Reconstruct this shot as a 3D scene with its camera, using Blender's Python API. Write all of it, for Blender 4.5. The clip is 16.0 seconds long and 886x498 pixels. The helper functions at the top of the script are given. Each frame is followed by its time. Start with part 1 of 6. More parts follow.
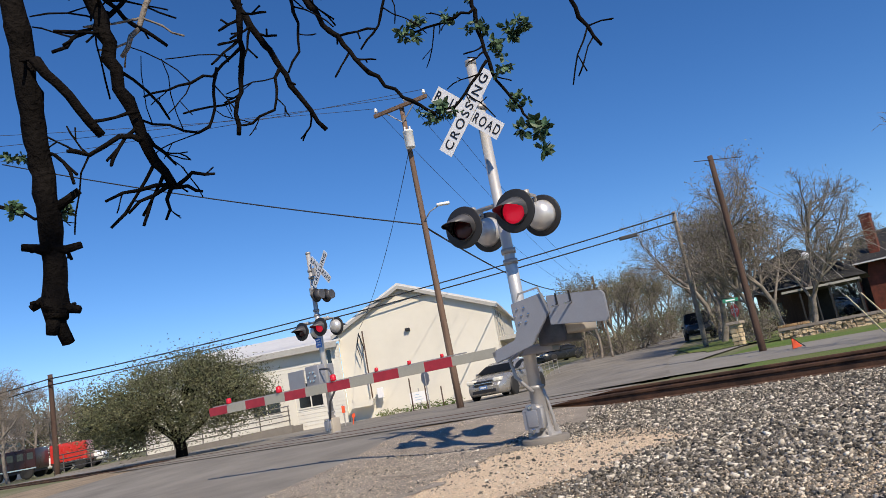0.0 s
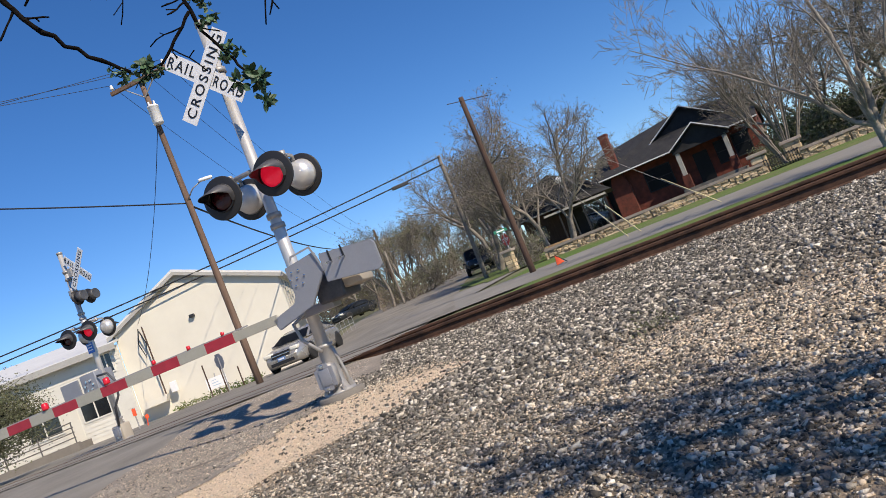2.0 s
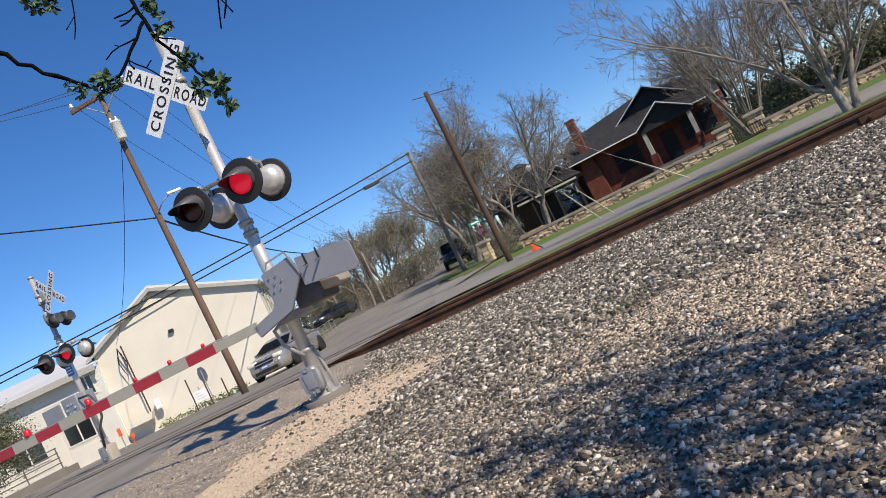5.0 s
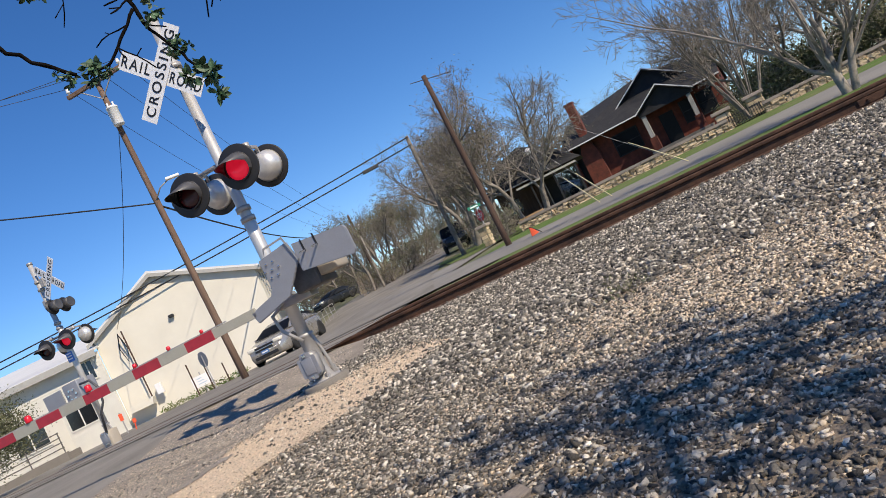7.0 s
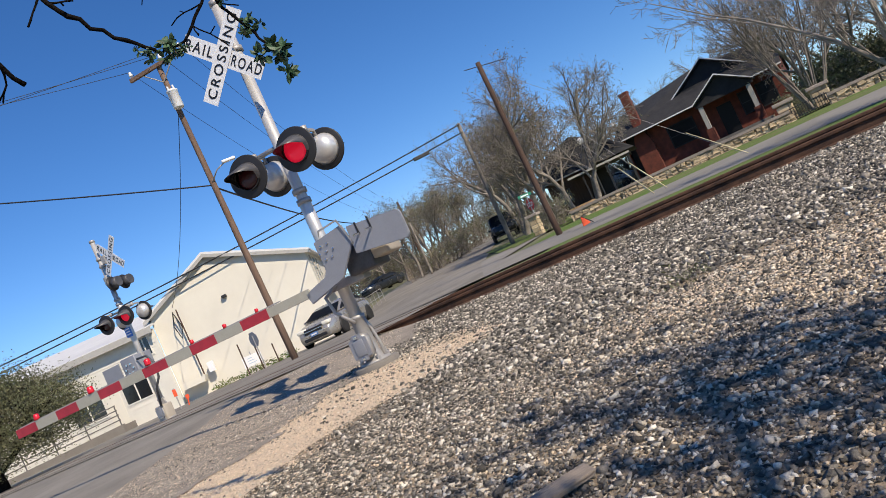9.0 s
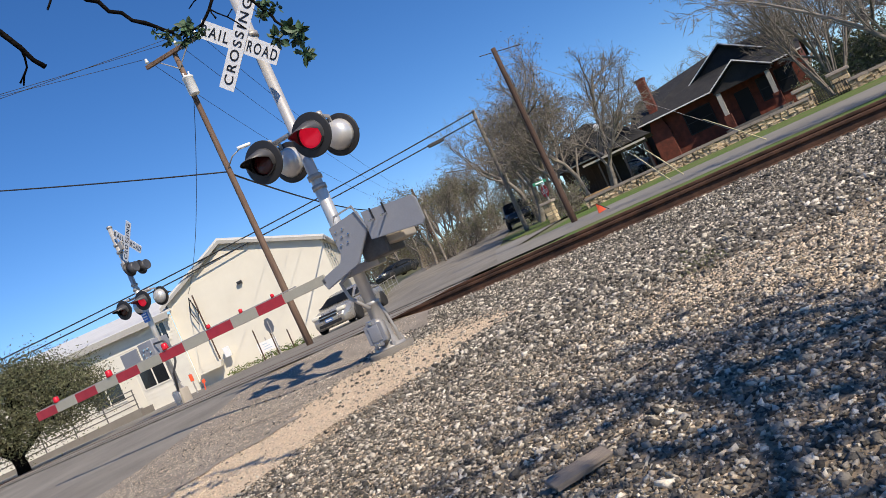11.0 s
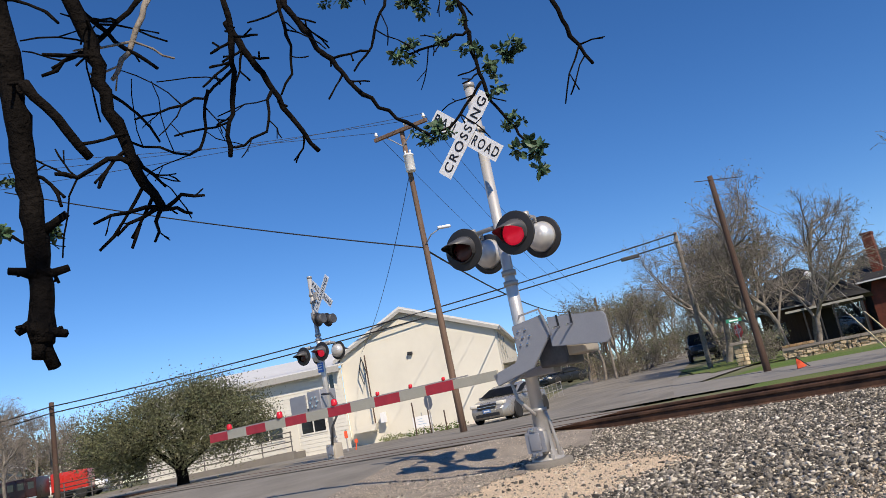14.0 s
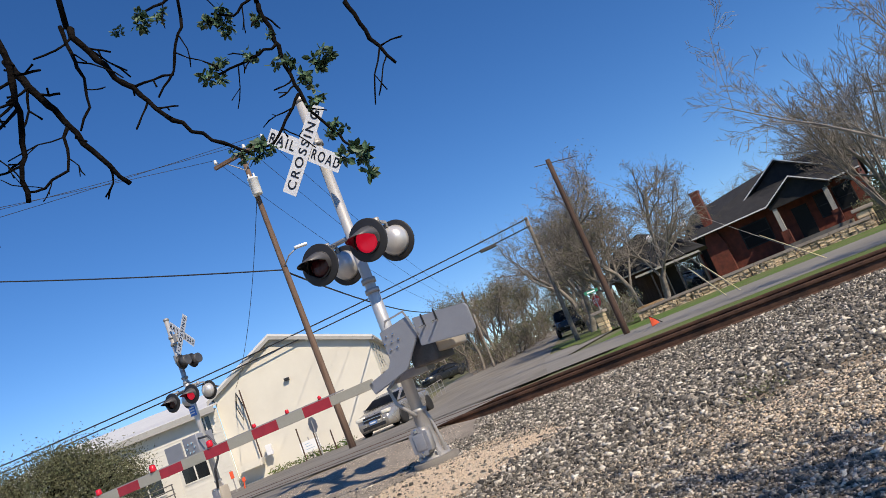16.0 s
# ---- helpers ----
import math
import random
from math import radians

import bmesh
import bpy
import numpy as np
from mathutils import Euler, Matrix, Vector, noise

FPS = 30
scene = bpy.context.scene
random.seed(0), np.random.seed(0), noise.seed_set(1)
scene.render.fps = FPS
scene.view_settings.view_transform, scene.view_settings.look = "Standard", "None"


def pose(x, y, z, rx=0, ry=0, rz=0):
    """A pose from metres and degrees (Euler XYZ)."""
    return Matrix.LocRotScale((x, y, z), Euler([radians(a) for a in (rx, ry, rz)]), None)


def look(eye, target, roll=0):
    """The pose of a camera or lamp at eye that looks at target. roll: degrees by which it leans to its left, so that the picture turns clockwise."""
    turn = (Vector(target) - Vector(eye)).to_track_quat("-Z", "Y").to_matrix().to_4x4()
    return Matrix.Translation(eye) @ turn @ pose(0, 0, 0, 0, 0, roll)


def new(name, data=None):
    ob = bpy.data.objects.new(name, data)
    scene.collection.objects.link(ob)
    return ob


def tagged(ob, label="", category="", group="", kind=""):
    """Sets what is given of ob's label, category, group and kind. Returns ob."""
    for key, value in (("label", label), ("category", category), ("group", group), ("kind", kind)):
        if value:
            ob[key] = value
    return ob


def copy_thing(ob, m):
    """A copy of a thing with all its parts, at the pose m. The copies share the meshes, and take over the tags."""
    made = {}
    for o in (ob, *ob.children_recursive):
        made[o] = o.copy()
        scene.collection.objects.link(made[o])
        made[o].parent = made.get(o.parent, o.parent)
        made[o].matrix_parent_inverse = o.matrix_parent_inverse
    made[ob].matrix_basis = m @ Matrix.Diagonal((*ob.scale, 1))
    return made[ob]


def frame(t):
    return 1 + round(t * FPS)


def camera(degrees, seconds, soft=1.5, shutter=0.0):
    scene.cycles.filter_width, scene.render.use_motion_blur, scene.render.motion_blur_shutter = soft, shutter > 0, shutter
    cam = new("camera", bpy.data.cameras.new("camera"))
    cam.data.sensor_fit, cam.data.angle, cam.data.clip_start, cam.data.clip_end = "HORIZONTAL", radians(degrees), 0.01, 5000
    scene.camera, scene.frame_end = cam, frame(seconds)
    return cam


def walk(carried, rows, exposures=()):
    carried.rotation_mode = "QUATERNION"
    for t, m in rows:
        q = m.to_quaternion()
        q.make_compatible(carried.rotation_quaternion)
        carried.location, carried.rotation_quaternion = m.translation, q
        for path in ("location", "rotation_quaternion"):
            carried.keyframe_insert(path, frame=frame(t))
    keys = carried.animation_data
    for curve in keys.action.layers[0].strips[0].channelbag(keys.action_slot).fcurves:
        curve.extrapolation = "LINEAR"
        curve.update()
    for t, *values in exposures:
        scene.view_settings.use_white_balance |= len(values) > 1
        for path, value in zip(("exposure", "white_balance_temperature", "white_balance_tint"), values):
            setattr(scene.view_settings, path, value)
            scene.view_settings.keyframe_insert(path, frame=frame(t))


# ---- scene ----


def sin_(a):
    return math.sin(radians(a))


def cos_(a):
    return math.cos(radians(a))


cam = camera(61.70, 16.0, soft=0.5, shutter=0.0)
walk(cam, [
    (0.0, pose(-0.095, -0.010, 0.780, 101.148, 10.221, 1.883)),
    (0.5, pose(-0.031, -0.026, 0.754, 99.343, 17.122, -0.879)),
    (1.0, pose(0.012, 0.014, 0.732, 96.428, 19.821, -8.230)),
    (1.5, pose(0.060, 0.018, 0.710, 94.721, 21.142, -11.939)),
    (2.0, pose(0.051, 0.027, 0.701, 93.693, 21.589, -13.976)),
    (2.5, pose(0.031, 0.026, 0.695, 92.803, 21.660, -14.054)),
    (3.0, pose(0.026, 0.023, 0.696, 92.637, 22.255, -13.813)),
    (3.5, pose(0.036, 0.019, 0.699, 93.076, 23.468, -14.035)),
    (4.0, pose(0.046, 0.014, 0.693, 93.531, 24.447, -14.881)),
    (6.5, pose(0.064, 0.010, 0.679, 91.394, 26.921, -15.484)),
    (7.0, pose(0.081, 0.005, 0.684, 91.392, 26.163, -15.699)),
    (7.5, pose(0.100, 0.007, 0.686, 91.734, 25.322, -17.789)),
    (8.0, pose(0.069, 0.015, 0.674, 92.150, 24.756, -16.801)),
    (8.5, pose(0.026, 0.014, 0.680, 92.397, 24.871, -12.612)),
    (11.0, pose(0.003, 0.020, 0.672, 91.731, 24.376, -10.498)),
    (11.5, pose(-0.005, 0.021, 0.666, 91.349, 24.827, -9.118)),
    (12.0, pose(-0.015, 0.014, 0.665, 91.022, 26.071, -6.969)),
    (12.5, pose(-0.020, 0.010, 0.681, 92.360, 26.538, -3.827)),
    (13.0, pose(-0.056, -0.003, 0.706, 97.237, 21.079, 1.173)),
    (13.5, pose(-0.095, -0.000, 0.778, 102.536, 10.999, 3.133)),
    (14.0, pose(-0.073, 0.009, 0.771, 102.992, 10.772, 2.173)),
    (14.5, pose(-0.060, 0.004, 0.740, 101.745, 14.905, 0.083)),
    (15.0, pose(-0.044, 0.002, 0.730, 101.306, 17.926, -2.423)),
    (15.5, pose(-0.018, -0.005, 0.724, 100.859, 20.076, -5.166)),
    (16.0, pose(0.001, -0.008, 0.727, 101.190, 21.676, -6.641)),
], exposures=[(0.0, -0.12, 6900.0, 12.0), (1.2, -0.05, 6900.0, 12.0), (12.4, -0.05, 6900.0, 12.0), (13.4, -0.12, 6900.0, 12.0), (16.0, -0.12, 6900.0, 12.0)])

# ---- world and sun ----
SUN_AZ, SUN_EL = 154.0, 41.5
world = bpy.data.worlds.new("sky")
scene.world = world
world.use_nodes = True
wn = world.node_tree.nodes
sky = wn.new("ShaderNodeTexSky")
sky.sky_type, sky.sun_disc = "NISHITA", False
sky.sun_elevation, sky.sun_rotation = radians(SUN_EL), radians(SUN_AZ)
sky.altitude, sky.air_density, sky.dust_density, sky.ozone_density = 1200.0, 1.0, 0.0, 6.0
deep = wn.new("ShaderNodeHueSaturation")
deep.inputs["Saturation"].default_value = 1.2
deep.inputs["Hue"].default_value = 0.506
world.node_tree.links.new(sky.outputs[0], deep.inputs["Color"])
world.node_tree.links.new(deep.outputs[0], wn["Background"].inputs[0])
wn["Background"].inputs[1].default_value = 0.153
sun = new("sun", bpy.data.lights.new("sun", "SUN"))
sun.data.energy, sun.data.angle, sun.data.color = 5.4, radians(0.55), (1.0, 0.90, 0.75)
sun.matrix_world = look((sin_(SUN_AZ) * 50, cos_(SUN_AZ) * 50, 50 * math.tan(radians(SUN_EL))), (0, 0, 0))


# ---- building helpers ----
rng = random.Random(7)


def spot(az, d, z=None):
    """A place d metres off on the bearing az (degrees right of the y axis), on the ground unless z is given."""
    x, y = d * sin_(az), d * cos_(az)
    return Vector((x, y, gz(x, y) if z is None else z))


def smooth(a, b, v):
    v = min(1.0, max(0.0, (v - a) / (b - a)))
    return v * v * (3 - 2 * v)


TRACK = 40.0     # bearing across the tracks
ROAD = 15.0      # bearing of the road
SIG = 33.0       # bearing that the signals face along
RAIL_A, RAIL_B = 10.55, 12.05


def across(x, y):
    return x * sin_(TRACK) + y * cos_(TRACK)


def roadside(x, y):
    """Metres to the right of the road's right-hand edge."""
    return (x + 4.62) * cos_(ROAD) - y * sin_(ROAD)


def gz(x, y):
    """Height of the ground."""
    s = across(x, y)
    flare = 2.2 * smooth(7.6, 10.0, s)
    onroad = 1 - smooth(-0.5 + flare, 1.5 + flare, roadside(x, y))
    z = 0.04
    up_gravel = 0.10 * smooth(8.6, 9.9, s)
    up_road = 0.26 * smooth(4.5, 10.0, s)
    z += up_gravel + (up_road - up_gravel) * onroad
    z += 0.14 * smooth(12.8, 14.0, s) * (1 - onroad)
    z += 0.34 * smooth(2, 6, x) * min(1.0, max(0.0, (s - 15.5) / 8.5))
    r = x * sin_(10) + y * cos_(10)
    hill = smooth(-3, 9, x) * (1 - smooth(0.42, 0.6, x / max(y, 1.0)))
    z += hill * (0.035 * max(0.0, r - 34) * (1 - smooth(80, 140, r)) + 3.2 * smooth(80, 140, r))
    return z


def node(nt, kind, **inputs):
    n = nt.nodes.new(kind)
    for key, value in inputs.items():
        n.inputs[key.replace("_", " ")].default_value = value
    return n


MATS = {}


def mat(name, color, rough=0.7, metal=0.0, scale=6.0, vary=0.25, bump=0.2, fine=60.0, color2=None, island=0.0, obj=0.0, spec=0.5, stretch=None):
    """A material with two scales of variation: broad stains between two colours, and fine grain with relief."""
    if name in MATS:
        return MATS[name]
    m = MATS[name] = bpy.data.materials.new(name)
    m.use_nodes = True
    nt = m.node_tree
    lk = nt.links.new
    b = nt.nodes["Principled BSDF"]
    b.inputs["Metallic"].default_value = metal
    b.inputs["Specular IOR Level"].default_value = spec
    co = node(nt, "ShaderNodeTexCoord")
    src = co.outputs["Object"]
    if stretch:
        mp = node(nt, "ShaderNodeMapping")
        mp.inputs["Scale"].default_value = stretch
        lk(src, mp.inputs["Vector"])
        src = mp.outputs[0]
    n1 = node(nt, "ShaderNodeTexNoise", Scale=scale, Detail=6.0, Roughness=0.6)
    n2 = node(nt, "ShaderNodeTexNoise", Scale=fine, Detail=4.0, Roughness=0.65)
    lk(src, n1.inputs["Vector"])
    lk(src, n2.inputs["Vector"])
    c2 = color2 or tuple(c * (1 - 0.6 * vary) for c in color)
    ramp = node(nt, "ShaderNodeMapRange")
    ramp.inputs["From Min"].default_value, ramp.inputs["From Max"].default_value = 0.35, 0.65
    lk(n1.outputs["Fac"], ramp.inputs["Value"])
    mix = node(nt, "ShaderNodeMix")
    mix.data_type = "RGBA"
    mix.inputs[6].default_value, mix.inputs[7].default_value = (*color, 1), (*c2, 1)
    lk(ramp.outputs[0], mix.inputs[0])
    value = node(nt, "ShaderNodeMapRange")
    value.inputs["To Min"].default_value, value.inputs["To Max"].default_value = 1 - vary, 1 + vary
    lk(n2.outputs["Fac"], value.inputs["Value"])
    hsv = node(nt, "ShaderNodeHueSaturation")
    lk(mix.outputs[2], hsv.inputs["Color"])
    out = value.outputs[0]
    for amount, kind, socket in ((island, "ShaderNodeNewGeometry", "Random Per Island"), (obj, "ShaderNodeObjectInfo", "Random")):
        if amount:
            g = node(nt, kind)
            mr = node(nt, "ShaderNodeMapRange")
            mr.inputs["To Min"].default_value, mr.inputs["To Max"].default_value = 1 - amount, 1 + amount
            lk(g.outputs[socket], mr.inputs["Value"])
            mu = node(nt, "ShaderNodeMath")
            mu.operation = "MULTIPLY"
            lk(out, mu.inputs[0])
            lk(mr.outputs[0], mu.inputs[1])
            out = mu.outputs[0]
    lk(out, hsv.inputs["Value"])
    lk(hsv.outputs[0], b.inputs["Base Color"])
    rr = node(nt, "ShaderNodeMapRange")
    rr.inputs["To Min"].default_value, rr.inputs["To Max"].default_value = max(0.03, rough - 0.12), min(1, rough + 0.12)
    lk(n1.outputs["Fac"], rr.inputs["Value"])
    lk(rr.outputs[0], b.inputs["Roughness"])
    if bump:
        bp = node(nt, "ShaderNodeBump", Strength=bump, Distance=0.02)
        lk(n2.outputs["Fac"], bp.inputs["Height"])
        lk(bp.outputs[0], b.inputs["Normal"])
    return m


def thing(name, m, label, category, group="", kind=""):
    ob = new(name)
    ob.matrix_world = m
    return tagged(ob, label, category, group, kind)


def part(name, bm, material, parent=None, label="", flat=True, kind=""):
    """One mesh object from a bmesh (or a ready mesh), under a thing or a part."""
    if isinstance(bm, bpy.types.Mesh):
        me = bm
    else:
        me = bpy.data.meshes.new(name)
        bm.to_mesh(me)
        bm.free()
    if not flat:
        me.polygons.foreach_set("use_smooth", [True] * len(me.polygons))
    me.materials.clear()
    me.materials.append(material)
    ob = new(name, me)
    ob.parent = parent
    if label or kind:
        tagged(ob, label, kind=kind)
    return ob


def box(bm, x0, x1, y0, y1, z0, z1, bevel=0.0, m=None):
    g = bmesh.ops.create_cube(bm, size=1)
    t = Matrix.Translation(((x0 + x1) / 2, (y0 + y1) / 2, (z0 + z1) / 2)) @ Matrix.Diagonal((x1 - x0, y1 - y0, z1 - z0, 1))
    bmesh.ops.transform(bm, matrix=(m @ t) if m else t, verts=g["verts"])
    if bevel:
        edges = list({e for v in g["verts"] for e in v.link_edges})
        bmesh.ops.bevel(bm, geom=edges, offset=bevel, segments=2, affect="EDGES", profile=0.6)
    return bm


def boxed(*a, **k):
    return box(bmesh.new(), *a, **k)


def tube_into(verts, faces, pts, radii, seg=8, caps=True, wob=0.0, rnd=None):
    """Add a tapered tube along pts to lists of vertices and faces."""
    base = len(verts)
    side = None
    n = len(pts)
    for i, p in enumerate(pts):
        d = (pts[min(i + 1, n - 1)] - pts[max(i - 1, 0)]).normalized()
        if side is None:
            side = d.cross(Vector((0.31, 0.77, 0.55)))
            if side.length < 1e-3:
                side = d.cross(Vector((1, 0, 0)))
        side = (side - d * side.dot(d)).normalized()
        other = d.cross(side)
        for k in range(seg):
            a = 2 * math.pi * k / seg
            r = radii[i] * (1 + (rnd.uniform(-wob, wob) if wob else 0))
            verts.append(p + (side * math.cos(a) + other * math.sin(a)) * r)
    for i in range(n - 1):
        for k in range(seg):
            a, b = base + i * seg + k, base + i * seg + (k + 1) % seg
            faces.append((a, b, b + seg, a + seg))
    if caps:
        faces.append(tuple(base + k for k in reversed(range(seg))))
        faces.append(tuple(base + (n - 1) * seg + k for k in range(seg)))


def mesh_of(name, verts, faces):
    me = bpy.data.meshes.new(name)
    me.from_pydata([tuple(v) for v in verts], [], faces)
    return me


def tube(pts, r, seg=12, r1=None):
    v, f = [], []
    pts = [Vector(p) for p in pts]
    n = len(pts)
    r1 = r if r1 is None else r1
    tube_into(v, f, pts, [r + (r1 - r) * i / max(1, n - 1) for i in range(n)], seg)
    return mesh_of("tube", v, f)


def lathe(profile, seg=24, m=None):
    """A body of revolution round z from (radius, height) pairs."""
    bm = bmesh.new()
    rings = []
    for r, z in profile:
        rings.append([bm.verts.new((r * math.cos(2 * math.pi * k / seg), r * math.sin(2 * math.pi * k / seg), z)) for k in range(seg)])
    for a, b in zip(rings, rings[1:]):
        for k in range(seg):
            bm.faces.new((a[k], a[(k + 1) % seg], b[(k + 1) % seg], b[k]))
    if profile[0][0] > 1e-4:
        bm.faces.new(list(reversed(rings[0])))
    if profile[-1][0] > 1e-4:
        bm.faces.new(rings[-1])
    bmesh.ops.remove_doubles(bm, verts=bm.verts, dist=1e-5)
    bmesh.ops.recalc_face_normals(bm, faces=bm.faces)
    if m:
        bm.transform(m)
    return bm


def slab(outline, y0, y1, bevel=0.0):
    """A plate: an outline in x and z, from y0 to y1."""
    bm = bmesh.new()
    front = [bm.verts.new((x, y0, z)) for x, z in outline]
    f = bm.faces.new(front)
    g = bmesh.ops.extrude_face_region(bm, geom=[f])
    bmesh.ops.translate(bm, vec=(0, y1 - y0, 0), verts=[v for v in g["geom"] if isinstance(v, bmesh.types.BMVert)])
    bmesh.ops.recalc_face_normals(bm, faces=bm.faces)
    if bevel:
        bmesh.ops.bevel(bm, geom=list(bm.edges), offset=bevel, segments=2, affect="EDGES")
    return bm


def letters(text, height, width, material, parent, m, name="lettering", label=""):
    """Flat raised writing, fitted to a height and width, centred on its place."""
    cu = bpy.data.curves.new(name, "FONT")
    cu.body, cu.align_x, cu.align_y, cu.extrude = text, "CENTER", "CENTER", 0.002
    cu.space_character, cu.offset = 1.3, 0.010
    ob = bpy.data.objects.new(name, cu)
    scene.collection.objects.link(ob)
    bpy.context.view_layer.update()
    me = bpy.data.meshes.new_from_object(ob.evaluated_get(bpy.context.evaluated_depsgraph_get()))
    bpy.data.objects.remove(ob)
    co = np.empty(len(me.vertices) * 3)
    me.vertices.foreach_get("co", co)
    co = co.reshape(-1, 3)
    lo, hi = co.min(0), co.max(0)
    co -= (lo + hi) / 2
    co[:, 0] *= width / (hi[0] - lo[0])
    co[:, 1] *= height / (hi[1] - lo[1])
    me.vertices.foreach_set("co", co.ravel())
    me.transform(m)
    return part(name, me, material, parent, label)


def yawed(p, bearing):
    """A pose at p whose y axis points along a bearing."""
    return Matrix.Translation(p) @ Matrix.Rotation(radians(-bearing), 4, "Z")


# ---- materials ----
ASPHALT = mat("worn_asphalt", (0.27, 0.25, 0.215), 0.85, scale=0.7, vary=0.18, bump=0.3, fine=90, color2=(0.19, 0.176, 0.153), spec=0.15)
ASPHALT2 = mat("street_asphalt", (0.27, 0.255, 0.225), 0.85, scale=0.5, vary=0.12, bump=0.2, fine=60, color2=(0.22, 0.208, 0.185), spec=0.15)
DIRT = mat("gravelly_dirt", (0.36, 0.285, 0.20), 0.95, scale=1.6, vary=0.45, bump=0.9, fine=45, color2=(0.24, 0.19, 0.135), spec=0.15)
BED = mat("dark_ballast_bed", (0.16, 0.135, 0.108), 0.95, scale=2.0, vary=0.4, bump=1.0, fine=40, color2=(0.10, 0.085, 0.068), spec=0.15)
BROKEN = mat("broken_dusty_asphalt", (0.35, 0.305, 0.255), 0.95, scale=1.8, vary=0.4, bump=0.8, fine=55, color2=(0.245, 0.215, 0.18), spec=0.15)
TAN = mat("crushed_limestone", (0.74, 0.585, 0.42), 0.95, scale=3, vary=0.4, bump=0.9, fine=70, color2=(0.66, 0.53, 0.39), spec=0.15)
GRASS = mat("short_grass", (0.10, 0.17, 0.035), 0.9, scale=1.2, vary=0.5, bump=0.8, fine=40, color2=(0.16, 0.17, 0.07), spec=0.15)
DRYGRASS = mat("dry_ground", (0.22, 0.20, 0.13), 0.95, scale=0.25, vary=0.35, bump=0.5, fine=20, color2=(0.13, 0.15, 0.07), spec=0.15)
RUST = mat("rusted_rail_steel", (0.115, 0.056, 0.033), 0.85, scale=3, vary=0.35, bump=0.4, fine=40, color2=(0.045, 0.024, 0.016), metal=0.2)
RAILTOP = mat("worn_rail_head", (0.13, 0.09, 0.07), 0.5, metal=0.7, scale=2, vary=0.2, bump=0.05, stretch=(0.1, 1, 1))
TIE = mat("creosoted_tie", (0.075, 0.05, 0.036), 0.95, scale=5, vary=0.4, bump=0.7, fine=30, obj=0.25)
CONCRETE = mat("weathered_concrete", (0.21, 0.19, 0.165), 0.9, scale=3, vary=0.2, bump=0.3, fine=60)
ALU = mat("brushed_aluminium", (0.60, 0.59, 0.57), 0.42, metal=0.45, scale=4, vary=0.08, bump=0.05, stretch=(1, 1, 0.3))
GALV = mat("galvanised_steel", (0.40, 0.385, 0.37), 0.5, metal=0.4, scale=7, vary=0.12, bump=0.08)
DULLRAIL = mat("dull_dark_rail", (0.14, 0.13, 0.12), 0.6, metal=0.3, scale=5, vary=0.15, bump=0.05)
GREYPAINT = mat("grey_paint", (0.30, 0.31, 0.34), 0.5, metal=0.3, scale=5, vary=0.1, bump=0.05)
SILVER = mat("silver_paint", (0.70, 0.69, 0.67), 0.35, metal=0.5, scale=6, vary=0.12, bump=0.05)
TAN_PAINT = mat("tan_case_paint", (0.42, 0.37, 0.30), 0.6, scale=5, vary=0.12, bump=0.05)
BLACK = mat("matt_black_paint", (0.018, 0.018, 0.02), 0.55, scale=4, vary=0.3, bump=0.05)
HOOD = mat("faded_black_hood", (0.05, 0.05, 0.055), 0.45, scale=5, vary=0.35, bump=0.05, color2=(0.09, 0.09, 0.095))
WHITE = mat("reflective_white", (0.80, 0.80, 0.80), 0.45, scale=5, vary=0.05, bump=0.02)
LETTER = mat("black_lettering", (0.012, 0.012, 0.014), 0.5, vary=0.1, bump=0)
REDSTRIPE = mat("red_stripe", (0.42, 0.03, 0.045), 0.5, scale=7, vary=0.15, bump=0.03, color2=(0.34, 0.025, 0.04))
GREYSTRIPE = mat("grey_stripe", (0.40, 0.385, 0.32), 0.55, scale=7, vary=0.12, bump=0.03)
REDLAMP = mat("red_lamp_plastic", (0.62, 0.015, 0.03), 0.25, vary=0.1, bump=0)
LENSOFF = mat("dark_red_lens", (0.05, 0.008, 0.012), 0.2, scale=30, vary=0.3, bump=0.2, fine=120)
WOODPOLE = mat("weathered_pole_wood", (0.19, 0.125, 0.09), 0.9, scale=3, vary=0.35, bump=0.5, fine=25, color2=(0.13, 0.08, 0.055), stretch=(3, 3, 0.25))
DARKPOLE = mat("tarred_pole_wood", (0.085, 0.05, 0.036), 0.9, scale=3, vary=0.35, bump=0.5, fine=25, stretch=(3, 3, 0.25))
WIRE = mat("black_cable", (0.012, 0.012, 0.013), 0.6, vary=0.1, bump=0)
WHITEWALL = mat("cream_painted_stucco", (0.71, 0.675, 0.575), 0.85, scale=0.6, vary=0.06, bump=0.15, fine=40, color2=(0.65, 0.615, 0.525))
SIDING = mat("white_painted_boards", (0.72, 0.70, 0.62), 0.7, scale=0.8, vary=0.07, bump=0.1, fine=30, color2=(0.65, 0.625, 0.555))
METALROOF = mat("grey_metal_roof", (0.70, 0.70, 0.68), 0.6, metal=0.1, scale=0.8, vary=0.12, bump=0.05)
TRIMGREY = mat("grey_trim", (0.40, 0.39, 0.36), 0.7, vary=0.15, bump=0.05)
SHINGLE = mat("dark_shingle", (0.027, 0.028, 0.031), 0.9, spec=0.22, scale=1.5, vary=0.4, bump=0.6, fine=30, color2=(0.042, 0.042, 0.044))
BRICK = mat("red_brown_brick", (0.17, 0.042, 0.026), 0.9, scale=2.5, vary=0.35, bump=0.5, fine=25, color2=(0.09, 0.03, 0.02), obj=0.2)
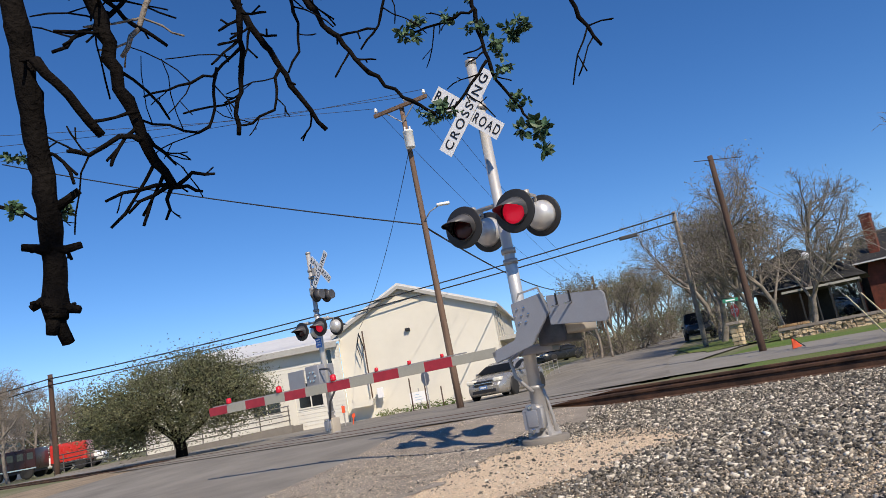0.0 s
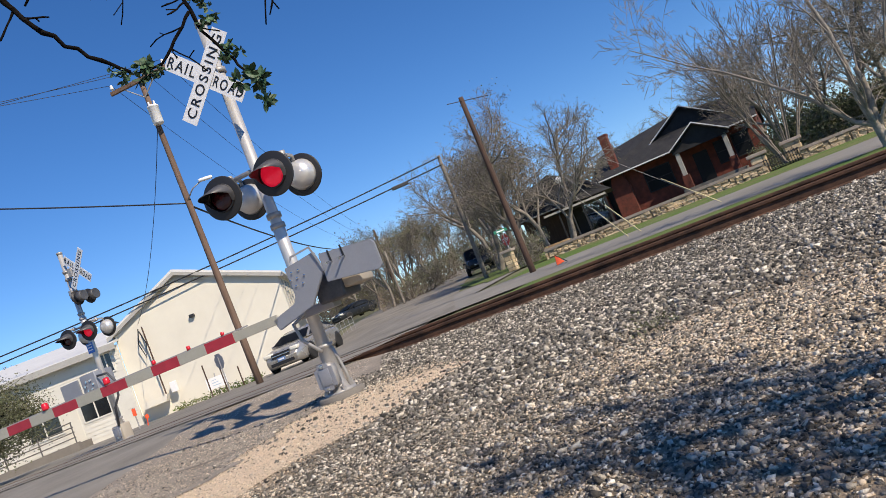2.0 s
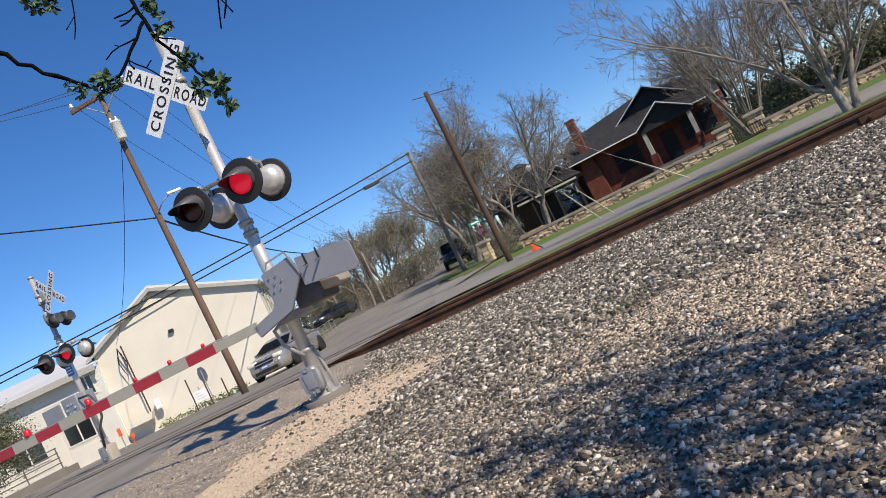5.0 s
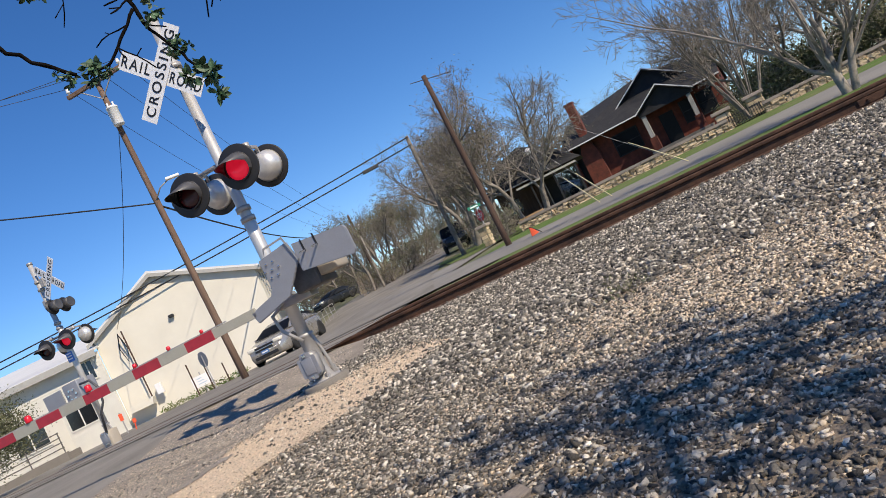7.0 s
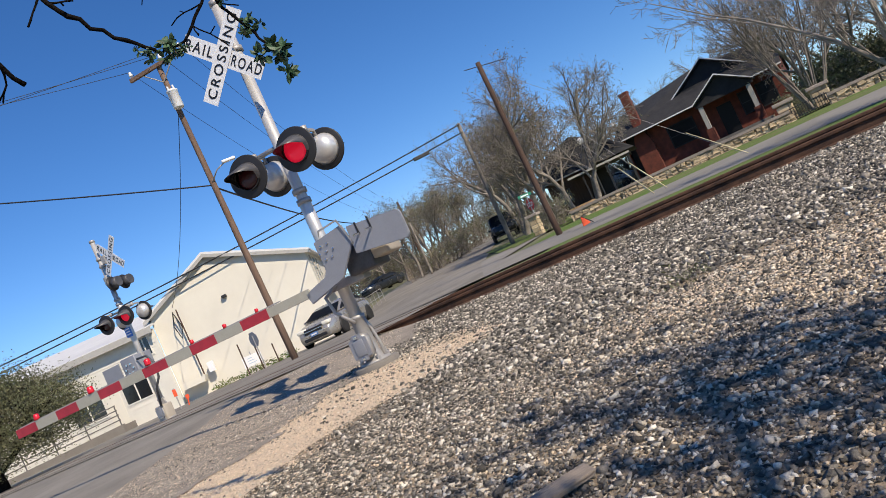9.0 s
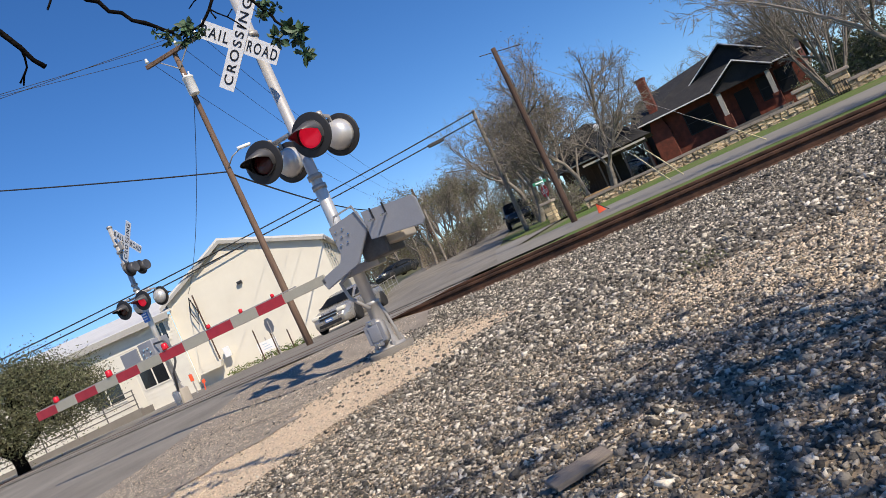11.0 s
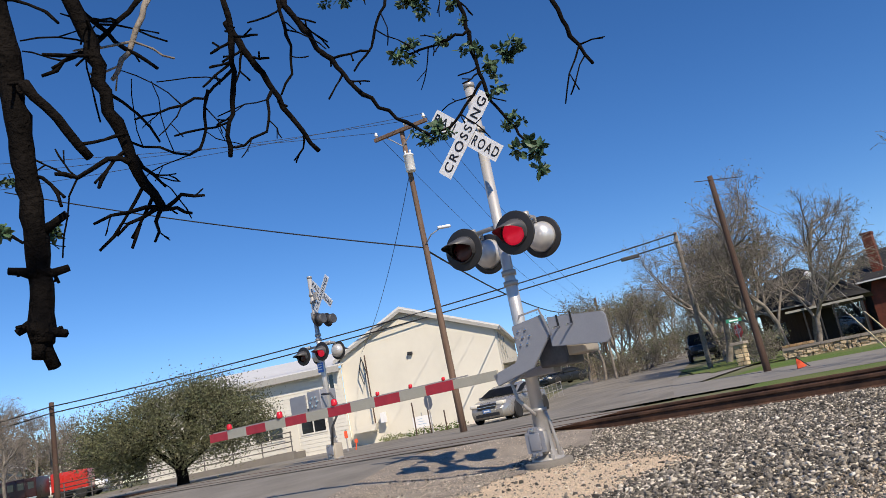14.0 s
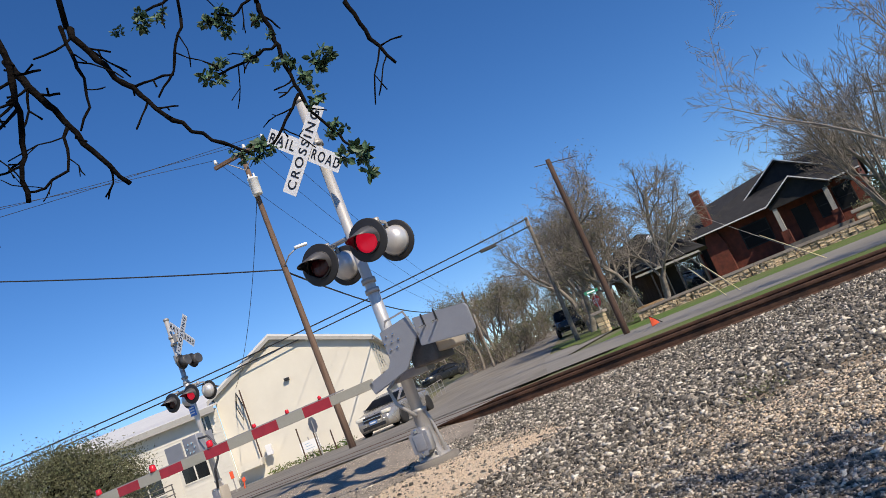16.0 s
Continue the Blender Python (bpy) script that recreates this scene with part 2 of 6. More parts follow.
LIME = mat("limestone", (0.60, 0.47, 0.30), 0.9, scale=3, vary=0.3, bump=0.6, fine=30, color2=(0.42, 0.32, 0.21), obj=0.35)
CAPSTONE = mat("cap_stone", (0.36, 0.30, 0.25), 0.9, scale=2, vary=0.3, bump=0.5, fine=25)
SANDSTONE = mat("orange_sandstone", (0.52, 0.33, 0.17), 0.9, scale=3, vary=0.3, bump=0.5, fine=30, color2=(0.36, 0.22, 0.12), obj=0.3)
MORTAR = mat("mortar", (0.33, 0.29, 0.23), 0.95, scale=4, vary=0.2, bump=0.4)
# set near black: the boughs' shaded silhouette is painted into the bark colour
BARK = mat("silhouette_bark", (0.0065, 0.0058, 0.0056), 0.95, spec=0.02, scale=12, vary=0.45, bump=0.8, fine=70, color2=(0.014, 0.012, 0.011))
GREYBARK = mat("grey_bark", (0.28, 0.245, 0.208), 0.95, scale=4, vary=0.35, bump=0.6, fine=30, color2=(0.145, 0.125, 0.105))
PALEBARK = mat("pale_bark", (0.36, 0.315, 0.265), 0.95, scale=4, vary=0.3, bump=0.6, fine=30, color2=(0.20, 0.175, 0.148))
BROWNBARK = mat("brown_bark", (0.23, 0.197, 0.165), 0.95, scale=4, vary=0.35, bump=0.6, fine=30, color2=(0.13, 0.11, 0.092))
LEAF = mat("young_leaf", (0.05, 0.105, 0.05), 0.55, scale=8, vary=0.3, bump=0.1, island=0.35)
OAKLEAF = mat("live_oak_leaf", (0.085, 0.10, 0.043), 0.6, scale=2, vary=0.3, bump=0.0, color2=(0.125, 0.12, 0.062), island=0.5)
BUSHLEAF = mat("spring_leaf", (0.13, 0.145, 0.07), 0.7, scale=1, vary=0.3, bump=0, color2=(0.18, 0.165, 0.095), island=0.5)
DIMPANE = mat("shaded_house_glass", (0.012, 0.013, 0.015), 0.35, vary=0.2, bump=0, spec=0.15)
GLASSDARK = mat("dark_window_glass", (0.015, 0.017, 0.02), 0.08, vary=0.1, bump=0, spec=0.8)
CARSILVER = mat("silver_car_paint", (0.44, 0.42, 0.385), 0.28, metal=0.6, scale=2, vary=0.04, bump=0)
CARDARK = mat("dark_grey_car_paint", (0.035, 0.04, 0.045), 0.25, metal=0.4, scale=2, vary=0.05, bump=0)
CARWHITE = mat("white_car_paint", (0.75, 0.75, 0.74), 0.3, scale=2, vary=0.04, bump=0)
CARRED = mat("red_truck_paint", (0.50, 0.03, 0.022), 0.3, scale=2, vary=0.08, bump=0)
MAROON = mat("maroon_truck_paint", (0.035, 0.011, 0.011), 0.3, scale=2, vary=0.08, bump=0)
RUBBER = mat("tyre_rubber", (0.02, 0.02, 0.02), 0.85, vary=0.2, bump=0.1)
CHROME = mat("bright_metal", (0.7, 0.7, 0.7), 0.2, metal=1.0, vary=0.05, bump=0)
HEADLAMP = mat("headlamp_lens", (0.75, 0.72, 0.62), 0.15, vary=0.05, bump=0)
PLATEBLUE = mat("plate_blue", (0.10, 0.20, 0.42), 0.4, vary=0.1, bump=0)
STOPRED = mat("stop_sign_red", (0.55, 0.03, 0.03), 0.4, vary=0.08, bump=0)
SIGNGREEN = mat("street_sign_green", (0.02, 0.22, 0.13), 0.4, vary=0.08, bump=0)
SIGNBLUE = mat("notice_blue", (0.05, 0.20, 0.60), 0.4, vary=0.08, bump=0)
NOTICEBLUE = mat("faded_notice_blue", (0.33, 0.46, 0.62), 0.5, vary=0.15, bump=0)
ORANGE = mat("marker_orange", (0.80, 0.10, 0.03), 0.6, vary=0.1, bump=0)
YELLOW = mat("guy_guard_yellow", (0.78, 0.70, 0.40), 0.5, vary=0.1, bump=0)
BOARD = mat("grey_board_wood", (0.27, 0.225, 0.185), 0.9, scale=6, vary=0.35, bump=0.5, fine=40, stretch=(0.2, 3, 3))
TIMBER = mat("brown_shed_timber", (0.24, 0.13, 0.06), 0.9, scale=3, vary=0.3, bump=0.4)
FENCEWOOD = mat("old_fence_wood", (0.25, 0.20, 0.15), 0.9, scale=4, vary=0.35, bump=0.4, obj=0.25)


def stone_mix():
    """Ballast: dark, brownish, mid-grey and chalky stones, told apart stone by stone."""
    m = mat("ballast_stone", (0.5, 0.5, 0.5), 0.9, scale=25, vary=0.22, bump=0.5, fine=140, spec=0.15)
    nt = m.node_tree
    g = node(nt, "ShaderNodeNewGeometry")
    r = nt.nodes.new("ShaderNodeValToRGB")
    r.color_ramp.interpolation = "LINEAR"
    e = r.color_ramp.elements
    e[0].position, e[0].color = 0.0, (0.060, 0.056, 0.050, 1)
    e[1].position, e[1].color = 1.0, (0.95, 0.88, 0.76, 1)
    for at, c in ((0.32, (0.142, 0.132, 0.116, 1)), (0.58, (0.25, 0.228, 0.194, 1)), (0.78, (0.41, 0.365, 0.30, 1)), (0.89, (0.70, 0.63, 0.52, 1))):
        n = e.new(at)
        n.color = c
    nt.links.new(g.outputs["Random Per Island"], r.inputs[0])
    mul = node(nt, "ShaderNodeMix")
    mul.data_type, mul.blend_type = "RGBA", "MULTIPLY"
    mul.inputs[0].default_value = 1.0
    b = nt.nodes["Principled BSDF"]
    old = b.inputs["Base Color"].links[0].from_socket
    gain = node(nt, "ShaderNodeMix")
    gain.data_type, gain.blend_type = "RGBA", "ADD"
    gain.inputs[0].default_value = 1.0
    nt.links.new(old, gain.inputs[6])
    nt.links.new(old, gain.inputs[7])
    nt.links.new(r.outputs[0], mul.inputs[6])
    nt.links.new(gain.outputs[2], mul.inputs[7])
    nt.links.new(mul.outputs[2], b.inputs["Base Color"])
    return m


STONES = stone_mix()
PEBBLES = mat("limestone_pebble", (0.76, 0.61, 0.45), 0.9, scale=18, vary=0.25, bump=0.4, fine=120, color2=(0.64, 0.54, 0.42), island=0.22, spec=0.15)


def glowing(name, color, strength):
    m = bpy.data.materials.new(name)
    m.use_nodes = True
    b = m.node_tree.nodes["Principled BSDF"]
    b.inputs["Base Color"].default_value = (*color, 1)
    b.inputs["Emission Color"].default_value = (*color, 1)
    b.inputs["Emission Strength"].default_value = strength
    b.inputs["Roughness"].default_value = 0.3
    tc = m.node_tree.nodes.new("ShaderNodeTexCoord")
    cell = m.node_tree.nodes.new("ShaderNodeTexVoronoi")
    cell.inputs["Scale"].default_value = 60
    ramp = m.node_tree.nodes.new("ShaderNodeMapRange")
    ramp.inputs["To Min"].default_value, ramp.inputs["To Max"].default_value = strength * 1.5, strength * 0.4
    m.node_tree.links.new(tc.outputs["Object"], cell.inputs["Vector"])
    m.node_tree.links.new(cell.outputs["Distance"], ramp.inputs["Value"])
    m.node_tree.links.new(ramp.outputs[0], b.inputs["Emission Strength"])
    return m


REDLIT = glowing("lit_red_lens", (0.8, 0.012, 0.045), 0.55)


# ---- ground, road, street, tracks ----


def sheet(name, us, vs, place, material, lift=0.0):
    """A grid over us and vs, laid on the ground by place(u, v) -> x, y."""
    verts, faces = [], []
    for u in us:
        for v in vs:
            x, y = place(u, v)
            verts.append((x, y, gz(x, y) + lift))
    n = len(vs)
    for i in range(len(us) - 1):
        for j in range(n - 1):
            a = i * n + j
            faces.append((a, a + n, a + n + 1, a + 1))
    me = mesh_of(name, verts, faces)
    ob = part(name, me, material, None, flat=False)
    if me.polygons[0].normal.z < 0:
        me.flip_normals()
    return ob


def steps(a, b, n):
    return [a + (b - a) * i / n for i in range(n + 1)]


far = [-2500, -900, -400, -200, -110, -70]
grid_x = far + steps(-50, 50, 140) + [-f for f in reversed(far)]
grid_y = far + steps(-50, 90, 190) + [120, 160, 220, 400, 900, 2500]
ground = sheet("ground", grid_x, grid_y, lambda u, v: (u, v), DRYGRASS, -0.03)
tagged(ground, "dry winter grass and dirt ground around the crossing", "ground", kind="structure")


def road_place(u, v):
    """u along the road, v metres right of its right-hand edge."""
    w = v
    return (-4.62 + u * sin_(ROAD) + w * cos_(ROAD), u * cos_(ROAD) - w * sin_(ROAD))


def track_place(u, s):
    """u along the tracks to the right, s across them."""
    return (u * cos_(TRACK) + s * sin_(TRACK), -u * sin_(TRACK) + s * cos_(TRACK))


gravel = sheet("gravel_verge", steps(-24, 60, 280), steps(-6, 13.4, 90), track_place, DIRT, 0.006)
tagged(gravel, "dark gravel and dirt verge beside the railway tracks", "gravel", kind="structure")


def bed_place(u, s):
    """The ballast bed, with a ragged foot on the near side."""
    if s < 6:
        s += 0.35 * math.sin(1.3 * u) + 0.2 * math.sin(3.7 * u + 1) + 0.1 * math.sin(9.1 * u)
    return track_place(u, s)


bed = sheet("ballast_bed", steps(-5.2, 45, 200), [5.2] + steps(6.0, 13.2, 40), bed_place, BED, 0.010)
tagged(bed, "bed of dark ballast under the railway track", "gravel", kind="structure")
far_apron = sheet("paved_apron", steps(-40, -8.6, 60), steps(12.6, 31, 30), track_place, ASPHALT2, 0.010)
tagged(far_apron, "grey asphalt apron in front of the white building", "pavement", kind="structure")
road = sheet("road", steps(-20, 36, 90), steps(-9.5, 0.0, 16), road_place, ASPHALT, 0.016)
tagged(road, "worn grey asphalt road crossing the railway tracks", "road", kind="structure")

BEND = ((17, 1.0, 14.6), (24, 2.4, 14.8), (32, 3.9, 15.2), (42, 5.4, 15.8), (55, 7.6, 16.5), (75, 11.9, 17.1), (120, 15.6, 17.5))


def bend_place(d, v):
    """The road past the crossing, bending away to the right; v from its left edge to its right."""
    for (d0, l0, r0), (d1, l1, r1) in zip(BEND, BEND[1:]):
        if d <= d1:
            break
    f = (d - d0) / (d1 - d0)
    a = (l0 + (l1 - l0) * f) * (1 - v) + (r0 + (r1 - r0) * f) * v
    return d * sin_(a), d * cos_(a)


far_road = sheet("far_road", steps(17, 60, 130) + steps(62, 120, 40), steps(0, 1, 30), bend_place, ASPHALT, 0.024)
tagged(far_road, "sunlit asphalt road bending away past the corner lawn", "road", kind="structure")


def shoulder_place(u, v):
    """Broken asphalt between the road's edge and the limestone."""
    return road_place(u, -0.1 + v * (0.7 + 1.85 * smooth(3.6, 8.4, u) + 0.7 * smooth(9.0, 11.5, u) + 0.16 * math.sin(2.1 * u) + 0.09 * math.sin(5.3 * u + 1) + 0.05 * math.sin(13 * u)))


shoulder = sheet("road_shoulder", steps(3.6, 13.3, 160), steps(0, 1, 10), shoulder_place, BROKEN, 0.020)
tagged(shoulder, "broken grey asphalt shoulder with a ragged edge", "pavement", kind="structure")
street = sheet("side_street", steps(-8.6, 75, 240), steps(15.6, 19.6, 16), track_place, ASPHALT2, 0.014)
tagged(street, "narrow grey asphalt street running alongside the tracks", "road", kind="structure")
verge = sheet("grass_verge", steps(-7.6, 75, 240), steps(19.6, 22.5, 12), track_place, GRASS, 0.012)
tagged(verge, "strip of green grass along the stone wall", "grass", kind="structure")
strip = sheet("grass_strip", steps(-5.5, 75, 90), steps(13.5, 15.6, 4), track_place, GRASS, 0.010)
tagged(strip, "strip of short green grass between tracks and street", "grass", kind="structure")


def tan_place(u, v):
    """The patch of limestone between road and ballast; u towards the tracks, v towards the ballast."""
    near = Vector((-3.3, 3.0)).lerp(Vector((-1.75, 3.0)), v)
    far_ = Vector((-1.55, 9.5)).lerp(Vector((1.95, 7.1)), v)
    q = near.lerp(far_, u) + Vector((0.0, 0.35 * math.sin(math.pi * v)))
    wave = 0.10 * math.sin(7 * u + 2 * v) + 0.06 * math.sin(17 * u + 9 * v)
    return q.x + wave, q.y - wave


limestone = sheet("limestone_patch", steps(0, 1, 60), steps(0, 1, 24), tan_place, TAN, 0.012)
tagged(limestone, "patch of tan crushed limestone beside the road", "gravel", kind="structure")

PROFILE = [(-0.075, 0), (0.075, 0), (0.075, 0.012), (0.014, 0.03), (0.012, 0.12), (0.036, 0.135), (0.036, 0.165), (0.028, 0.178),
           (-0.028, 0.178), (-0.036, 0.165), (-0.036, 0.135), (-0.012, 0.12), (-0.014, 0.03), (-0.075, 0.012)]


RAIL_LEN = 11.9


def rail(s, z, label):
    """A jointed rail: lengths with bolted joint bars."""
    x, y = track_place(0, s)
    t = thing("rail", yawed((x, y, z), TRACK), label, "rail", "rails of the track")
    bm = bmesh.new()
    n = len(PROFILE)
    rings = [[bm.verts.new((u, yy, h)) for yy, h in PROFILE] for u in (0.004, RAIL_LEN - 0.004)]
    for k in range(n):
        bm.faces.new((rings[0][k], rings[0][(k + 1) % n], rings[1][(k + 1) % n], rings[1][k]))
    bm.faces.new(rings[0])
    bm.faces.new(list(reversed(rings[1])))
    bmesh.ops.recalc_face_normals(bm, faces=bm.faces)
    me = bpy.data.meshes.new("rail_length")
    bm.to_mesh(me)
    bm.free()
    me.materials.append(RUST)
    bar = bpy.data.meshes.new("joint_bar")
    boxed(-0.45, 0.45, -0.032, 0.032, 0.035, 0.125, 0.006).to_mesh(bar)
    bar.materials.append(RUST)
    bolt = bpy.data.meshes.new("bolt")
    boxed(-0.018, 0.018, -0.06, 0.06, 0.062, 0.098, 0.004).to_mesh(bolt)
    bolt.materials.append(RUST)
    for k in range(-9, 9):
        o = new("rail_length", me)
        o.parent = t
        o.location = (k * RAIL_LEN + 3.1 + s, 0, 0)
        b = new("joint_bar", bar)
        b.parent = t
        b.location = (k * RAIL_LEN + 3.1 + s, 0, 0)
        for q in range(4):
            c = new("bolt", bolt)
            c.parent = b
            c.location = (-0.33 + 0.22 * q, 0, 0)


RAIL_Z = 0.15
rail(RAIL_A, RAIL_Z, "rusty brown steel rail standing on ties in gravel")
rail(RAIL_B, RAIL_Z + 0.012, "rusty brown steel rail with a worn top")


# ---- crossing signals and gate ----


def flasher(parent, x, y, z, facing, lit, back_only=False):
    """One lamp: round black backplate, housing, hood and lens; facing is -1 towards local -y, 1 towards +y."""
    m = Matrix.Translation((x, y, z)) @ Matrix.Rotation(radians(90 if facing < 0 else -90), 4, "X")
    plate = part("backplate", lathe([(0.0, 0), (0.245, 0), (0.255, 0.006), (0.255, 0.018), (0.245, 0.022), (0.0, 0.022)], 40, m), BLACK, parent, "round black lamp backplate", flat=False)
    part("housing", lathe([(0.0, -0.17), (0.07, -0.165), (0.13, -0.14), (0.165, -0.09), (0.18, -0.03), (0.19, -0.002), (0.0, -0.002)], 32, m), SILVER, plate, "silver domed lamp housing", flat=False)
    part("lens", lathe([(0.0, 0.055), (0.06, 0.053), (0.11, 0.045), (0.15, 0.026), (0.15, 0.02)], 32, m), REDLIT if lit else LENSOFF, plate, "lit red lens" if lit else "dark unlit red lens", flat=False)
    part("rim", lathe([(0.15, 0.02), (0.165, 0.02), (0.165, 0.05), (0.15, 0.05), (0.15, 0.02)], 32, m), BLACK, plate, flat=False)
    bm = bmesh.new()
    rings = []
    for k in range(25):
        a = radians(-30 + 240 * k / 24)
        depth = 0.34 * (0.35 + 0.65 * max(0, math.sin(a)) ** 0.6) if math.sin(a) > 0 else 0.30 * 0.35 * (1 + math.sin(a))
        c, s_ = math.cos(a), math.sin(a)
        out = []
        for r in (0.168, 0.163):
            out.append([bm.verts.new((r * c, -facing * r * s_, 0.02)), bm.verts.new((r * 0.98 * c, -facing * (r * 0.95 * s_ - 0.13 * max(0.0, s_)), 0.02 + max(0.02, depth)))])
        rings.append(out)
    for p, q in zip(rings, rings[1:]):
        for k in (0, 1):
            bm.faces.new((p[k][0], q[k][0], q[k][1], p[k][1]))
        bm.faces.new((p[0][1], q[0][1], q[1][1], p[1][1]))
    bm.transform(m)
    part("hood", bm, HOOD, plate, "black visor hood", flat=False)
    return plate


def crossbuck(parent, x, y, z, yaw=0.0):
    for name, text, angle, dy in (("crossbuck_blade", "CROSSING", 45, -0.012), ("crossbuck_blade", "RAIL ROAD", -45, 0.0)):
        m = Matrix.Translation((x, y + dy, z)) @ Matrix.Rotation(radians(yaw), 4, "Z") @ Matrix.Rotation(radians(-angle), 4, "Y")
        bm = boxed(-0.56, 0.56, -0.0025, 0.0025, -0.105, 0.105)
        bm.transform(m)
        blade = part(name, bm, WHITE, parent, "white blade with black lettering")
        up = m @ Matrix.Rotation(radians(90), 4, "X")
        if text == "CROSSING":
            letters(text, 0.125, 1.0, LETTER, blade, up @ Matrix.Translation((0, 0, 0.004)))
        else:
            letters("RAIL", 0.125, 0.39, LETTER, blade, up @ Matrix.Translation((-0.335, 0, 0.004)))
            letters("ROAD", 0.125, 0.41, LETTER, blade, up @ Matrix.Translation((0.335, 0, 0.004)))


def signal(p, bearing, top, lamp_z, buck_z, red, mid, label, buck_x=-0.04, buck_y=-0.27, yaw=0.0):
    s = thing("crossing_signal", yawed(p, bearing), label, "signal", "crossing signals")
    part("foundation", lathe([(0.0, -0.15), (0.275, -0.15), (0.275, 0.005), (0.26, 0.02), (0.0, 0.02)], 40), CONCRETE, s, "round concrete foundation", flat=False)
    base = part("base_casting", lathe([(0.0, 0.015), (0.19, 0.015), (0.19, 0.04), (0.12, 0.06), (0.095, 0.15), (0.085, 0.55), (0.1, 0.56), (0.1, 0.6), (0.0, 0.6)], 28), GALV, s, "galvanised base casting", flat=False)
    for k in range(4):
        a = radians(45 + 90 * k)
        part("bolt", lathe([(0.0, 0.03), (0.03, 0.03), (0.03, 0.08), (0.014, 0.085), (0.014, 0.13), (0.0, 0.13)], 8, Matrix.Translation((0.165 * math.cos(a), 0.165 * math.sin(a), 0))), GALV, base)
    part("junction_box", slab([(-0.085, 0.10), (0.07, 0.10), (0.10, 0.14), (0.10, 0.35), (0.06, 0.39), (-0.08, 0.39), (-0.105, 0.35), (-0.105, 0.14)], -0.20, -0.06, 0.012), GALV, base, "grey junction box with a bolted cover", flat=False)
    part("box_cover", slab([(-0.06, 0.085), (0.05, 0.085), (0.06, 0.125), (0.115, 0.13), (0.115, 0.35), (0.07, 0.36), (0.06, 0.405), (-0.06, 0.405), (-0.07, 0.36), (-0.12, 0.35), (-0.12, 0.13), (-0.07, 0.125)], -0.222, -0.20, 0.005), GREYPAINT, base, "cast cover with bolted ears")
    part("cover_rib", boxed(-0.07, 0.07, -0.232, -0.222, 0.15, 0.34, 0.008), GREYPAINT, base, flat=False)
    for zz in (0.115, 0.375):
        part("latch", boxed(-0.02, 0.02, -0.245, -0.222, zz - 0.02, zz + 0.02, 0.006), CHROME, base)
    part("conduit", tube([(0.13, 0.05, -0.05), (0.12, 0.05, 0.22), (0.1, 0.03, 0.42), (0.075, 0.0, 0.58)], 0.02, 10), GALV, base, flat=False)
    part("mast", lathe([(0.0, 0.55), (0.074, 0.55), (0.074, mid), (0.066, mid + 0.01), (0.064, top - 0.06), (0.0, top - 0.06)], 28), ALU, s, "tall aluminium tube mast", flat=False)
    part("mast_cap", lathe([(0.0, top - 0.07), (0.072, top - 0.07), (0.072, top - 0.01), (0.05, top), (0.0, top)], 24), GALV, s, flat=False)
    for zz in (mid - 0.03, mid + 0.1, buck_z - 0.1, buck_z + 0.1):
        part("clamp", lathe([(0.06, zz - 0.03), (0.088, zz - 0.03), (0.088, zz + 0.03), (0.06, zz + 0.03)], 20), GALV, s, flat=False)
    part("sign_bracket", boxed(-0.06 + buck_x / 2, 0.06 + buck_x / 2, buck_y + 0.004, -0.03, buck_z - 0.11, buck_z + 0.11, 0.01), GALV, s)
    crossbuck(s, buck_x, buck_y, buck_z, yaw)
    arm = part("crossarm", tube([(-0.42, 0, lamp_z + 0.22), (0.42, 0, lamp_z + 0.22)], 0.028, 12), GALV, s, "galvanised crossarm", flat=False)
    for x in (-0.38, 0.38):
        part("hanger", tube([(x, -0.22, lamp_z + 0.17), (x, -0.22, lamp_z + 0.24), (x, 0.22, lamp_z + 0.24), (x, 0.22, lamp_z + 0.17)], 0.022, 10), GALV, arm, flat=False)
        part("hub", lathe([(0.0, lamp_z + 0.2), (0.045, lamp_z + 0.2), (0.045, lamp_z + 0.28), (0.0, lamp_z + 0.29)], 12, Matrix.Translation((x, 0, 0))), GALV, arm, flat=False)
    flasher(s, 0.35, -0.30, lamp_z, -1, red)
    flasher(s, -0.36, -0.30, lamp_z, -1, False)
    flasher(s, 0.38, 0.30, lamp_z, 1, False)
    flasher(s, -0.38, 0.30, lamp_z, 1, False)
    return s


MAST = spot(4.5, 8.75, 0.03)
near_signal = signal(MAST + Vector((0, 0, 0.07)), SIG, 4.69, 2.57, 3.94, True, 2.1, "silver mast with crossbuck sign and red flashing lamps beside the road")

FAR = spot(-10.6, 21.0)
far_signal = signal(FAR, SIG, 5.1, 2.88, 4.45, True, 3.3, "silver mast with crossbuck sign and flashing lamps across the tracks", 0.56, -0.2, -13)


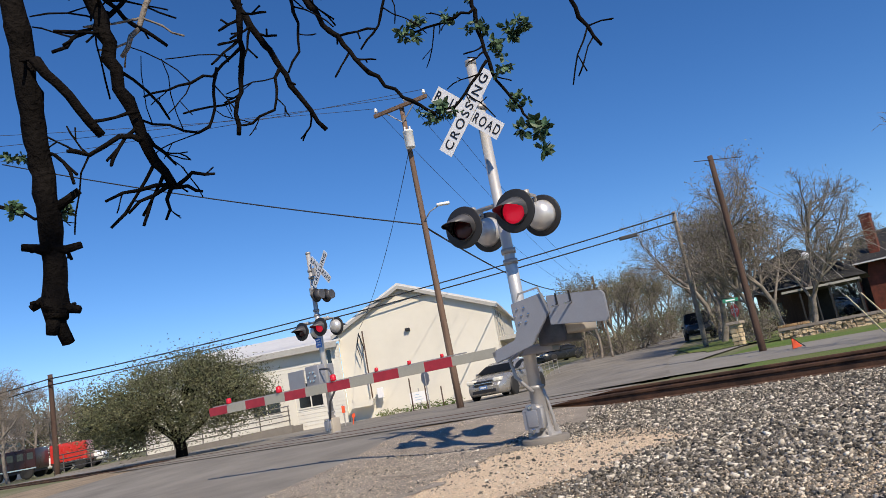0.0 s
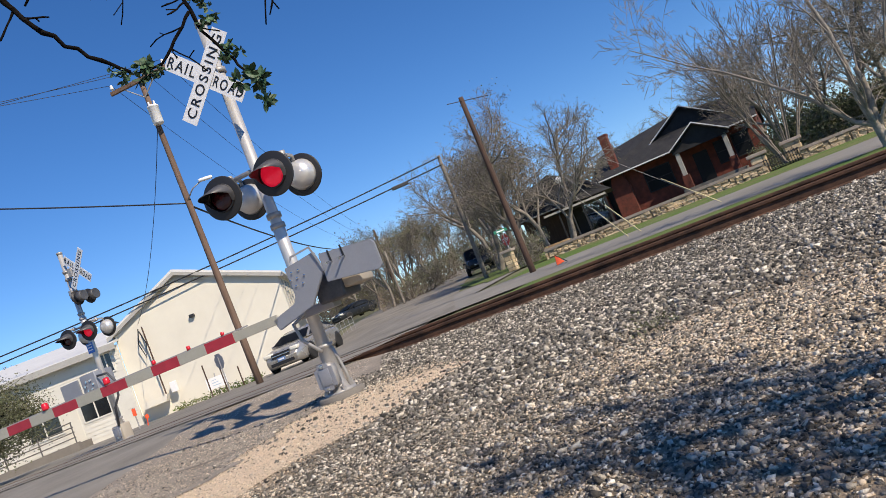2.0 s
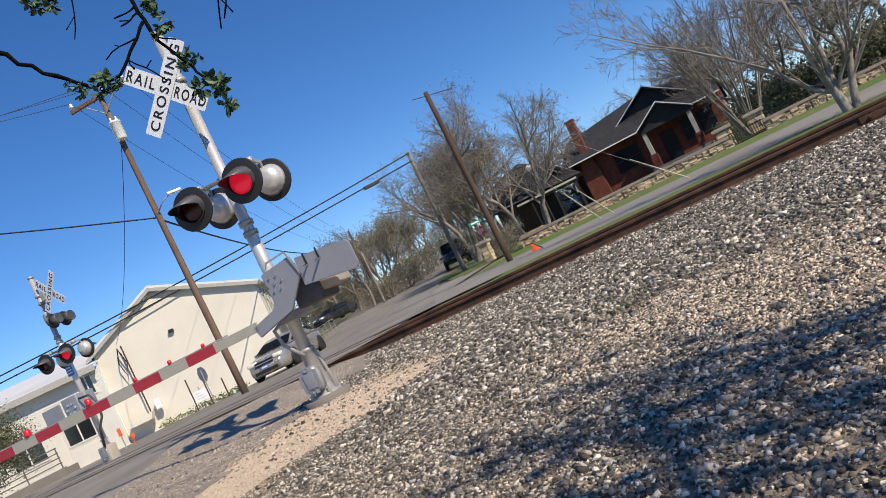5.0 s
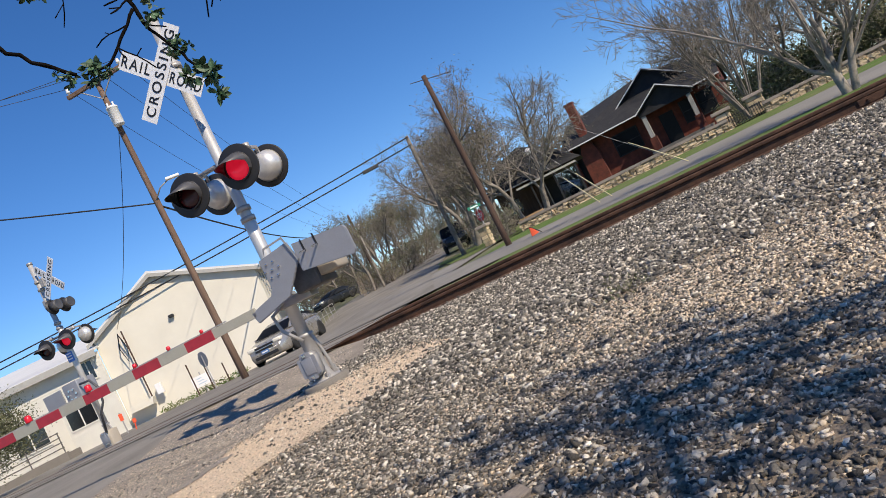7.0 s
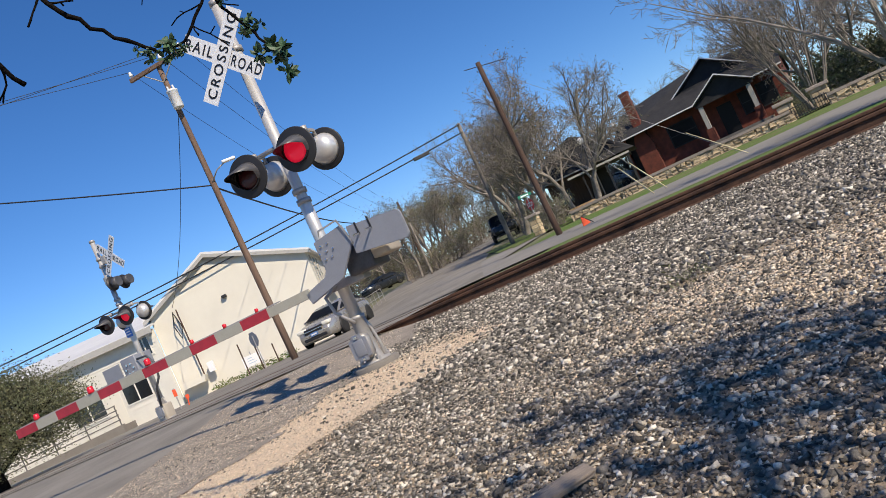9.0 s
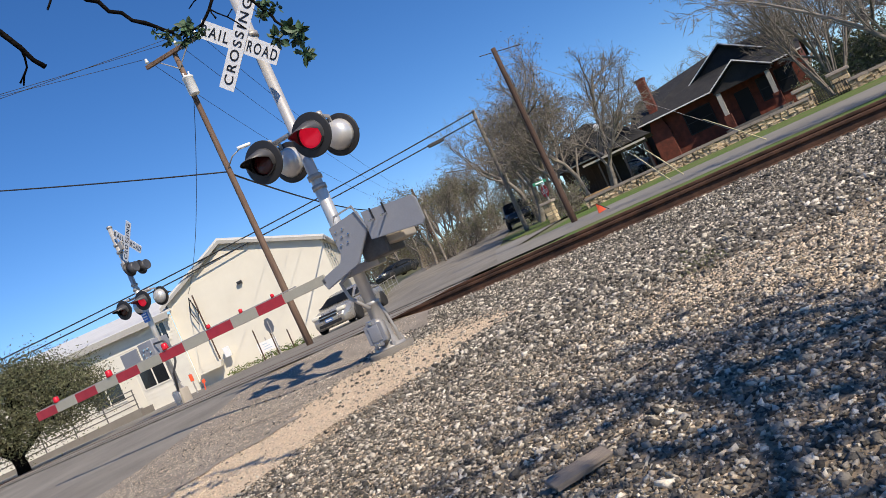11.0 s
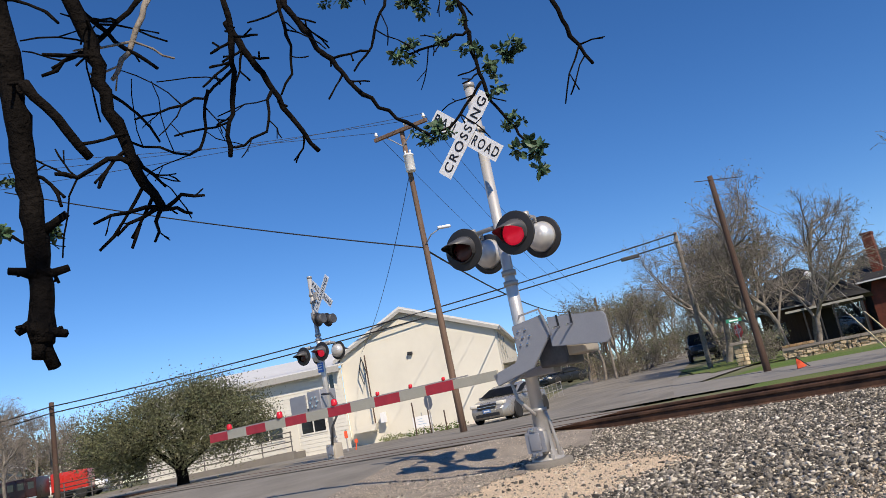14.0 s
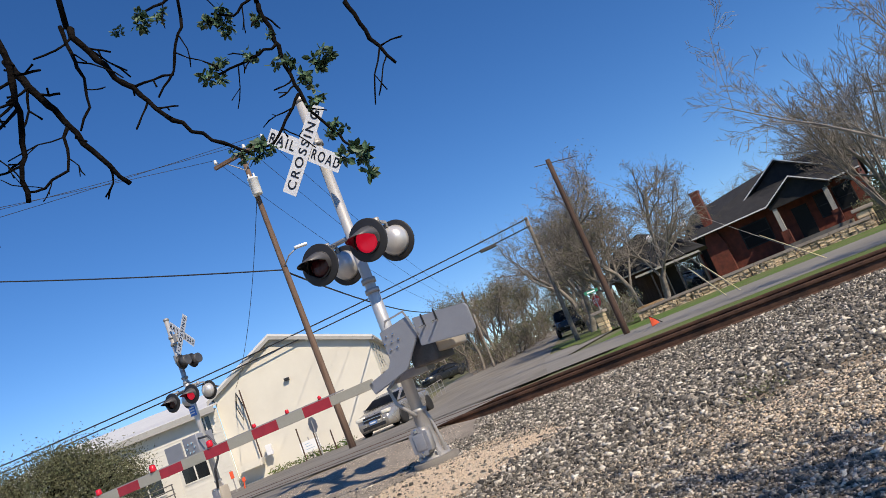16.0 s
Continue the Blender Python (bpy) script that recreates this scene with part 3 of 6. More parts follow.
def gate(p, bearing):
    g = thing("crossing_gate", yawed(p, bearing), "lowered red and grey striped crossing gate on a grey mechanism", "crossing gate")
    part("mechanism", boxed(0.28, 0.62, -0.26, 0.2, 1.08, 1.42, 0.03), HOOD, g, "grey gate mechanism case", flat=False)
    part("motor_case", boxed(0.58, 0.84, -0.2, 0.16, 1.16, 1.44, 0.03), TAN_PAINT, g, flat=False)
    part("support", boxed(-0.09, 0.36, -0.1, 0.1, 1.02, 1.12, 0.01), GALV, g)
    lever = part("arm_bracket", slab([(0.1, 1.6), (0.5, 1.65), (0.55, 1.42), (0.27, 1.1), (-0.22, 0.985), (-0.26, 1.12), (0.06, 1.2), (0.11, 1.28)], -0.40, -0.36, 0.008), GREYPAINT, g, "bent grey steel arm bracket")
    for k in range(7):
        a = 2 * math.pi * k / 6
        r = 0.0 if k == 6 else 0.09
        part("bolt", lathe([(0.0, 0), (0.012, 0), (0.012, 0.015), (0.0, 0.018)], 8, Matrix.Translation((0.22 + r * math.cos(a), -0.40, 1.45 + r * math.sin(a))) @ Matrix.Rotation(radians(90), 4, "X")), CHROME, lever)
    part("frame_bar", slab([(0.2, 1.63), (0.225, 1.70), (0.49, 1.72), (0.58, 1.4), (0.56, 1.39), (0.475, 1.7), (0.24, 1.68)], -0.42, -0.41), GALV, lever)
    weight = part("counterweight", slab([(0.55, 1.28), (1.18, 1.195), (1.215, 1.23), (1.215, 1.485), (1.18, 1.525), (0.56, 1.60)], -0.42, -0.37, 0.006), GREYPAINT, g, "flat grey counterweight plate")
    for x in (0.68, 0.84):
        part("slot_bolt", slab([(x - 0.012, 1.46), (x + 0.012, 1.46), (x + 0.006, 1.6), (x - 0.012, 1.6)], -0.426, -0.419), BLACK, weight)
        part("bolt", tube([(x, -0.42, 1.47), (x - 0.02, -0.52, 1.46)], 0.012, 8), CHROME, weight)
    arm = part("gate_arm", boxed(-1.2, -0.2, -0.40, -0.37, 1.06, 1.17, 0.004), GREYSTRIPE, g, "red and grey striped gate arm")
    x = -5.28
    n = 0
    while x < -0.9:
        w = 0.406
        part("stripe", boxed(x, x + w, -0.405, -0.365, 1.055, 1.175, 0.003), REDSTRIPE if n % 2 == 0 else GREYSTRIPE, arm, "red stripe" if n % 2 == 0 else "")
        x += w
        n += 1
    part("top_rail", boxed(-5.2, -0.6, -0.395, -0.375, 1.175, 1.19), GALV, arm)
    for x, s in ((-4.84, 0.036), (-3.77, 0.04), (-2.73, 0.038), (-1.98, 0.023), (-1.45, 0.022), (-0.95, 0.02)):
        lamp = part("gate_lamp", lathe([(0.0, 0), (s, 0.0), (s * 1.1, 0.02), (s, 2.0 * s), (s * 0.6, 2.3 * s), (0.0, 2.35 * s)], 16, Matrix.Translation((x, -0.385, 1.185))), REDLAMP, arm, "small red gate lamp", flat=False)
    part("conduit", tube([(0.02, -0.12, 0.6), (-0.14, -0.16, 0.8), (-0.2, -0.12, 1.0), (-0.02, -0.1, 1.08)], 0.022, 10), GALV, g, flat=False)
    return g


gate(MAST, SIG)


# ---- white building ----


def white_building():
    b = thing("white_building", yawed((-2.15, 37.6, 0.2), 8), "cream white gabled building with a grey metal roof", "building")
    # front gable wall
    part("wall", slab([(-4.05, -0.6), (4.05, -0.6), (4.05, 4.62), (-0.5, 6.38), (-4.05, 4.62)], 0.0, 0.25), WHITEWALL, b, "plain cream stucco gable wall")
    part("wall", boxed(3.8, 4.05, 0.25, 13, -0.6, 4.6), WHITEWALL, b)
    part("wall", boxed(-4.05, -3.8, 0.25, 13, -0.6, 4.6), WHITEWALL, b)
    part("wall", boxed(-3.8, 3.8, 12.75, 13, -0.6, 4.6), WHITEWALL, b)
    for sx, x1, z1 in ((-1, -4.35, 4.5), (1, 4.35, 4.5)):
        bm = slab([(-0.5, 6.42), (x1, z1), (x1, z1 + 0.1), (-0.5, 6.54)], -0.25, 13.2)
        part("roof", bm, METALROOF, b, "pale grey metal roof slope")
        part("fascia", slab([(-0.5, 6.24), (x1, z1 - 0.18), (x1, z1 + 0.0), (-0.5, 6.42)], -0.28, -0.22), TRIMGREY, b)
    for y in (1.2, 2.6, 4.0):
        w = part("window", boxed(4.045, 4.07, y, y + 0.35, 3.1, 4.3), GLASSDARK, b, "tall narrow dark window")
        part("window_frame", boxed(4.04, 4.085, y - 0.06, y, 3.0, 4.4), TRIMGREY, w)
        part("window_frame", boxed(4.04, 4.085, y + 0.35, y + 0.41, 3.0, 4.4), TRIMGREY, w)
    part("canopy", boxed(4.05, 5.0, 1.0, 6.5, 2.75, 2.95), TRIMGREY, b)
    # lower wing
    w = thing("building_wing", yawed((-6.2, 37.9, 0.2), 8), "low white boarded wing with a grey metal roof and ramp", "building")
    part("wall", boxed(-11.0, 0.0, 0.0, 0.2, -0.8, 4.1), SIDING, w, "white horizontal board wall")
    part("wall", boxed(-11.0, -10.8, 0.2, 8, -0.8, 4.1), SIDING, w)
    for k in range(24):
        z = -0.45 + 0.185 * k
        part("board", slab([(-11.0, z), (0.0, z), (0.0, z + 0.17), (-11.0, z + 0.17)], -0.03, -0.002), SIDING, w)
    roof = slab([(-11.4, 0.0), (0.1, 0.0), (0.1, 0.1), (-11.4, 0.1)], -0.5, 8.0)
    for v in roof.verts:
        v.co.z += 4.12 + 0.19 * (v.co.y + 0.5)
    part("roof", roof, METALROOF, w, "low grey metal roof")
    part("fascia", boxed(-11.4, 0.1, -0.55, -0.5, 3.9, 4.2), TRIMGREY, w)
    for x0, x1, z0, z1 in ((-2.4, -1.15, 1.2, 2.4), (-4.9, -3.45, 1.15, 2.3), (-0.9, -0.4, 3.0, 3.85)):
        win = part("window", boxed(x0, x1, -0.045, -0.035, z0, z1), GLASSDARK, w, "dark window pane")
        for a0, a1, c0, c1 in ((x0 - 0.06, x0, z0, z1), (x1, x1 + 0.06, z0, z1), (x0 - 0.06, x1 + 0.06, z1, z1 + 0.07), (x0 - 0.06, x1 + 0.06, z0 - 0.07, z0), ((x0 + x1) / 2 - 0.03, (x0 + x1) / 2 + 0.03, z0, z1)):
            part("window_frame", boxed(a0, a1, -0.07, -0.03, c0, c1), SIDING, win)
    part("door", boxed(-3.35, -2.6, -0.06, -0.035, 0.3, 2.3), WHITEWALL, w, "cream door")
    return b


white_building()


# ---- brick house ----


def brick_house():
    p = spot(34.2, 55.0, 1.4)
    h = thing("brick_house", yawed(p, 42), "red brown brick house with a dark shingle roof and chimney", "house")
    part("wall", boxed(-4.4, 5.5, 0.0, 0.25, -1.2, 2.85), BRICK, h, "red brown brick wall")
    # left wing wall takes the dark shingle colour in place of its shadow
    part("wall", boxed(-6.0, -4.4, 0.6, 0.85, -1.2, 2.85), SHINGLE, h, "left wing wall coloured dark to stand for its shade")
    for x0, top in ((-6.0, 4.9), (5.25, 4.85)):
        w = slab([(0.25, -1.2), (8.75, -1.2), (8.75, 2.85), (4.5, top), (0.25, 2.85)], x0, x0 + 0.25)
        w.transform(Matrix(((0, 1, 0, 0), (1, 0, 0, 0), (0, 0, 1, 0), (0, 0, 0, 1))))
        bmesh.ops.recalc_face_normals(w, faces=w.faces)
        part("wall", w, BRICK, h)
    part("wall", boxed(-5.75, 5.25, 8.75, 9, -1.2, 2.75), BRICK, h)

    def roof(name, pts, faces, label="dark shingle roof slope"):
        bm = bmesh.new()
        vs = [bm.verts.new(p) for p in pts]
        for f in faces:
            bm.faces.new([vs[i] for i in f])
        bmesh.ops.recalc_face_normals(bm, faces=bm.faces)
        bmesh.ops.solidify(bm, geom=list(bm.faces), thickness=0.12)
        return part(name, bm, SHINGLE, h, label)

    roof("roof", [(-6.3, -1.0, 2.85), (5.7, -1.0, 2.85), (5.7, 9.8, 2.85), (-6.3, 9.8, 2.85), (-6.3, 4.5, 5.0), (-2.3, 4.5, 5.45), (0.2, 4.5, 5.75), (2.6, 4.5, 5.5), (5.7, 4.5, 4.9)], [(0, 4, 5), (0, 5, 6), (0, 6, 7, 1), (1, 7, 8), (3, 5, 4), (3, 6, 5), (3, 2, 7, 6), (2, 8, 7)])
    roof("gable_roof", [(-1.9, 1.7, 4.0), (1.1, 1.7, 5.85), (3.9, 1.7, 4.0), (-1.9, 7, 4.0), (1.1, 7, 5.85), (3.9, 7, 4.0)], [(0, 1, 4, 3), (1, 2, 5, 4)])
    roof("porch_roof", [(-0.1, -2.3, 2.75), (1.9, -2.3, 4.02), (3.9, -2.3, 2.75), (-0.1, 3.5, 2.75), (1.9, 3.5, 4.02), (3.9, 3.5, 2.75)], [(0, 1, 4, 3), (1, 2, 5, 4)])
    part("gable_wall", slab([(-1.6, 3.95), (3.6, 3.95), (1.1, 5.7)], 2.1, 2.2), SHINGLE, h, "dark shingled gable")
    part("porch_gable", slab([(0.15, 2.7), (3.65, 2.7), (1.9, 3.88)], -2.0, -1.9), SHINGLE, h, "dark shingled porch gable")
    part("porch_beam", boxed(0.0, 3.8, -2.05, -1.8, 2.45, 2.7), SHINGLE, h)
    for x0, z0, x1, z1, y in ((-0.15, 2.66, 1.9, 3.97, -2.38), (3.95, 2.66, 1.9, 3.97, -2.38), (-1.95, 3.92, 1.1, 5.8, 1.62), (3.95, 3.92, 1.1, 5.8, 1.62)):
        part("trim", slab([(x0, z0), (x1, z1), (x1, z1 + 0.085), (x0, z0 + 0.085)], y - 0.04, y + 0.04), WHITE, h, "thin pale roof edge trim")
    part("trim", boxed(-6.3, -0.1, -1.09, -1.0, 2.79, 2.88), WHITE, h)
    part("trim", boxed(3.9, 5.7, -1.09, -1.0, 2.79, 2.88), WHITE, h)
    for x in (0.25, 3.45):
        part("porch_post", boxed(x - 0.25, x + 0.25, -2.1, -1.6, -1.2, 0.9), BRICK, h)
        part("porch_post", boxed(x - 0.14, x + 0.14, -1.99, -1.71, 0.9, 2.7), TRIMGREY, h, "grey painted porch post")
    part("door", boxed(0.9, 1.9, -0.06, -0.01, 0.0, 2.1), DIMPANE, h, "dark front door")
    part("porch_floor", boxed(-0.2, 4.0, -2.2, 0.0, -1.2, -0.02), CONCRETE, h)
    for x0, x1 in ((-2.6, -0.8), (2.5, 3.1), (3.7, 4.7)):
        win = part("window", boxed(x0, x1, -0.05, -0.01, 0.8, 2.25), DIMPANE, h, "dark house window")
        for a0, a1, c0, c1 in ((x0 - 0.08, x0, 0.72, 2.33), (x1, x1 + 0.08, 0.72, 2.33), (x0, x1, 2.25, 2.33), (x0, x1, 0.72, 0.8), (x0, x1, 1.5, 1.56)):
            part("window_frame", boxed(a0, a1, -0.08, -0.005, c0, c1), SHINGLE, win)
    part("chimney", boxed(-4.72, -4.12, 0.1, 0.7, 2.5, 5.95, 0.02), BRICK, h, "red brick chimney")
    part("chimney_breast", slab([(-5.1, -1.2), (-3.75, -1.2), (-3.75, 1.9), (-4.1, 3.0), (-4.75, 3.0), (-5.1, 1.9)], -0.45, 0.3), BRICK, h, "stepped brick chimney breast")
    part("chimney_cap", boxed(-4.77, -4.07, 0.05, 0.75, 5.86, 6.02, 0.01), BRICK, h)
    return h


brick_house()


# ---- trees ----


def grow(verts, faces, tips, start, way, length, radius, level, rnd, spec):
    """A limb that bends as it goes, with its side limbs; collects the ends of the finest twigs."""
    n = spec["bits"][level]
    pts, p, d = [start], start.copy(), way.normalized()
    for i in range(n):
        d = (d + Vector((rnd.uniform(-1, 1), rnd.uniform(-1, 1), rnd.uniform(-1, 1))) * spec["bend"] + Vector((0, 0, spec["lift"][level]))).normalized()
        p = p + d * (length / n)
        pts.append(p.copy())
    radii = [max(spec["thin"], radius * (1 - 0.62 * i / n)) for i in range(n + 1)]
    tube_into(verts, faces, pts, radii, (8, 5, 3, 3, 3)[level], caps=False)
    if level == len(spec["kids"]):
        tips.append((pts[-1], d))
        tips.append((pts[len(pts) // 2], d))
        return
    for k in range(spec["kids"][level]):
        f = spec["from"][level] + (1 - spec["from"][level]) * (k + rnd.random()) / spec["kids"][level]
        i = min(n - 1, int(f * n))
        q = pts[i].lerp(pts[i + 1], f * n - i)
        dd = (pts[i + 1] - pts[i]).normalized()
        side = Vector((rnd.uniform(-1, 1), rnd.uniform(-1, 1), rnd.uniform(-1, 1)))
        side = (side - dd * side.dot(dd)).normalized()
        a = radians(rnd.uniform(*spec["angle"]))
        grow(verts, faces, tips, q, dd * math.cos(a) + side * math.sin(a), length * spec["ratio"] * rnd.uniform(0.7, 1.2) * (1.1 - 0.45 * f), radii[i] * 0.62, level + 1, rnd, spec)


def leaves_mesh(places, count, spread, size, rnd, long=2.0):
    """Small pointed leaves, bent along the middle, scattered about given places."""
    verts, faces = [], []
    for _ in range(count):
        p, d = rnd.choice(places)
        c = p + Vector((rnd.gauss(0, spread), rnd.gauss(0, spread), rnd.gauss(0, spread)))
        a = Vector((rnd.uniform(-1, 1), rnd.uniform(-1, 1), rnd.uniform(-1, 1))).normalized()
        b = a.cross(Vector((rnd.uniform(-1, 1), rnd.uniform(-1, 1), rnd.uniform(-1, 1)))).normalized()
        s = size * rnd.uniform(0.6, 1.3)
        k = len(verts)
        n = a.cross(b)
        verts += [c - a * s * long / 2, c + b * s / 2 + n * s * 0.15, c + a * s * long / 2, c - b * s / 2 + n * s * 0.15]
        faces += [(k, k + 1, k + 2), (k, k + 2, k + 3)]
    return mesh_of("leaves", verts, faces)


BARE = dict(bits=(6, 5, 4, 3, 2), kids=(9, 7, 6, 4), bend=0.25, lift=(0.05, 0.06, 0.05, 0.03, 0.0), angle=(28, 62), ratio=0.57, thin=0.006)
BARE["from"] = (0.3, 0.2, 0.15, 0.1)


def tree(name, p, height, label, bark, seed, spec=BARE, leaves=0, leaf_mat=None, leaf_size=0.08, spread=0.2, lean=(0, 0), girth=None, trunks=1, open_=0.0, group="", category="tree"):
    rnd = random.Random(seed)
    t = thing(name, Matrix.Translation(p), label, category, group)
    tips = []
    for k in range(trunks):
        verts, faces = [], []
        a = 2 * math.pi * k / max(1, trunks) + rnd.random()
        way = Vector((lean[0] + open_ * math.cos(a), lean[1] + open_ * math.sin(a), 1))
        g = girth or height * 0.019
        start = Vector((0.1 * math.cos(a), 0.1 * math.sin(a), -0.15)) if trunks > 1 else Vector((0, 0, -0.15))
        grow(verts, faces, tips, start, way, height * (0.72 if trunks == 1 else rnd.uniform(0.6, 0.75)), g, 0, rnd, spec)
        part("trunk" if k == 0 else "stem", mesh_of("trunk", verts, faces), bark, t, flat=False)
    if leaves:
        part("crown", leaves_mesh(tips, leaves, spread, leaf_size, rnd), leaf_mat, t, "uneven crown of many small leaves")
    return t


SHRUB = dict(bits=(5, 4, 4, 3, 3), kids=(7, 6, 5), bend=0.22, lift=(0.03, 0.03, 0.02, 0.0, 0.0), angle=(30, 75), ratio=0.6, thin=0.006)
SHRUB["from"] = (0.12, 0.1, 0.1)
OAK = dict(bits=(3, 6, 5, 4, 3), kids=(8, 7, 6), bend=0.2, lift=(0.0, -0.02, 0.0, 0.0, 0.0), angle=(45, 80), ratio=0.85, thin=0.006)
OAK["from"] = (0.45, 0.2, 0.15)



def oak_tree(p, half, deep, label):
    """Low wide evergreen: short forked trunk, limbs to clumps of leaves set in a flattened, ragged dome."""
    rnd = random.Random(3)
    t = thing("oak_tree", Matrix.Translation(p), label, "tree")
    v, f = [], []
    tube_into(v, f, [Vector(q) for q in ((0, 0, -0.2), (0.02, 0, 0.3), (-0.03, 0, 0.62))], [0.24, 0.19, 0.2], 12, wob=0.08, rnd=rnd)
    clumps = []
    for k in range(150):
        a, u = rnd.uniform(0, 2 * math.pi), rnd.random()
        h = rnd.uniform(-0.95, 1.0)
        w = math.sqrt(max(0.05, 1 - (h if h > 0 else h * 0.75) ** 2)) * (0.45 + 0.55 * u ** 0.5) * rnd.uniform(0.85, 1.1)
        clumps.append(Vector((half * w * math.cos(a) + 0.15, deep * w * math.sin(a), 2.0 + h * 1.08 + rnd.uniform(-0.1, 0.15))))
    forks = [Vector((1.2, 0.1, 1.35)), Vector((-0.9, -0.2, 1.45)), Vector((0.1, 0.8, 1.6)), Vector((-0.2, -0.7, 1.6)), Vector((0.4, 0.0, 1.9))]
    for q in forks:
        tube_into(v, f, [Vector((-0.02, 0, 0.55)), Vector((0, 0, 0.6)).lerp(q, 0.5) + Vector((0, 0, -0.06)), q], [0.15, 0.1, 0.075], 8, wob=0.08, rnd=rnd)
    for c in clumps:
        q = min(forks, key=lambda w: (w - c).length)
        mid = q.lerp(c, 0.5) + Vector((rnd.uniform(-0.2, 0.2), rnd.uniform(-0.2, 0.2), rnd.uniform(-0.1, 0.2)))
        tube_into(v, f, [q, mid, c], [0.035, 0.022, 0.008], 5)
        for _ in range(4):
            e = c + Vector((rnd.gauss(0, 0.35), rnd.gauss(0, 0.35), rnd.gauss(0.1, 0.3)))
            tube_into(v, f, [mid.lerp(c, 0.7), e], [0.01, 0.005], 3)
    part("trunk", mesh_of("trunk", v, f), BARK, t, flat=False)
    part("crown", leaves_mesh([(c, None) for c in clumps], 64000, 0.33, 0.043, rnd, 1.8), OAKLEAF, t, "ragged dome of small olive leaves")
    return t


oak_tree(spot(-21.3, 29.0), 3.7, 2.9, "broad low evergreen oak with a short dark trunk")
hedge_spots = [(-25.4, 84, 7.6), (-28.0, 92, 9.0), (-30.6, 84, 8.4), (-33.5, 88, 9.0), (-23.2, 95, 7.0), (-26.8, 78, 5.6)]
for i, (az, d, h) in enumerate(hedge_spots):
    tree("shrub", spot(az, d), h, "brown and olive leafy thicket behind the trucks", GREYBARK, 20 + i, SHRUB, 3200, BUSHLEAF if i % 3 else OAKLEAF, 0.16, 0.6, trunks=3, open_=0.35, group="shrubs behind the oak", category="shrub")
bare_a = tree("bare_tree", spot(-30.6, 62), 7.0, "leafless grey winter tree", GREYBARK, 41, group="bare trees")
bare_b = tree("bare_tree", spot(23.2, 36), 6.9, "leafless grey winter tree with a spreading crown", GREYBARK, 42, spec=dict(BARE, bend=0.28), leaves=900, leaf_mat=BUSHLEAF, leaf_size=0.04, spread=0.25, group="bare trees")
bare_c = tree("bare_tree", spot(24.9, 44), 9.6, "tall leafless grey winter tree with a few new leaves", GREYBARK, 43, leaves=900, leaf_mat=BUSHLEAF, leaf_size=0.045, spread=0.25, group="bare trees")


def more(proto, az, d, scale, turn):
    p = spot(az, d)
    c = copy_thing(proto, Matrix.Translation(p) @ Matrix.Rotation(radians(turn), 4, "Z"))
    c.scale = (scale, scale, scale)
    return c


for az, d, s, turn in ((20.3, 38, 1.3, 70), (19.0, 58, 1.5, 330), (19.0, 41, 1.35, 95), (18.9, 48, 1.5, 200), (24.8, 33, 0.85, 130), (22.0, 50, 1.45, 300), (28.0, 62, 1.15, 20), (20.2, 62, 1.6, 255), (21.6, 36, 0.95, 10)):
    more(bare_b, az, d, s, turn)
for az, d, s, turn in ((21.0, 44, 0.82, 40), (31.5, 70, 1.05, 110), (40.5, 58, 1.25, 190), (44.0, 52, 1.2, 80), (48.0, 50, 1.15, 260), (42.2, 70, 1.5, 10), (51.5, 46, 1.2, 150), (46.2, 64, 1.5, 330), (38.2, 72, 1.3, 60), (36.0, 84, 1.35, 250)):
    more(bare_c, az, d, s, turn)
for az, d, s, turn in ((-33.4, 46, 1.05, 200), (-31.8, 52, 0.95, 330), (-17.4, 72, 1.25, 15), (-18.8, 74, 1.2, 140), (-33.0, 60, 0.9, 250), (-31.6, 66, 1.1, 20), (-29.4, 72, 1.15, 170), (-30.0, 80, 1.3, 300), (-32.4, 74, 1.3, 75), (-28.6, 76, 1.1, 110), (-27.6, 84, 1.0, 215), (-35.5, 70, 1.2, 100), (0.5, 92, 1.2, 60), (3.0, 98, 1.1, 190)):
    more(bare_a, az, d, s, turn)
thicket = tree("roadside_tree", spot(11.6, 55), 7.0, "scrubby roadside tree with olive spring leaves", GREYBARK, 51, leaves=2000, leaf_mat=BUSHLEAF, leaf_size=0.058, spread=0.35, group="roadside trees")
for az, d, s, turn in ((10.3, 52, 0.9, 40), (9.2, 60, 0.95, 120), (12.6, 62, 1.05, 220), (13.6, 68, 1.1, 310), (7.6, 74, 1.0, 75), (14.4, 78, 1.2, 160), (15.2, 90, 1.25, 20), (16.0, 110, 1.4, 280), (12.0, 74, 1.2, 200), (17.2, 130, 1.6, 130), (19.0, 78, 1.15, 50), (18.2, 98, 1.3, 90), (10.6, 82, 1.25, 190), (13.2, 100, 1.4, 245), (18.6, 120, 1.5, 10), (5.9, 84, 0.9, 145)):
    more(thicket, az, d, s, turn)
bank = tree("shrub", spot(11.2, 56), 2.4, "low olive shrub on the road bank", GREYBARK, 61, SHRUB, 1100, BUSHLEAF, 0.048, 0.25, trunks=4, open_=0.5, group="bank shrubs", category="shrub")
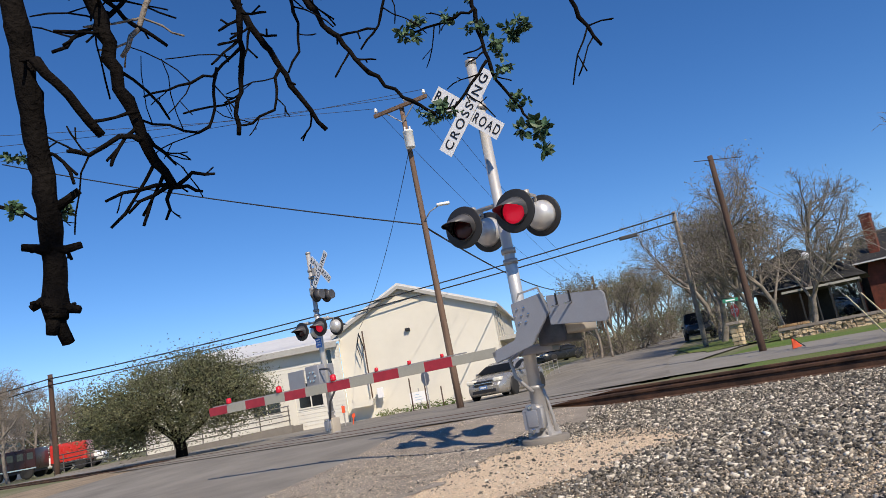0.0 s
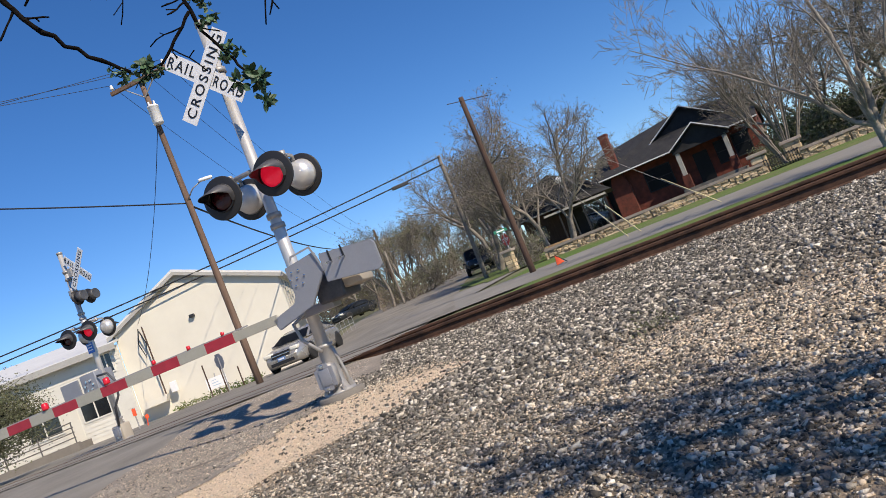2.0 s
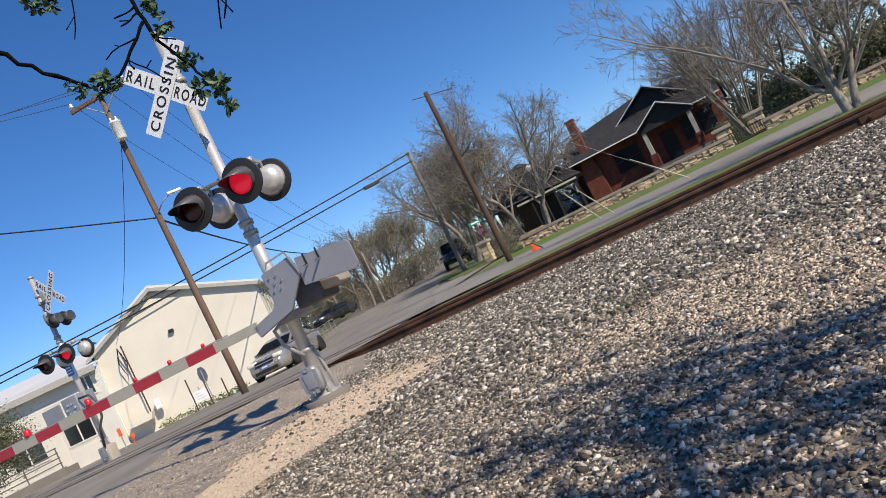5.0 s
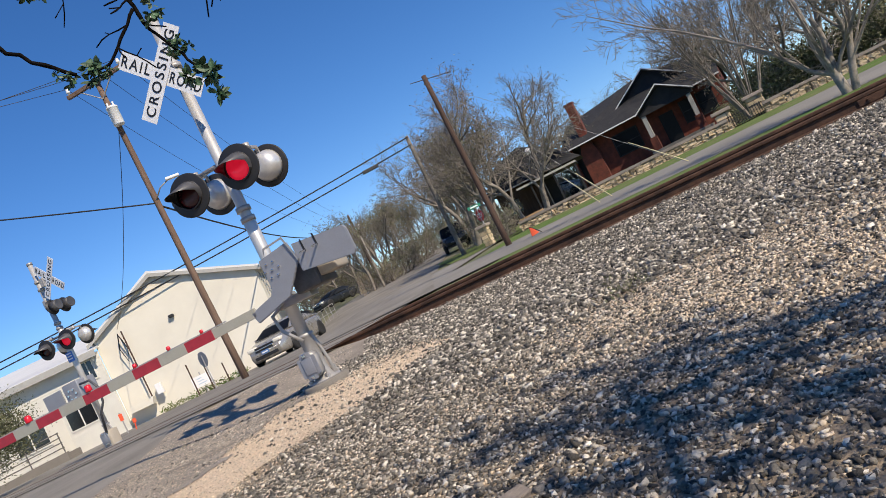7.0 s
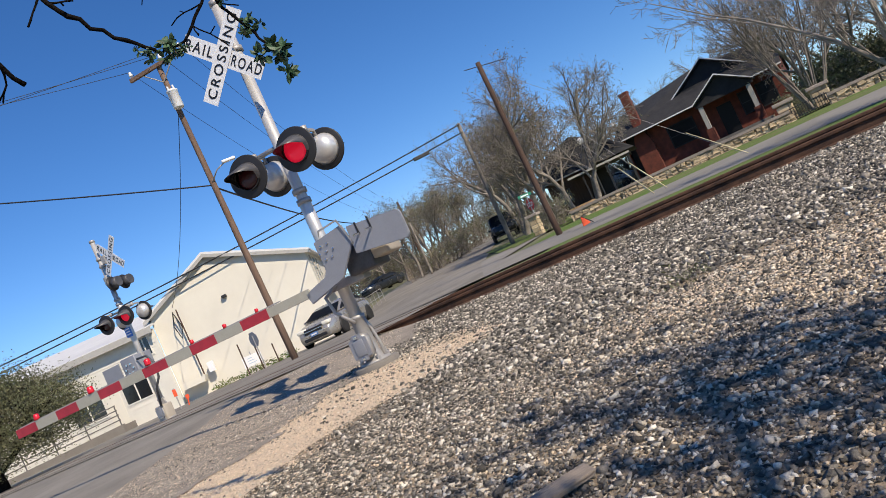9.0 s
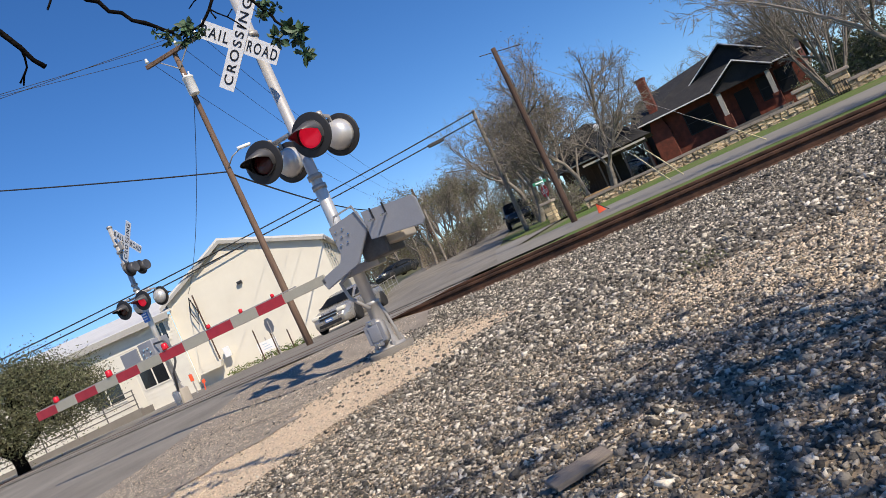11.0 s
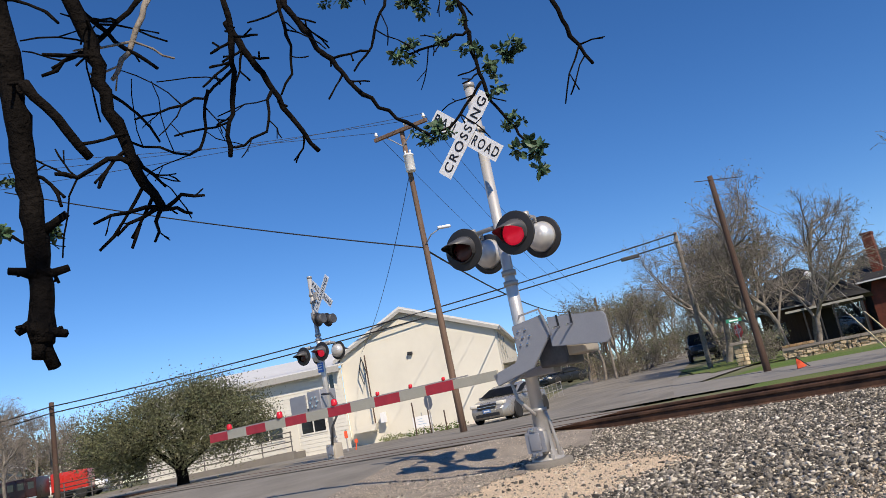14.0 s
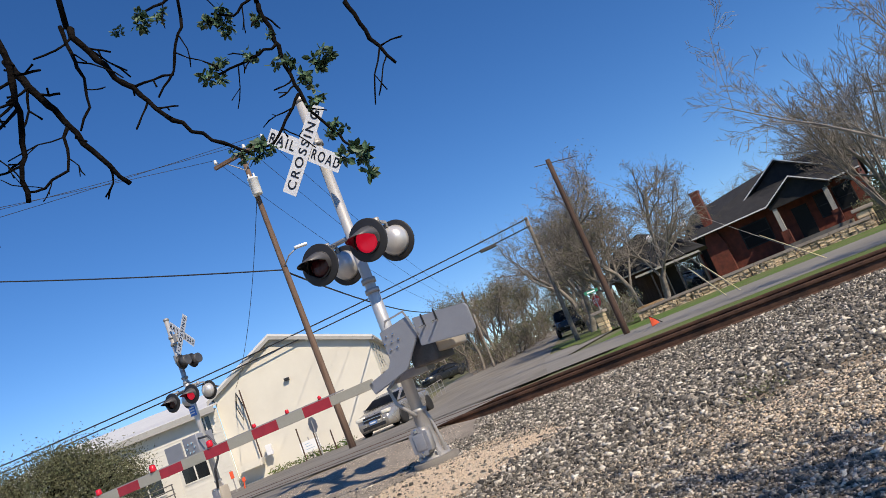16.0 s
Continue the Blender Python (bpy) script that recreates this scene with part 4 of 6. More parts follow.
for az, d, s, turn in ((11.9, 53, 1.0, 160), (12.7, 58, 1.3, 330), (13.4, 63, 1.4, 45), (14.0, 70, 1.6, 280), (14.7, 78, 1.8, 15), (15.4, 88, 2.0, 200), (16.1, 100, 2.2, 90), (17.0, 125, 2.8, 300), (10.4, 60, 1.2, 170), (18.4, 70, 1.6, 60), (19.3, 54, 1.3, 140), (20.9, 31.5, 0.75, 20), (21.7, 33, 0.8, 200), (18.0, 84, 1.8, 100), (20.4, 46, 1.2, 210), (5.2, 84, 1.9, 30), (6.0, 79, 1.8, 110), (6.9, 82, 2.0, 200), (7.8, 80, 2.0, 290), (8.7, 78, 1.9, 60), (9.6, 84, 2.2, 150)):
    more(bank, az, d, s, turn)

for az, d, s, turn in ((41.0, 50.5, 1.35, 15),):
    more(bare_b, az, d, s, turn)
for az, d, s, turn in ((25.2, 58.0, 1.5, 30), (26.6, 61.0, 1.6, 120), (28.0, 63.0, 1.7, 250), (24.0, 60.0, 1.6, 310)):
    more(bank, az, d, s, turn)
garden_hedge = tree("shrub", spot(42.5, 50), 3.6, "dense dark green garden shrub", GREYBARK, 66, SHRUB, 4200, OAKLEAF, 0.11, 0.4, trunks=5, open_=0.5, group="garden shrubs", category="shrub")
for az, d, s, turn in ((44.6, 56, 1.1, 40), (46.6, 52, 1.0, 130), (48.8, 55, 1.15, 210), (51.0, 50, 1.0, 300), (53.5, 54, 1.2, 20), (41.0, 60, 1.0, 250), (39.9, 44, 0.45, 90), (56.0, 50, 1.2, 160)):
    more(garden_hedge, az, d, s, turn)

MYRTLE = dict(bits=(7, 5, 4, 3, 3), kids=(6, 5, 4), bend=0.08, lift=(0.03, 0.03, 0.02, 0.02, 0.0), angle=(16, 38), ratio=0.5, thin=0.006)
MYRTLE["from"] = (0.35, 0.25, 0.2)
tree("crepe_myrtle", spot(41.0, 27.0), 6.5, "bare multi-stemmed tree fanning from the ground", BROWNBARK, 71, MYRTLE, trunks=13, open_=0.42, girth=0.038)


def leaning_tree():
    """Pale bare tree by the street: leaning trunk, a long limb reaching along the street, an upright second trunk."""
    rnd = random.Random(81)
    p = spot(46.6, 15.2)
    t = thing("leaning_tree", Matrix.Translation(p), "pale bare tree leaning over the grass strip by the street", "tree")
    x = Vector((cos_(46.6), -sin_(46.6), 0))
    up = Vector((0, 0, 1))
    fine = dict(bits=(6, 5, 5, 4, 3), kids=(5, 5, 4, 4), bend=0.16, lift=(0.02, 0.04, 0.03, 0.02, 0.0), angle=(25, 60), ratio=0.55, thin=0.004)
    fine["from"] = (0.25, 0.2, 0.15, 0.1)

    def along(pts, r0, r1, name, first):
        pts = [x * a + up * b for a, b in pts]
        v, f, tips = [], [], []
        n = len(pts)
        rad = [r0 + (r1 - r0) * i / (n - 1) for i in range(n)]
        tube_into(v, f, pts, rad, 12, caps=False)
        for k in range(first):
            i = rnd.randrange(1, n - 1)
            q = pts[i].lerp(pts[i + 1], rnd.random())
            d = ((pts[i + 1] - pts[i]).normalized() * 0.9 + Vector((rnd.uniform(-1, 1), rnd.uniform(-1, 1), rnd.uniform(-0.1, 1)))).normalized()
            grow(v, f, tips, q, d, rnd.uniform(1.0, 2.0), rad[i] * 0.45, 1, rnd, fine)
        part(name, mesh_of(name, v, f), PALEBARK, t, flat=False)

    along([(0.06, -0.2), (0.03, 0.1), (-0.01, 0.39), (-0.08, 0.83), (-0.11, 1.15), (-0.08, 1.56), (-0.12, 2.3), (-0.3, 3.3)], 0.105, 0.022, "trunk", 9)
    along([(-0.02, 0.42), (-0.29, 0.6), (-0.53, 0.93), (-0.83, 1.34), (-1.38, 1.89), (-1.96, 2.42), (-2.48, 2.82), (-3.36, 3.6)], 0.05, 0.009, "limb", 14)
    along([(0.0, 0.42), (0.06, 0.86), (0.07, 1.16), (0.03, 1.5)], 0.062, 0.04, "broken_limb", 1)
    along([(0.13, -0.2), (0.26, 0.35), (0.41, 0.81), (0.58, 1.25), (0.75, 2.0), (1.0, 3.2)], 0.075, 0.02, "trunk", 10)
    along([(0.3, 0.5), (0.7, 0.95), (1.2, 1.5), (1.9, 2.3)], 0.036, 0.01, "limb", 7)


leaning_tree()


# ---- the tree whose boughs hang into the view ----
def overhead_tree():
    rnd = random.Random(91)
    t = thing("pecan_tree", Matrix.Identity(4), "tree with bare hanging boughs painted as black silhouettes and new leaf tufts", "tree")
    v, f = [], []
    tube_into(v, f, [Vector(p) for p in ((3.1, -5.4, -0.1), (3.0, -5.2, 0.8), (2.8, -4.8, 1.9), (2.4, -4.3, 2.9))], [0.3, 0.24, 0.21, 0.19], 14, wob=0.06, rnd=rnd)
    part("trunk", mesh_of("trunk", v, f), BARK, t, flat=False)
    v, f = [], []
    for pts, r0, r1 in ((((2.5, -4.4, 2.7), (1.6, -2.6, 3.5), (0.4, -0.6, 3.7), (-0.5, 0.7, 3.4), (-0.98, 1.4, 2.5), (-0.94, 1.47, 1.9)), 0.07, 0.026),
                        (((0.4, -0.6, 3.7), (0.4, 1.0, 3.7), (0.3, 2.3, 3.3), (0.21, 2.94, 2.58)), 0.03, 0.011),
                        (((0.4, 1.0, 3.7), (0.0, 1.6, 3.5), (-0.4, 2.2, 2.9), (-0.46, 2.38, 2.33)), 0.02, 0.01),
                        (((-0.5, 0.7, 3.4), (-0.55, 1.5, 2.8), (-0.54, 1.9, 2.06)), 0.02, 0.009),
                        (((-0.8, 1.1, 2.9), (-0.83, 1.45, 2.3), (-0.81, 1.54, 1.9)), 0.026, 0.019),
                        (((0.4, 1.0, 3.7), (0.4, 1.7, 2.7), (0.38, 1.96, 1.9)), 0.014, 0.008),
                        (((0.0, 1.6, 3.5), (0.0, 2.2, 2.7), (-0.09, 2.31, 2.21)), 0.01, 0.005),
                        (((2.4, -4.3, 2.9), (3.4, -4.2, 3.5), (3.9, -3.3, 3.9), (4.1, -2.4, 4.2)), 0.07, 0.02),
                        (((2.5, -4.4, 2.7), (2.6, -3.9, 3.6), (2.4, -3.0, 3.9), (2.2, -2.0, 4.1)), 0.05, 0.015)):
        pts = [Vector(p) for p in pts]
        fine = []
        for a, b in zip(pts, pts[1:]):
            fine += [a.lerp(b, k / 4) for k in range(4)]
        fine.append(pts[-1])
        n = len(fine)
        tube_into(v, f, fine, [r0 + (r1 - r0) * i / (n - 1) for i in range(n)], 10, wob=0.08, rnd=rnd)
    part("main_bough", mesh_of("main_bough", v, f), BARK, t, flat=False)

    def limb(pts, r0, r1, twigs=6, knobs=True, twig_len=0.16, bark=BARK):
        pts = [Vector(p) for p in pts]
        v, f = [], []
        fine = []
        for a, b in zip(pts, pts[1:]):
            m = max(2, int((b - a).length / 0.03))
            fine += [a.lerp(b, k / m) + Vector((rnd.gauss(0, 1), rnd.gauss(0, 1), rnd.gauss(0, 1))) * 0.0035 for k in range(m)]
        fine.append(pts[-1])
        n = len(fine)
        rad = [r0 + (r1 - r0) * i / (n - 1) for i in range(n)]
        rad = [r * (1 + (0.25 * rnd.random() if knobs and i % 5 == 0 else 0)) for i, r in enumerate(rad)]
        tube_into(v, f, fine, rad, 9, wob=0.12, rnd=rnd)
        for _ in range(max(1, int(twigs * 0.8))):
            i = rnd.randrange(1, n - 1)
            d = (fine[i + 1] - fine[i - 1]).normalized()
            side = Vector((rnd.uniform(-1, 1), rnd.uniform(-0.7, 0.7), rnd.uniform(-1, 1)))
            side = (side - d * side.dot(d)).normalized()
            q = fine[i]
            w = (d * 0.6 + side).normalized()
            length = twig_len * rnd.uniform(0.35, 1.2)
            tw = [q]
            for k in range(4):
                w = (w + Vector((rnd.uniform(-1, 1), rnd.uniform(-1, 1), rnd.uniform(-1, 0.8))) * 0.28).normalized()
                tw.append(tw[-1] + w * length / 4)
            r = min(rad[i] * 0.55, 0.0048)
            tube_into(v, f, tw, [r, r * 0.85, r * 0.75, r * 0.85, r * 0.7], 6, wob=0.2, rnd=rnd)
            if rnd.random() < 0.6:
                w2 = (w + Vector((rnd.uniform(-1, 1), rnd.uniform(-1, 1), rnd.uniform(-1, 1))) * 0.9).normalized()
                tube_into(v, f, [tw[2], tw[2] + w2 * length * 0.25, tw[2] + w2 * length * 0.36], [r * 0.7, r * 0.6, r * 0.75], 5, wob=0.2, rnd=rnd)
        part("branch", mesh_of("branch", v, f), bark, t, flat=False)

    limb([(-0.94, 1.47, 1.89), (-0.94, 1.47, 1.83), (-0.93, 1.48, 1.69), (-0.92, 1.49, 1.57), (-0.91, 1.49, 1.44), (-0.9, 1.49, 1.32), (-0.9, 1.5, 1.2), (-0.9, 1.49, 1.07)], 0.0245, 0.0233, 4)
    limb([(-0.89, 1.46, 1.63), (-0.83, 1.48, 1.55), (-0.78, 1.51, 1.46)], 0.0114, 0.0101, 2)
    limb([(-0.81, 1.54, 1.9), (-0.78, 1.55, 1.76), (-0.76, 1.56, 1.63), (-0.72, 1.58, 1.46), (-0.67, 1.6, 1.35)], 0.0194, 0.0103, 7)
    limb([(-0.68, 1.7, 1.96), (-0.74, 1.68, 1.8), (-0.78, 1.66, 1.72)], 0.0082, 0.0055, 4, bark=GREYBARK)
    limb([(-0.54, 1.9, 2.06), (-0.54, 1.9, 1.93), (-0.54, 1.9, 1.81), (-0.58, 1.89, 1.56)], 0.0089, 0.0059, 8)
    limb([(-0.58, 2.05, 2.06), (-0.51, 2.06, 1.9), (-0.45, 2.07, 1.76), (-0.37, 2.09, 1.61)], 0.0112, 0.0064, 8)
    limb([(-0.46, 2.38, 2.33), (-0.36, 2.39, 2.11), (-0.23, 2.4, 1.91), (-0.13, 2.41, 1.8), (-0.03, 2.41, 1.72)], 0.0109, 0.0055, 9)
    limb([(0.21, 2.94, 2.58), (0.23, 2.94, 2.32), (0.24, 2.94, 2.13), (0.28, 2.94, 1.99), (0.39, 2.92, 1.77)], 0.0112, 0.0045, 7)
    limb([(0.22, 2.79, 2.29), (0.1, 2.8, 2.26), (-0.06, 2.81, 2.24)], 0.0064, 0.0043, 5)
    limb([(0.24, 2.94, 2.12), (0.08, 2.95, 1.95), (-0.03, 2.96, 1.94)], 0.0067, 0.0045, 5)
    limb([(0.38, 1.96, 1.9), (0.41, 1.95, 1.75), (0.45, 1.94, 1.65)], 0.0076, 0.0046, 4)
    limb([(-0.09, 2.31, 2.21), (-0.17, 2.31, 2.03), (-0.24, 2.3, 1.95)], 0.0052, 0.0035, 3)
    limb([(-0.44, 2.18, 2.21), (-0.42, 2.18, 2.02), (-0.43, 2.18, 1.92), (-0.47, 2.17, 1.85)], 0.0067, 0.0033, 5)
    limb([(-0.54, 1.85, 1.79), (-0.61, 1.83, 1.72), (-0.7, 1.8, 1.69), (-0.78, 1.77, 1.66)], 0.0043, 0.0029, 6)
    limb([(-0.59, 1.78, 1.7), (-0.61, 1.78, 1.57), (-0.65, 1.76, 1.53), (-0.78, 1.72, 1.58)], 0.0042, 0.0028, 6)
    limb([(-0.71, 1.55, 1.45), (-0.75, 1.53, 1.46), (-0.81, 1.51, 1.42), (-0.85, 1.49, 1.43)], 0.0063, 0.0038, 4)
    limb([(-0.47, 2.02, 1.79), (-0.5, 2.01, 1.67), (-0.57, 2.0, 1.64), (-0.6, 1.99, 1.63)], 0.0047, 0.0031, 5)
    limb([(-0.72, 1.58, 1.47), (-0.68, 1.6, 1.43), (-0.66, 1.61, 1.4)], 0.0052, 0.0026, 4)
    limb([(-0.84, 1.63, 1.92), (-0.75, 1.68, 1.81), (-0.68, 1.7, 1.75)], 0.0068, 0.0041, 5)
    limb([(-0.7, 1.7, 1.96), (-0.81, 1.65, 1.82), (-0.92, 1.6, 1.73)], 0.0068, 0.0041, 8)
    limb([(0.2, 2.89, 2.59), (0.09, 2.89, 2.52), (0.01, 2.89, 2.56)], 0.0066, 0.0044, 3)
    limb([(-0.1, 2.89, 2.69), (-0.23, 2.88, 2.65), (-0.28, 2.88, 2.62)], 0.0066, 0.0044, 3)
    limb([(-1.03, 1.54, 1.35), (-0.97, 1.57, 1.32), (-0.91, 1.6, 1.33)], 0.0041, 0.0027, 3)
    for end in ((-0.905, 1.48, 1.04), (-0.885, 1.5, 1.02)):
        limb([(-0.9, 1.49, 1.11), (-0.9, 1.49, 1.08), end], 0.019, 0.012, 2, twig_len=0.03)
    for z, end in ((1.22, (-0.845, 1.51, 1.225)), (1.215, (-0.95, 1.47, 1.23)), (1.31, (-0.84, 1.51, 1.345)), (1.12, (-0.945, 1.48, 1.10)), (1.1, (-0.855, 1.5, 1.085))):
        limb([(-0.9, 1.49, z), end], 0.012, 0.008, 2, twig_len=0.025)
    hub = (-0.67, 1.6, 1.35)
    for end in ((-0.58, 1.63, 1.37), (-0.8, 1.54, 1.32), (-0.69, 1.59, 1.27), (-0.76, 1.56, 1.29), (-0.61, 1.62, 1.33)):
        limb([hub, Vector(hub).lerp(Vector(end), 0.5) + Vector((0.0, 0.0, 0.012)), end], 0.0055, 0.003, 1, twig_len=0.04)

    def tuft(c, r, n):
        v, f = [], []
        c = Vector(c)
        hubs = [c + Vector((rnd.gauss(0, 1), rnd.gauss(0, 1), rnd.gauss(0, 1))) * r * 0.33 for _ in range(5)]
        for k in range(int(n * 2.4)):
            d = Vector((rnd.gauss(0, 1), rnd.gauss(0, 1), rnd.gauss(0, 1) - 0.2)).normalized()
            s = r * rnd.uniform(0.35, 0.62)
            side = d.cross(Vector((rnd.uniform(-1, 1), rnd.uniform(-1, 1), rnd.uniform(-1, 1)))).normalized() * s * 0.27
            nrm = d.cross(side).normalized() * s * 0.06
            a = hubs[k % 5] + d * r * 0.05 + Vector((rnd.gauss(0, 1), rnd.gauss(0, 1), rnd.gauss(0, 1))) * r * 0.07
            i = len(v)
            v += [a, a + d * s * 0.35 + side, a + d * s * 0.4 - nrm, a + d * s * 0.35 - side, a + d * s * 0.72 + side * 0.8, a + d * s * 0.74 - nrm, a + d * s * 0.72 - side * 0.8, a + d * s]
            f += [(i, i + 2, i + 1), (i, i + 3, i + 2), (i + 1, i + 2, i + 5, i + 4), (i + 2, i + 3, i + 6, i + 5), (i + 4, i + 5, i + 7), (i + 5, i + 6, i + 7)]
        part("leaf_tuft", mesh_of("leaf_tuft", v, f), LEAF, t, "tuft of small new green leaves", kind="stuff")

    for c, r, n in (((-0.06, 2.81, 2.25), 0.064, 34), ((0.09, 2.8, 2.26), 0.051, 22), ((0.24, 2.94, 2.28), 0.063, 26), ((0.36, 2.88, 2.22), 0.075, 36), ((0.29, 2.94, 2.16), 0.063, 26), ((0.31, 2.93, 2.07), 0.054, 20), ((0.33, 2.93, 1.92), 0.058, 24), ((0.3, 2.94, 1.91), 0.040, 14), ((0.39, 2.92, 1.76), 0.085, 46), ((0.0, 2.96, 1.95), 0.072, 30), ((0.05, 2.91, 1.91), 0.040, 16), ((-0.06, 2.41, 1.72), 0.044, 20), ((0.19, 2.95, 2.51), 0.054, 22), ((-0.0, 2.91, 2.53), 0.062, 30), ((0.05, 2.91, 2.49), 0.048, 20), ((0.07, 2.89, 2.53), 0.062, 28), ((-0.25, 2.88, 2.61), 0.066, 30), ((-0.18, 2.89, 2.62), 0.048, 20), ((0.22, 2.94, 2.41), 0.040, 16), ((-0.91, 1.6, 1.34), 0.033, 26), ((-1.0, 1.55, 1.46), 0.030, 24), ((-1.0, 1.55, 1.33), 0.033, 24), ((-0.31, 2.4, 2.28), 0.029, 16)):
        tuft(c, r, n)
    # crown overhead and behind, which throws the dappled shade
    verts, faces, tips = [], [], []
    spec = dict(bits=(6, 5, 4, 3, 3), kids=(6, 5, 3), bend=0.2, lift=(0.0, 0.0, 0.0, 0.0, 0.0), angle=(30, 70), ratio=0.55, thin=0.004)
    spec["from"] = (0.15, 0.1, 0.1)
    for start, way, length in (((2.6, -3.9, 3.6), (0.2, 0.7, 0.1), 2.1), ((3.4, -4.2, 3.5), (0.6, 0.8, 0.1), 1.5), ((3.9, -3.3, 3.9), (0.9, 0.3, 0.0), 2.0), ((2.4, -3.0, 3.9), (0.4, 0.8, 0.0), 1.5),
                               ((1.6, -2.6, 3.5), (-0.5, 0.6, 0.1), 1.7), ((3.4, -4.2, 3.5), (1, -0.2, 0.2), 2.4), ((2.5, -4.0, 3.0), (-0.9, 0.1, 0.2), 2.2), ((3.8, -3.4, 3.7), (-0.6, 0.6, 0.05), 1.1), ((1.6, -2.6, 3.5), (-0.9, -0.2, 0.1), 1.8),
                               ((2.4, -3.0, 3.9), (-0.6, 0.7, 0.0), 1.7), ((1.6, -2.6, 3.5), (0.2, 0.9, 0.0), 1.5), ((2.5, -4.0, 3.0), (-0.3, 0.9, 0.1), 2.0), ((2.6, -3.9, 3.6), (-0.4, 0.8, 0.0), 1.9), ((2.2, -2.0, 4.1), (-0.8, 0.3, -0.2), 1.2), ((2.9, -4.9, 2.6), (-0.3, 0.9, 0.1), 2.2), ((2.8, -4.8, 2.4), (-0.4, 0.8, 0.3), 2.2), ((3.0, -5.0, 2.3), (0.9, 0.2, 0.3), 2.4), ((2.8, -4.8, 2.2), (0.1, 0.9, 0.2), 2.0), ((2.9, -4.9, 2.6), (-0.9, 0.4, 0.2), 2.0),
                               ((3.9, -3.3, 3.9), (-0.15, 1, -0.05), 1.9), ((4.1, -2.4, 4.2), (-0.7, 0.4, -0.15), 1.4), ((3.9, -3.3, 3.9), (-0.5, 0.9, 0.0), 1.6)):
        grow(verts, faces, tips, Vector(start), Vector(way), length, 0.036, 0, rnd, spec)
    part("crown_twigs", mesh_of("crown_twigs", verts, faces), BARK, t, flat=False)
    part("crown", leaves_mesh(tips, 1600, 0.24, 0.055, rnd, 2.2), LEAF, t)


overhead_tree()


# ---- poles and wires ----


def pole(name, p, top, r0, r1, material, label, lean=(0.0, 0.0)):
    t = thing(name, Matrix.Translation(p), label, "utility pole")
    h = top - p.z
    pts = [(lean[0] * k / 6, lean[1] * k / 6, -0.3 + (h + 0.3) * k / 6) for k in range(7)]
    part("pole", tube(pts, r0, 16, r1), material, t, flat=False)
    return t


def hang(name, a, b, sag, r, label, parent=None):
    a, b = Vector(a), Vector(b)
    pts = [a.lerp(b, k / 24) - Vector((0, 0, sag * 4 * (k / 24) * (1 - k / 24))) for k in range(25)]
    ob = part(name, tube(pts, r, 6), WIRE, parent, flat=False)
    return tagged(ob, label, "cable") if parent is None else ob


TP = spot(-0.95, 23.0)
tp = pole("utility_pole", TP, 10.25, 0.112, 0.078, WOODPOLE, "tall brown wooden utility pole with transformer and crossarm", (-0.17, 0))
m = Matrix.Translation((-0.17, 0, 9.86)) @ Matrix.Scale(0.86, 4) @ Matrix.Rotation(radians(-28), 4, "Z")
arm = part("crossarm", boxed(-1.2, 1.2, -0.16, -0.05, -0.07, 0.07, 0.01, m), WOODPOLE, tp, "weathered wooden crossarm")
for x in (-1.1, 0.25, 1.1):
    part("insulator", lathe([(0.0, 0.06), (0.03, 0.06), (0.03, 0.14), (0.07, 0.15), (0.07, 0.2), (0.04, 0.21), (0.06, 0.25), (0.04, 0.3), (0.0, 0.31)], 12, m @ Matrix.Translation((x, -0.1, 0))), CARWHITE, arm, "white ceramic insulator", flat=False)
for s in (-1, 1):
    part("brace", tube([m @ Vector((0, -0.1, -0.65)), m @ Vector((s * 0.7, -0.1, -0.03))], 0.02, 6), GALV, arm)
tr = part("transformer", lathe([(0.0, 8.33), (0.14, 8.33), (0.16, 8.36), (0.16, 8.85), (0.175, 8.86), (0.175, 8.9), (0.11, 8.94), (0.0, 8.96)], 24, Matrix.Translation((-0.1, -0.26, 0))), CARWHITE, tp, "pale grey can transformer", flat=False)
for x in (-0.18, -0.02):
    part("bushing", lathe([(0.0, 8.92), (0.024, 8.92), (0.04, 8.96), (0.024, 9.01), (0.035, 9.05), (0.0, 9.08)], 10, Matrix.Translation((x, -0.26, 0))), CARWHITE, tr, flat=False)
lamp = part("street_light_arm", tube([(-0.1, -0.08, 5.9), (0.15, -0.27, 6.15), (0.46, -0.38, 6.27)], 0.02, 8), GALV, tp, flat=False)
part("street_light_head", boxed(0.38, 0.8, -0.47, -0.32, 6.24, 6.33, 0.03), WHITE, lamp, "white street light head", flat=False)

RP = spot(21.25, 20.0)
rp = pole("utility_pole", RP, 5.55, 0.09, 0.066, DARKPOLE, "dark brown wooden pole beside the tracks", (-0.05, 0.05))
part("crossbar", tube([(-0.5, 0, 5.05), (0.7, 0, 4.95)], 0.012, 6), WIRE, rp)
WP = spot(17.72, 38.0)
wp = pole("utility_pole", WP, 7.55, 0.13, 0.09, GREYBARK, "thin grey wooden utility pole on the corner lawn")
LP = spot(-29.0, 45.0)
lp = pole("utility_pole", LP, 5.55, 0.15, 0.12, DARKPOLE, "weathered dark wooden utility pole")
FP = spot(10.9, 75.0)
fp = pole("utility_pole", FP, 9.6, 0.15, 0.12, DARKPOLE, "distant utility pole with crossarms")
for z in (8.2, 7.3):
    part("crossarm", boxed(-1.2, 1.2, -0.1, 0.02, z - FP.z, z - FP.z + 0.14), DARKPOLE, fp)
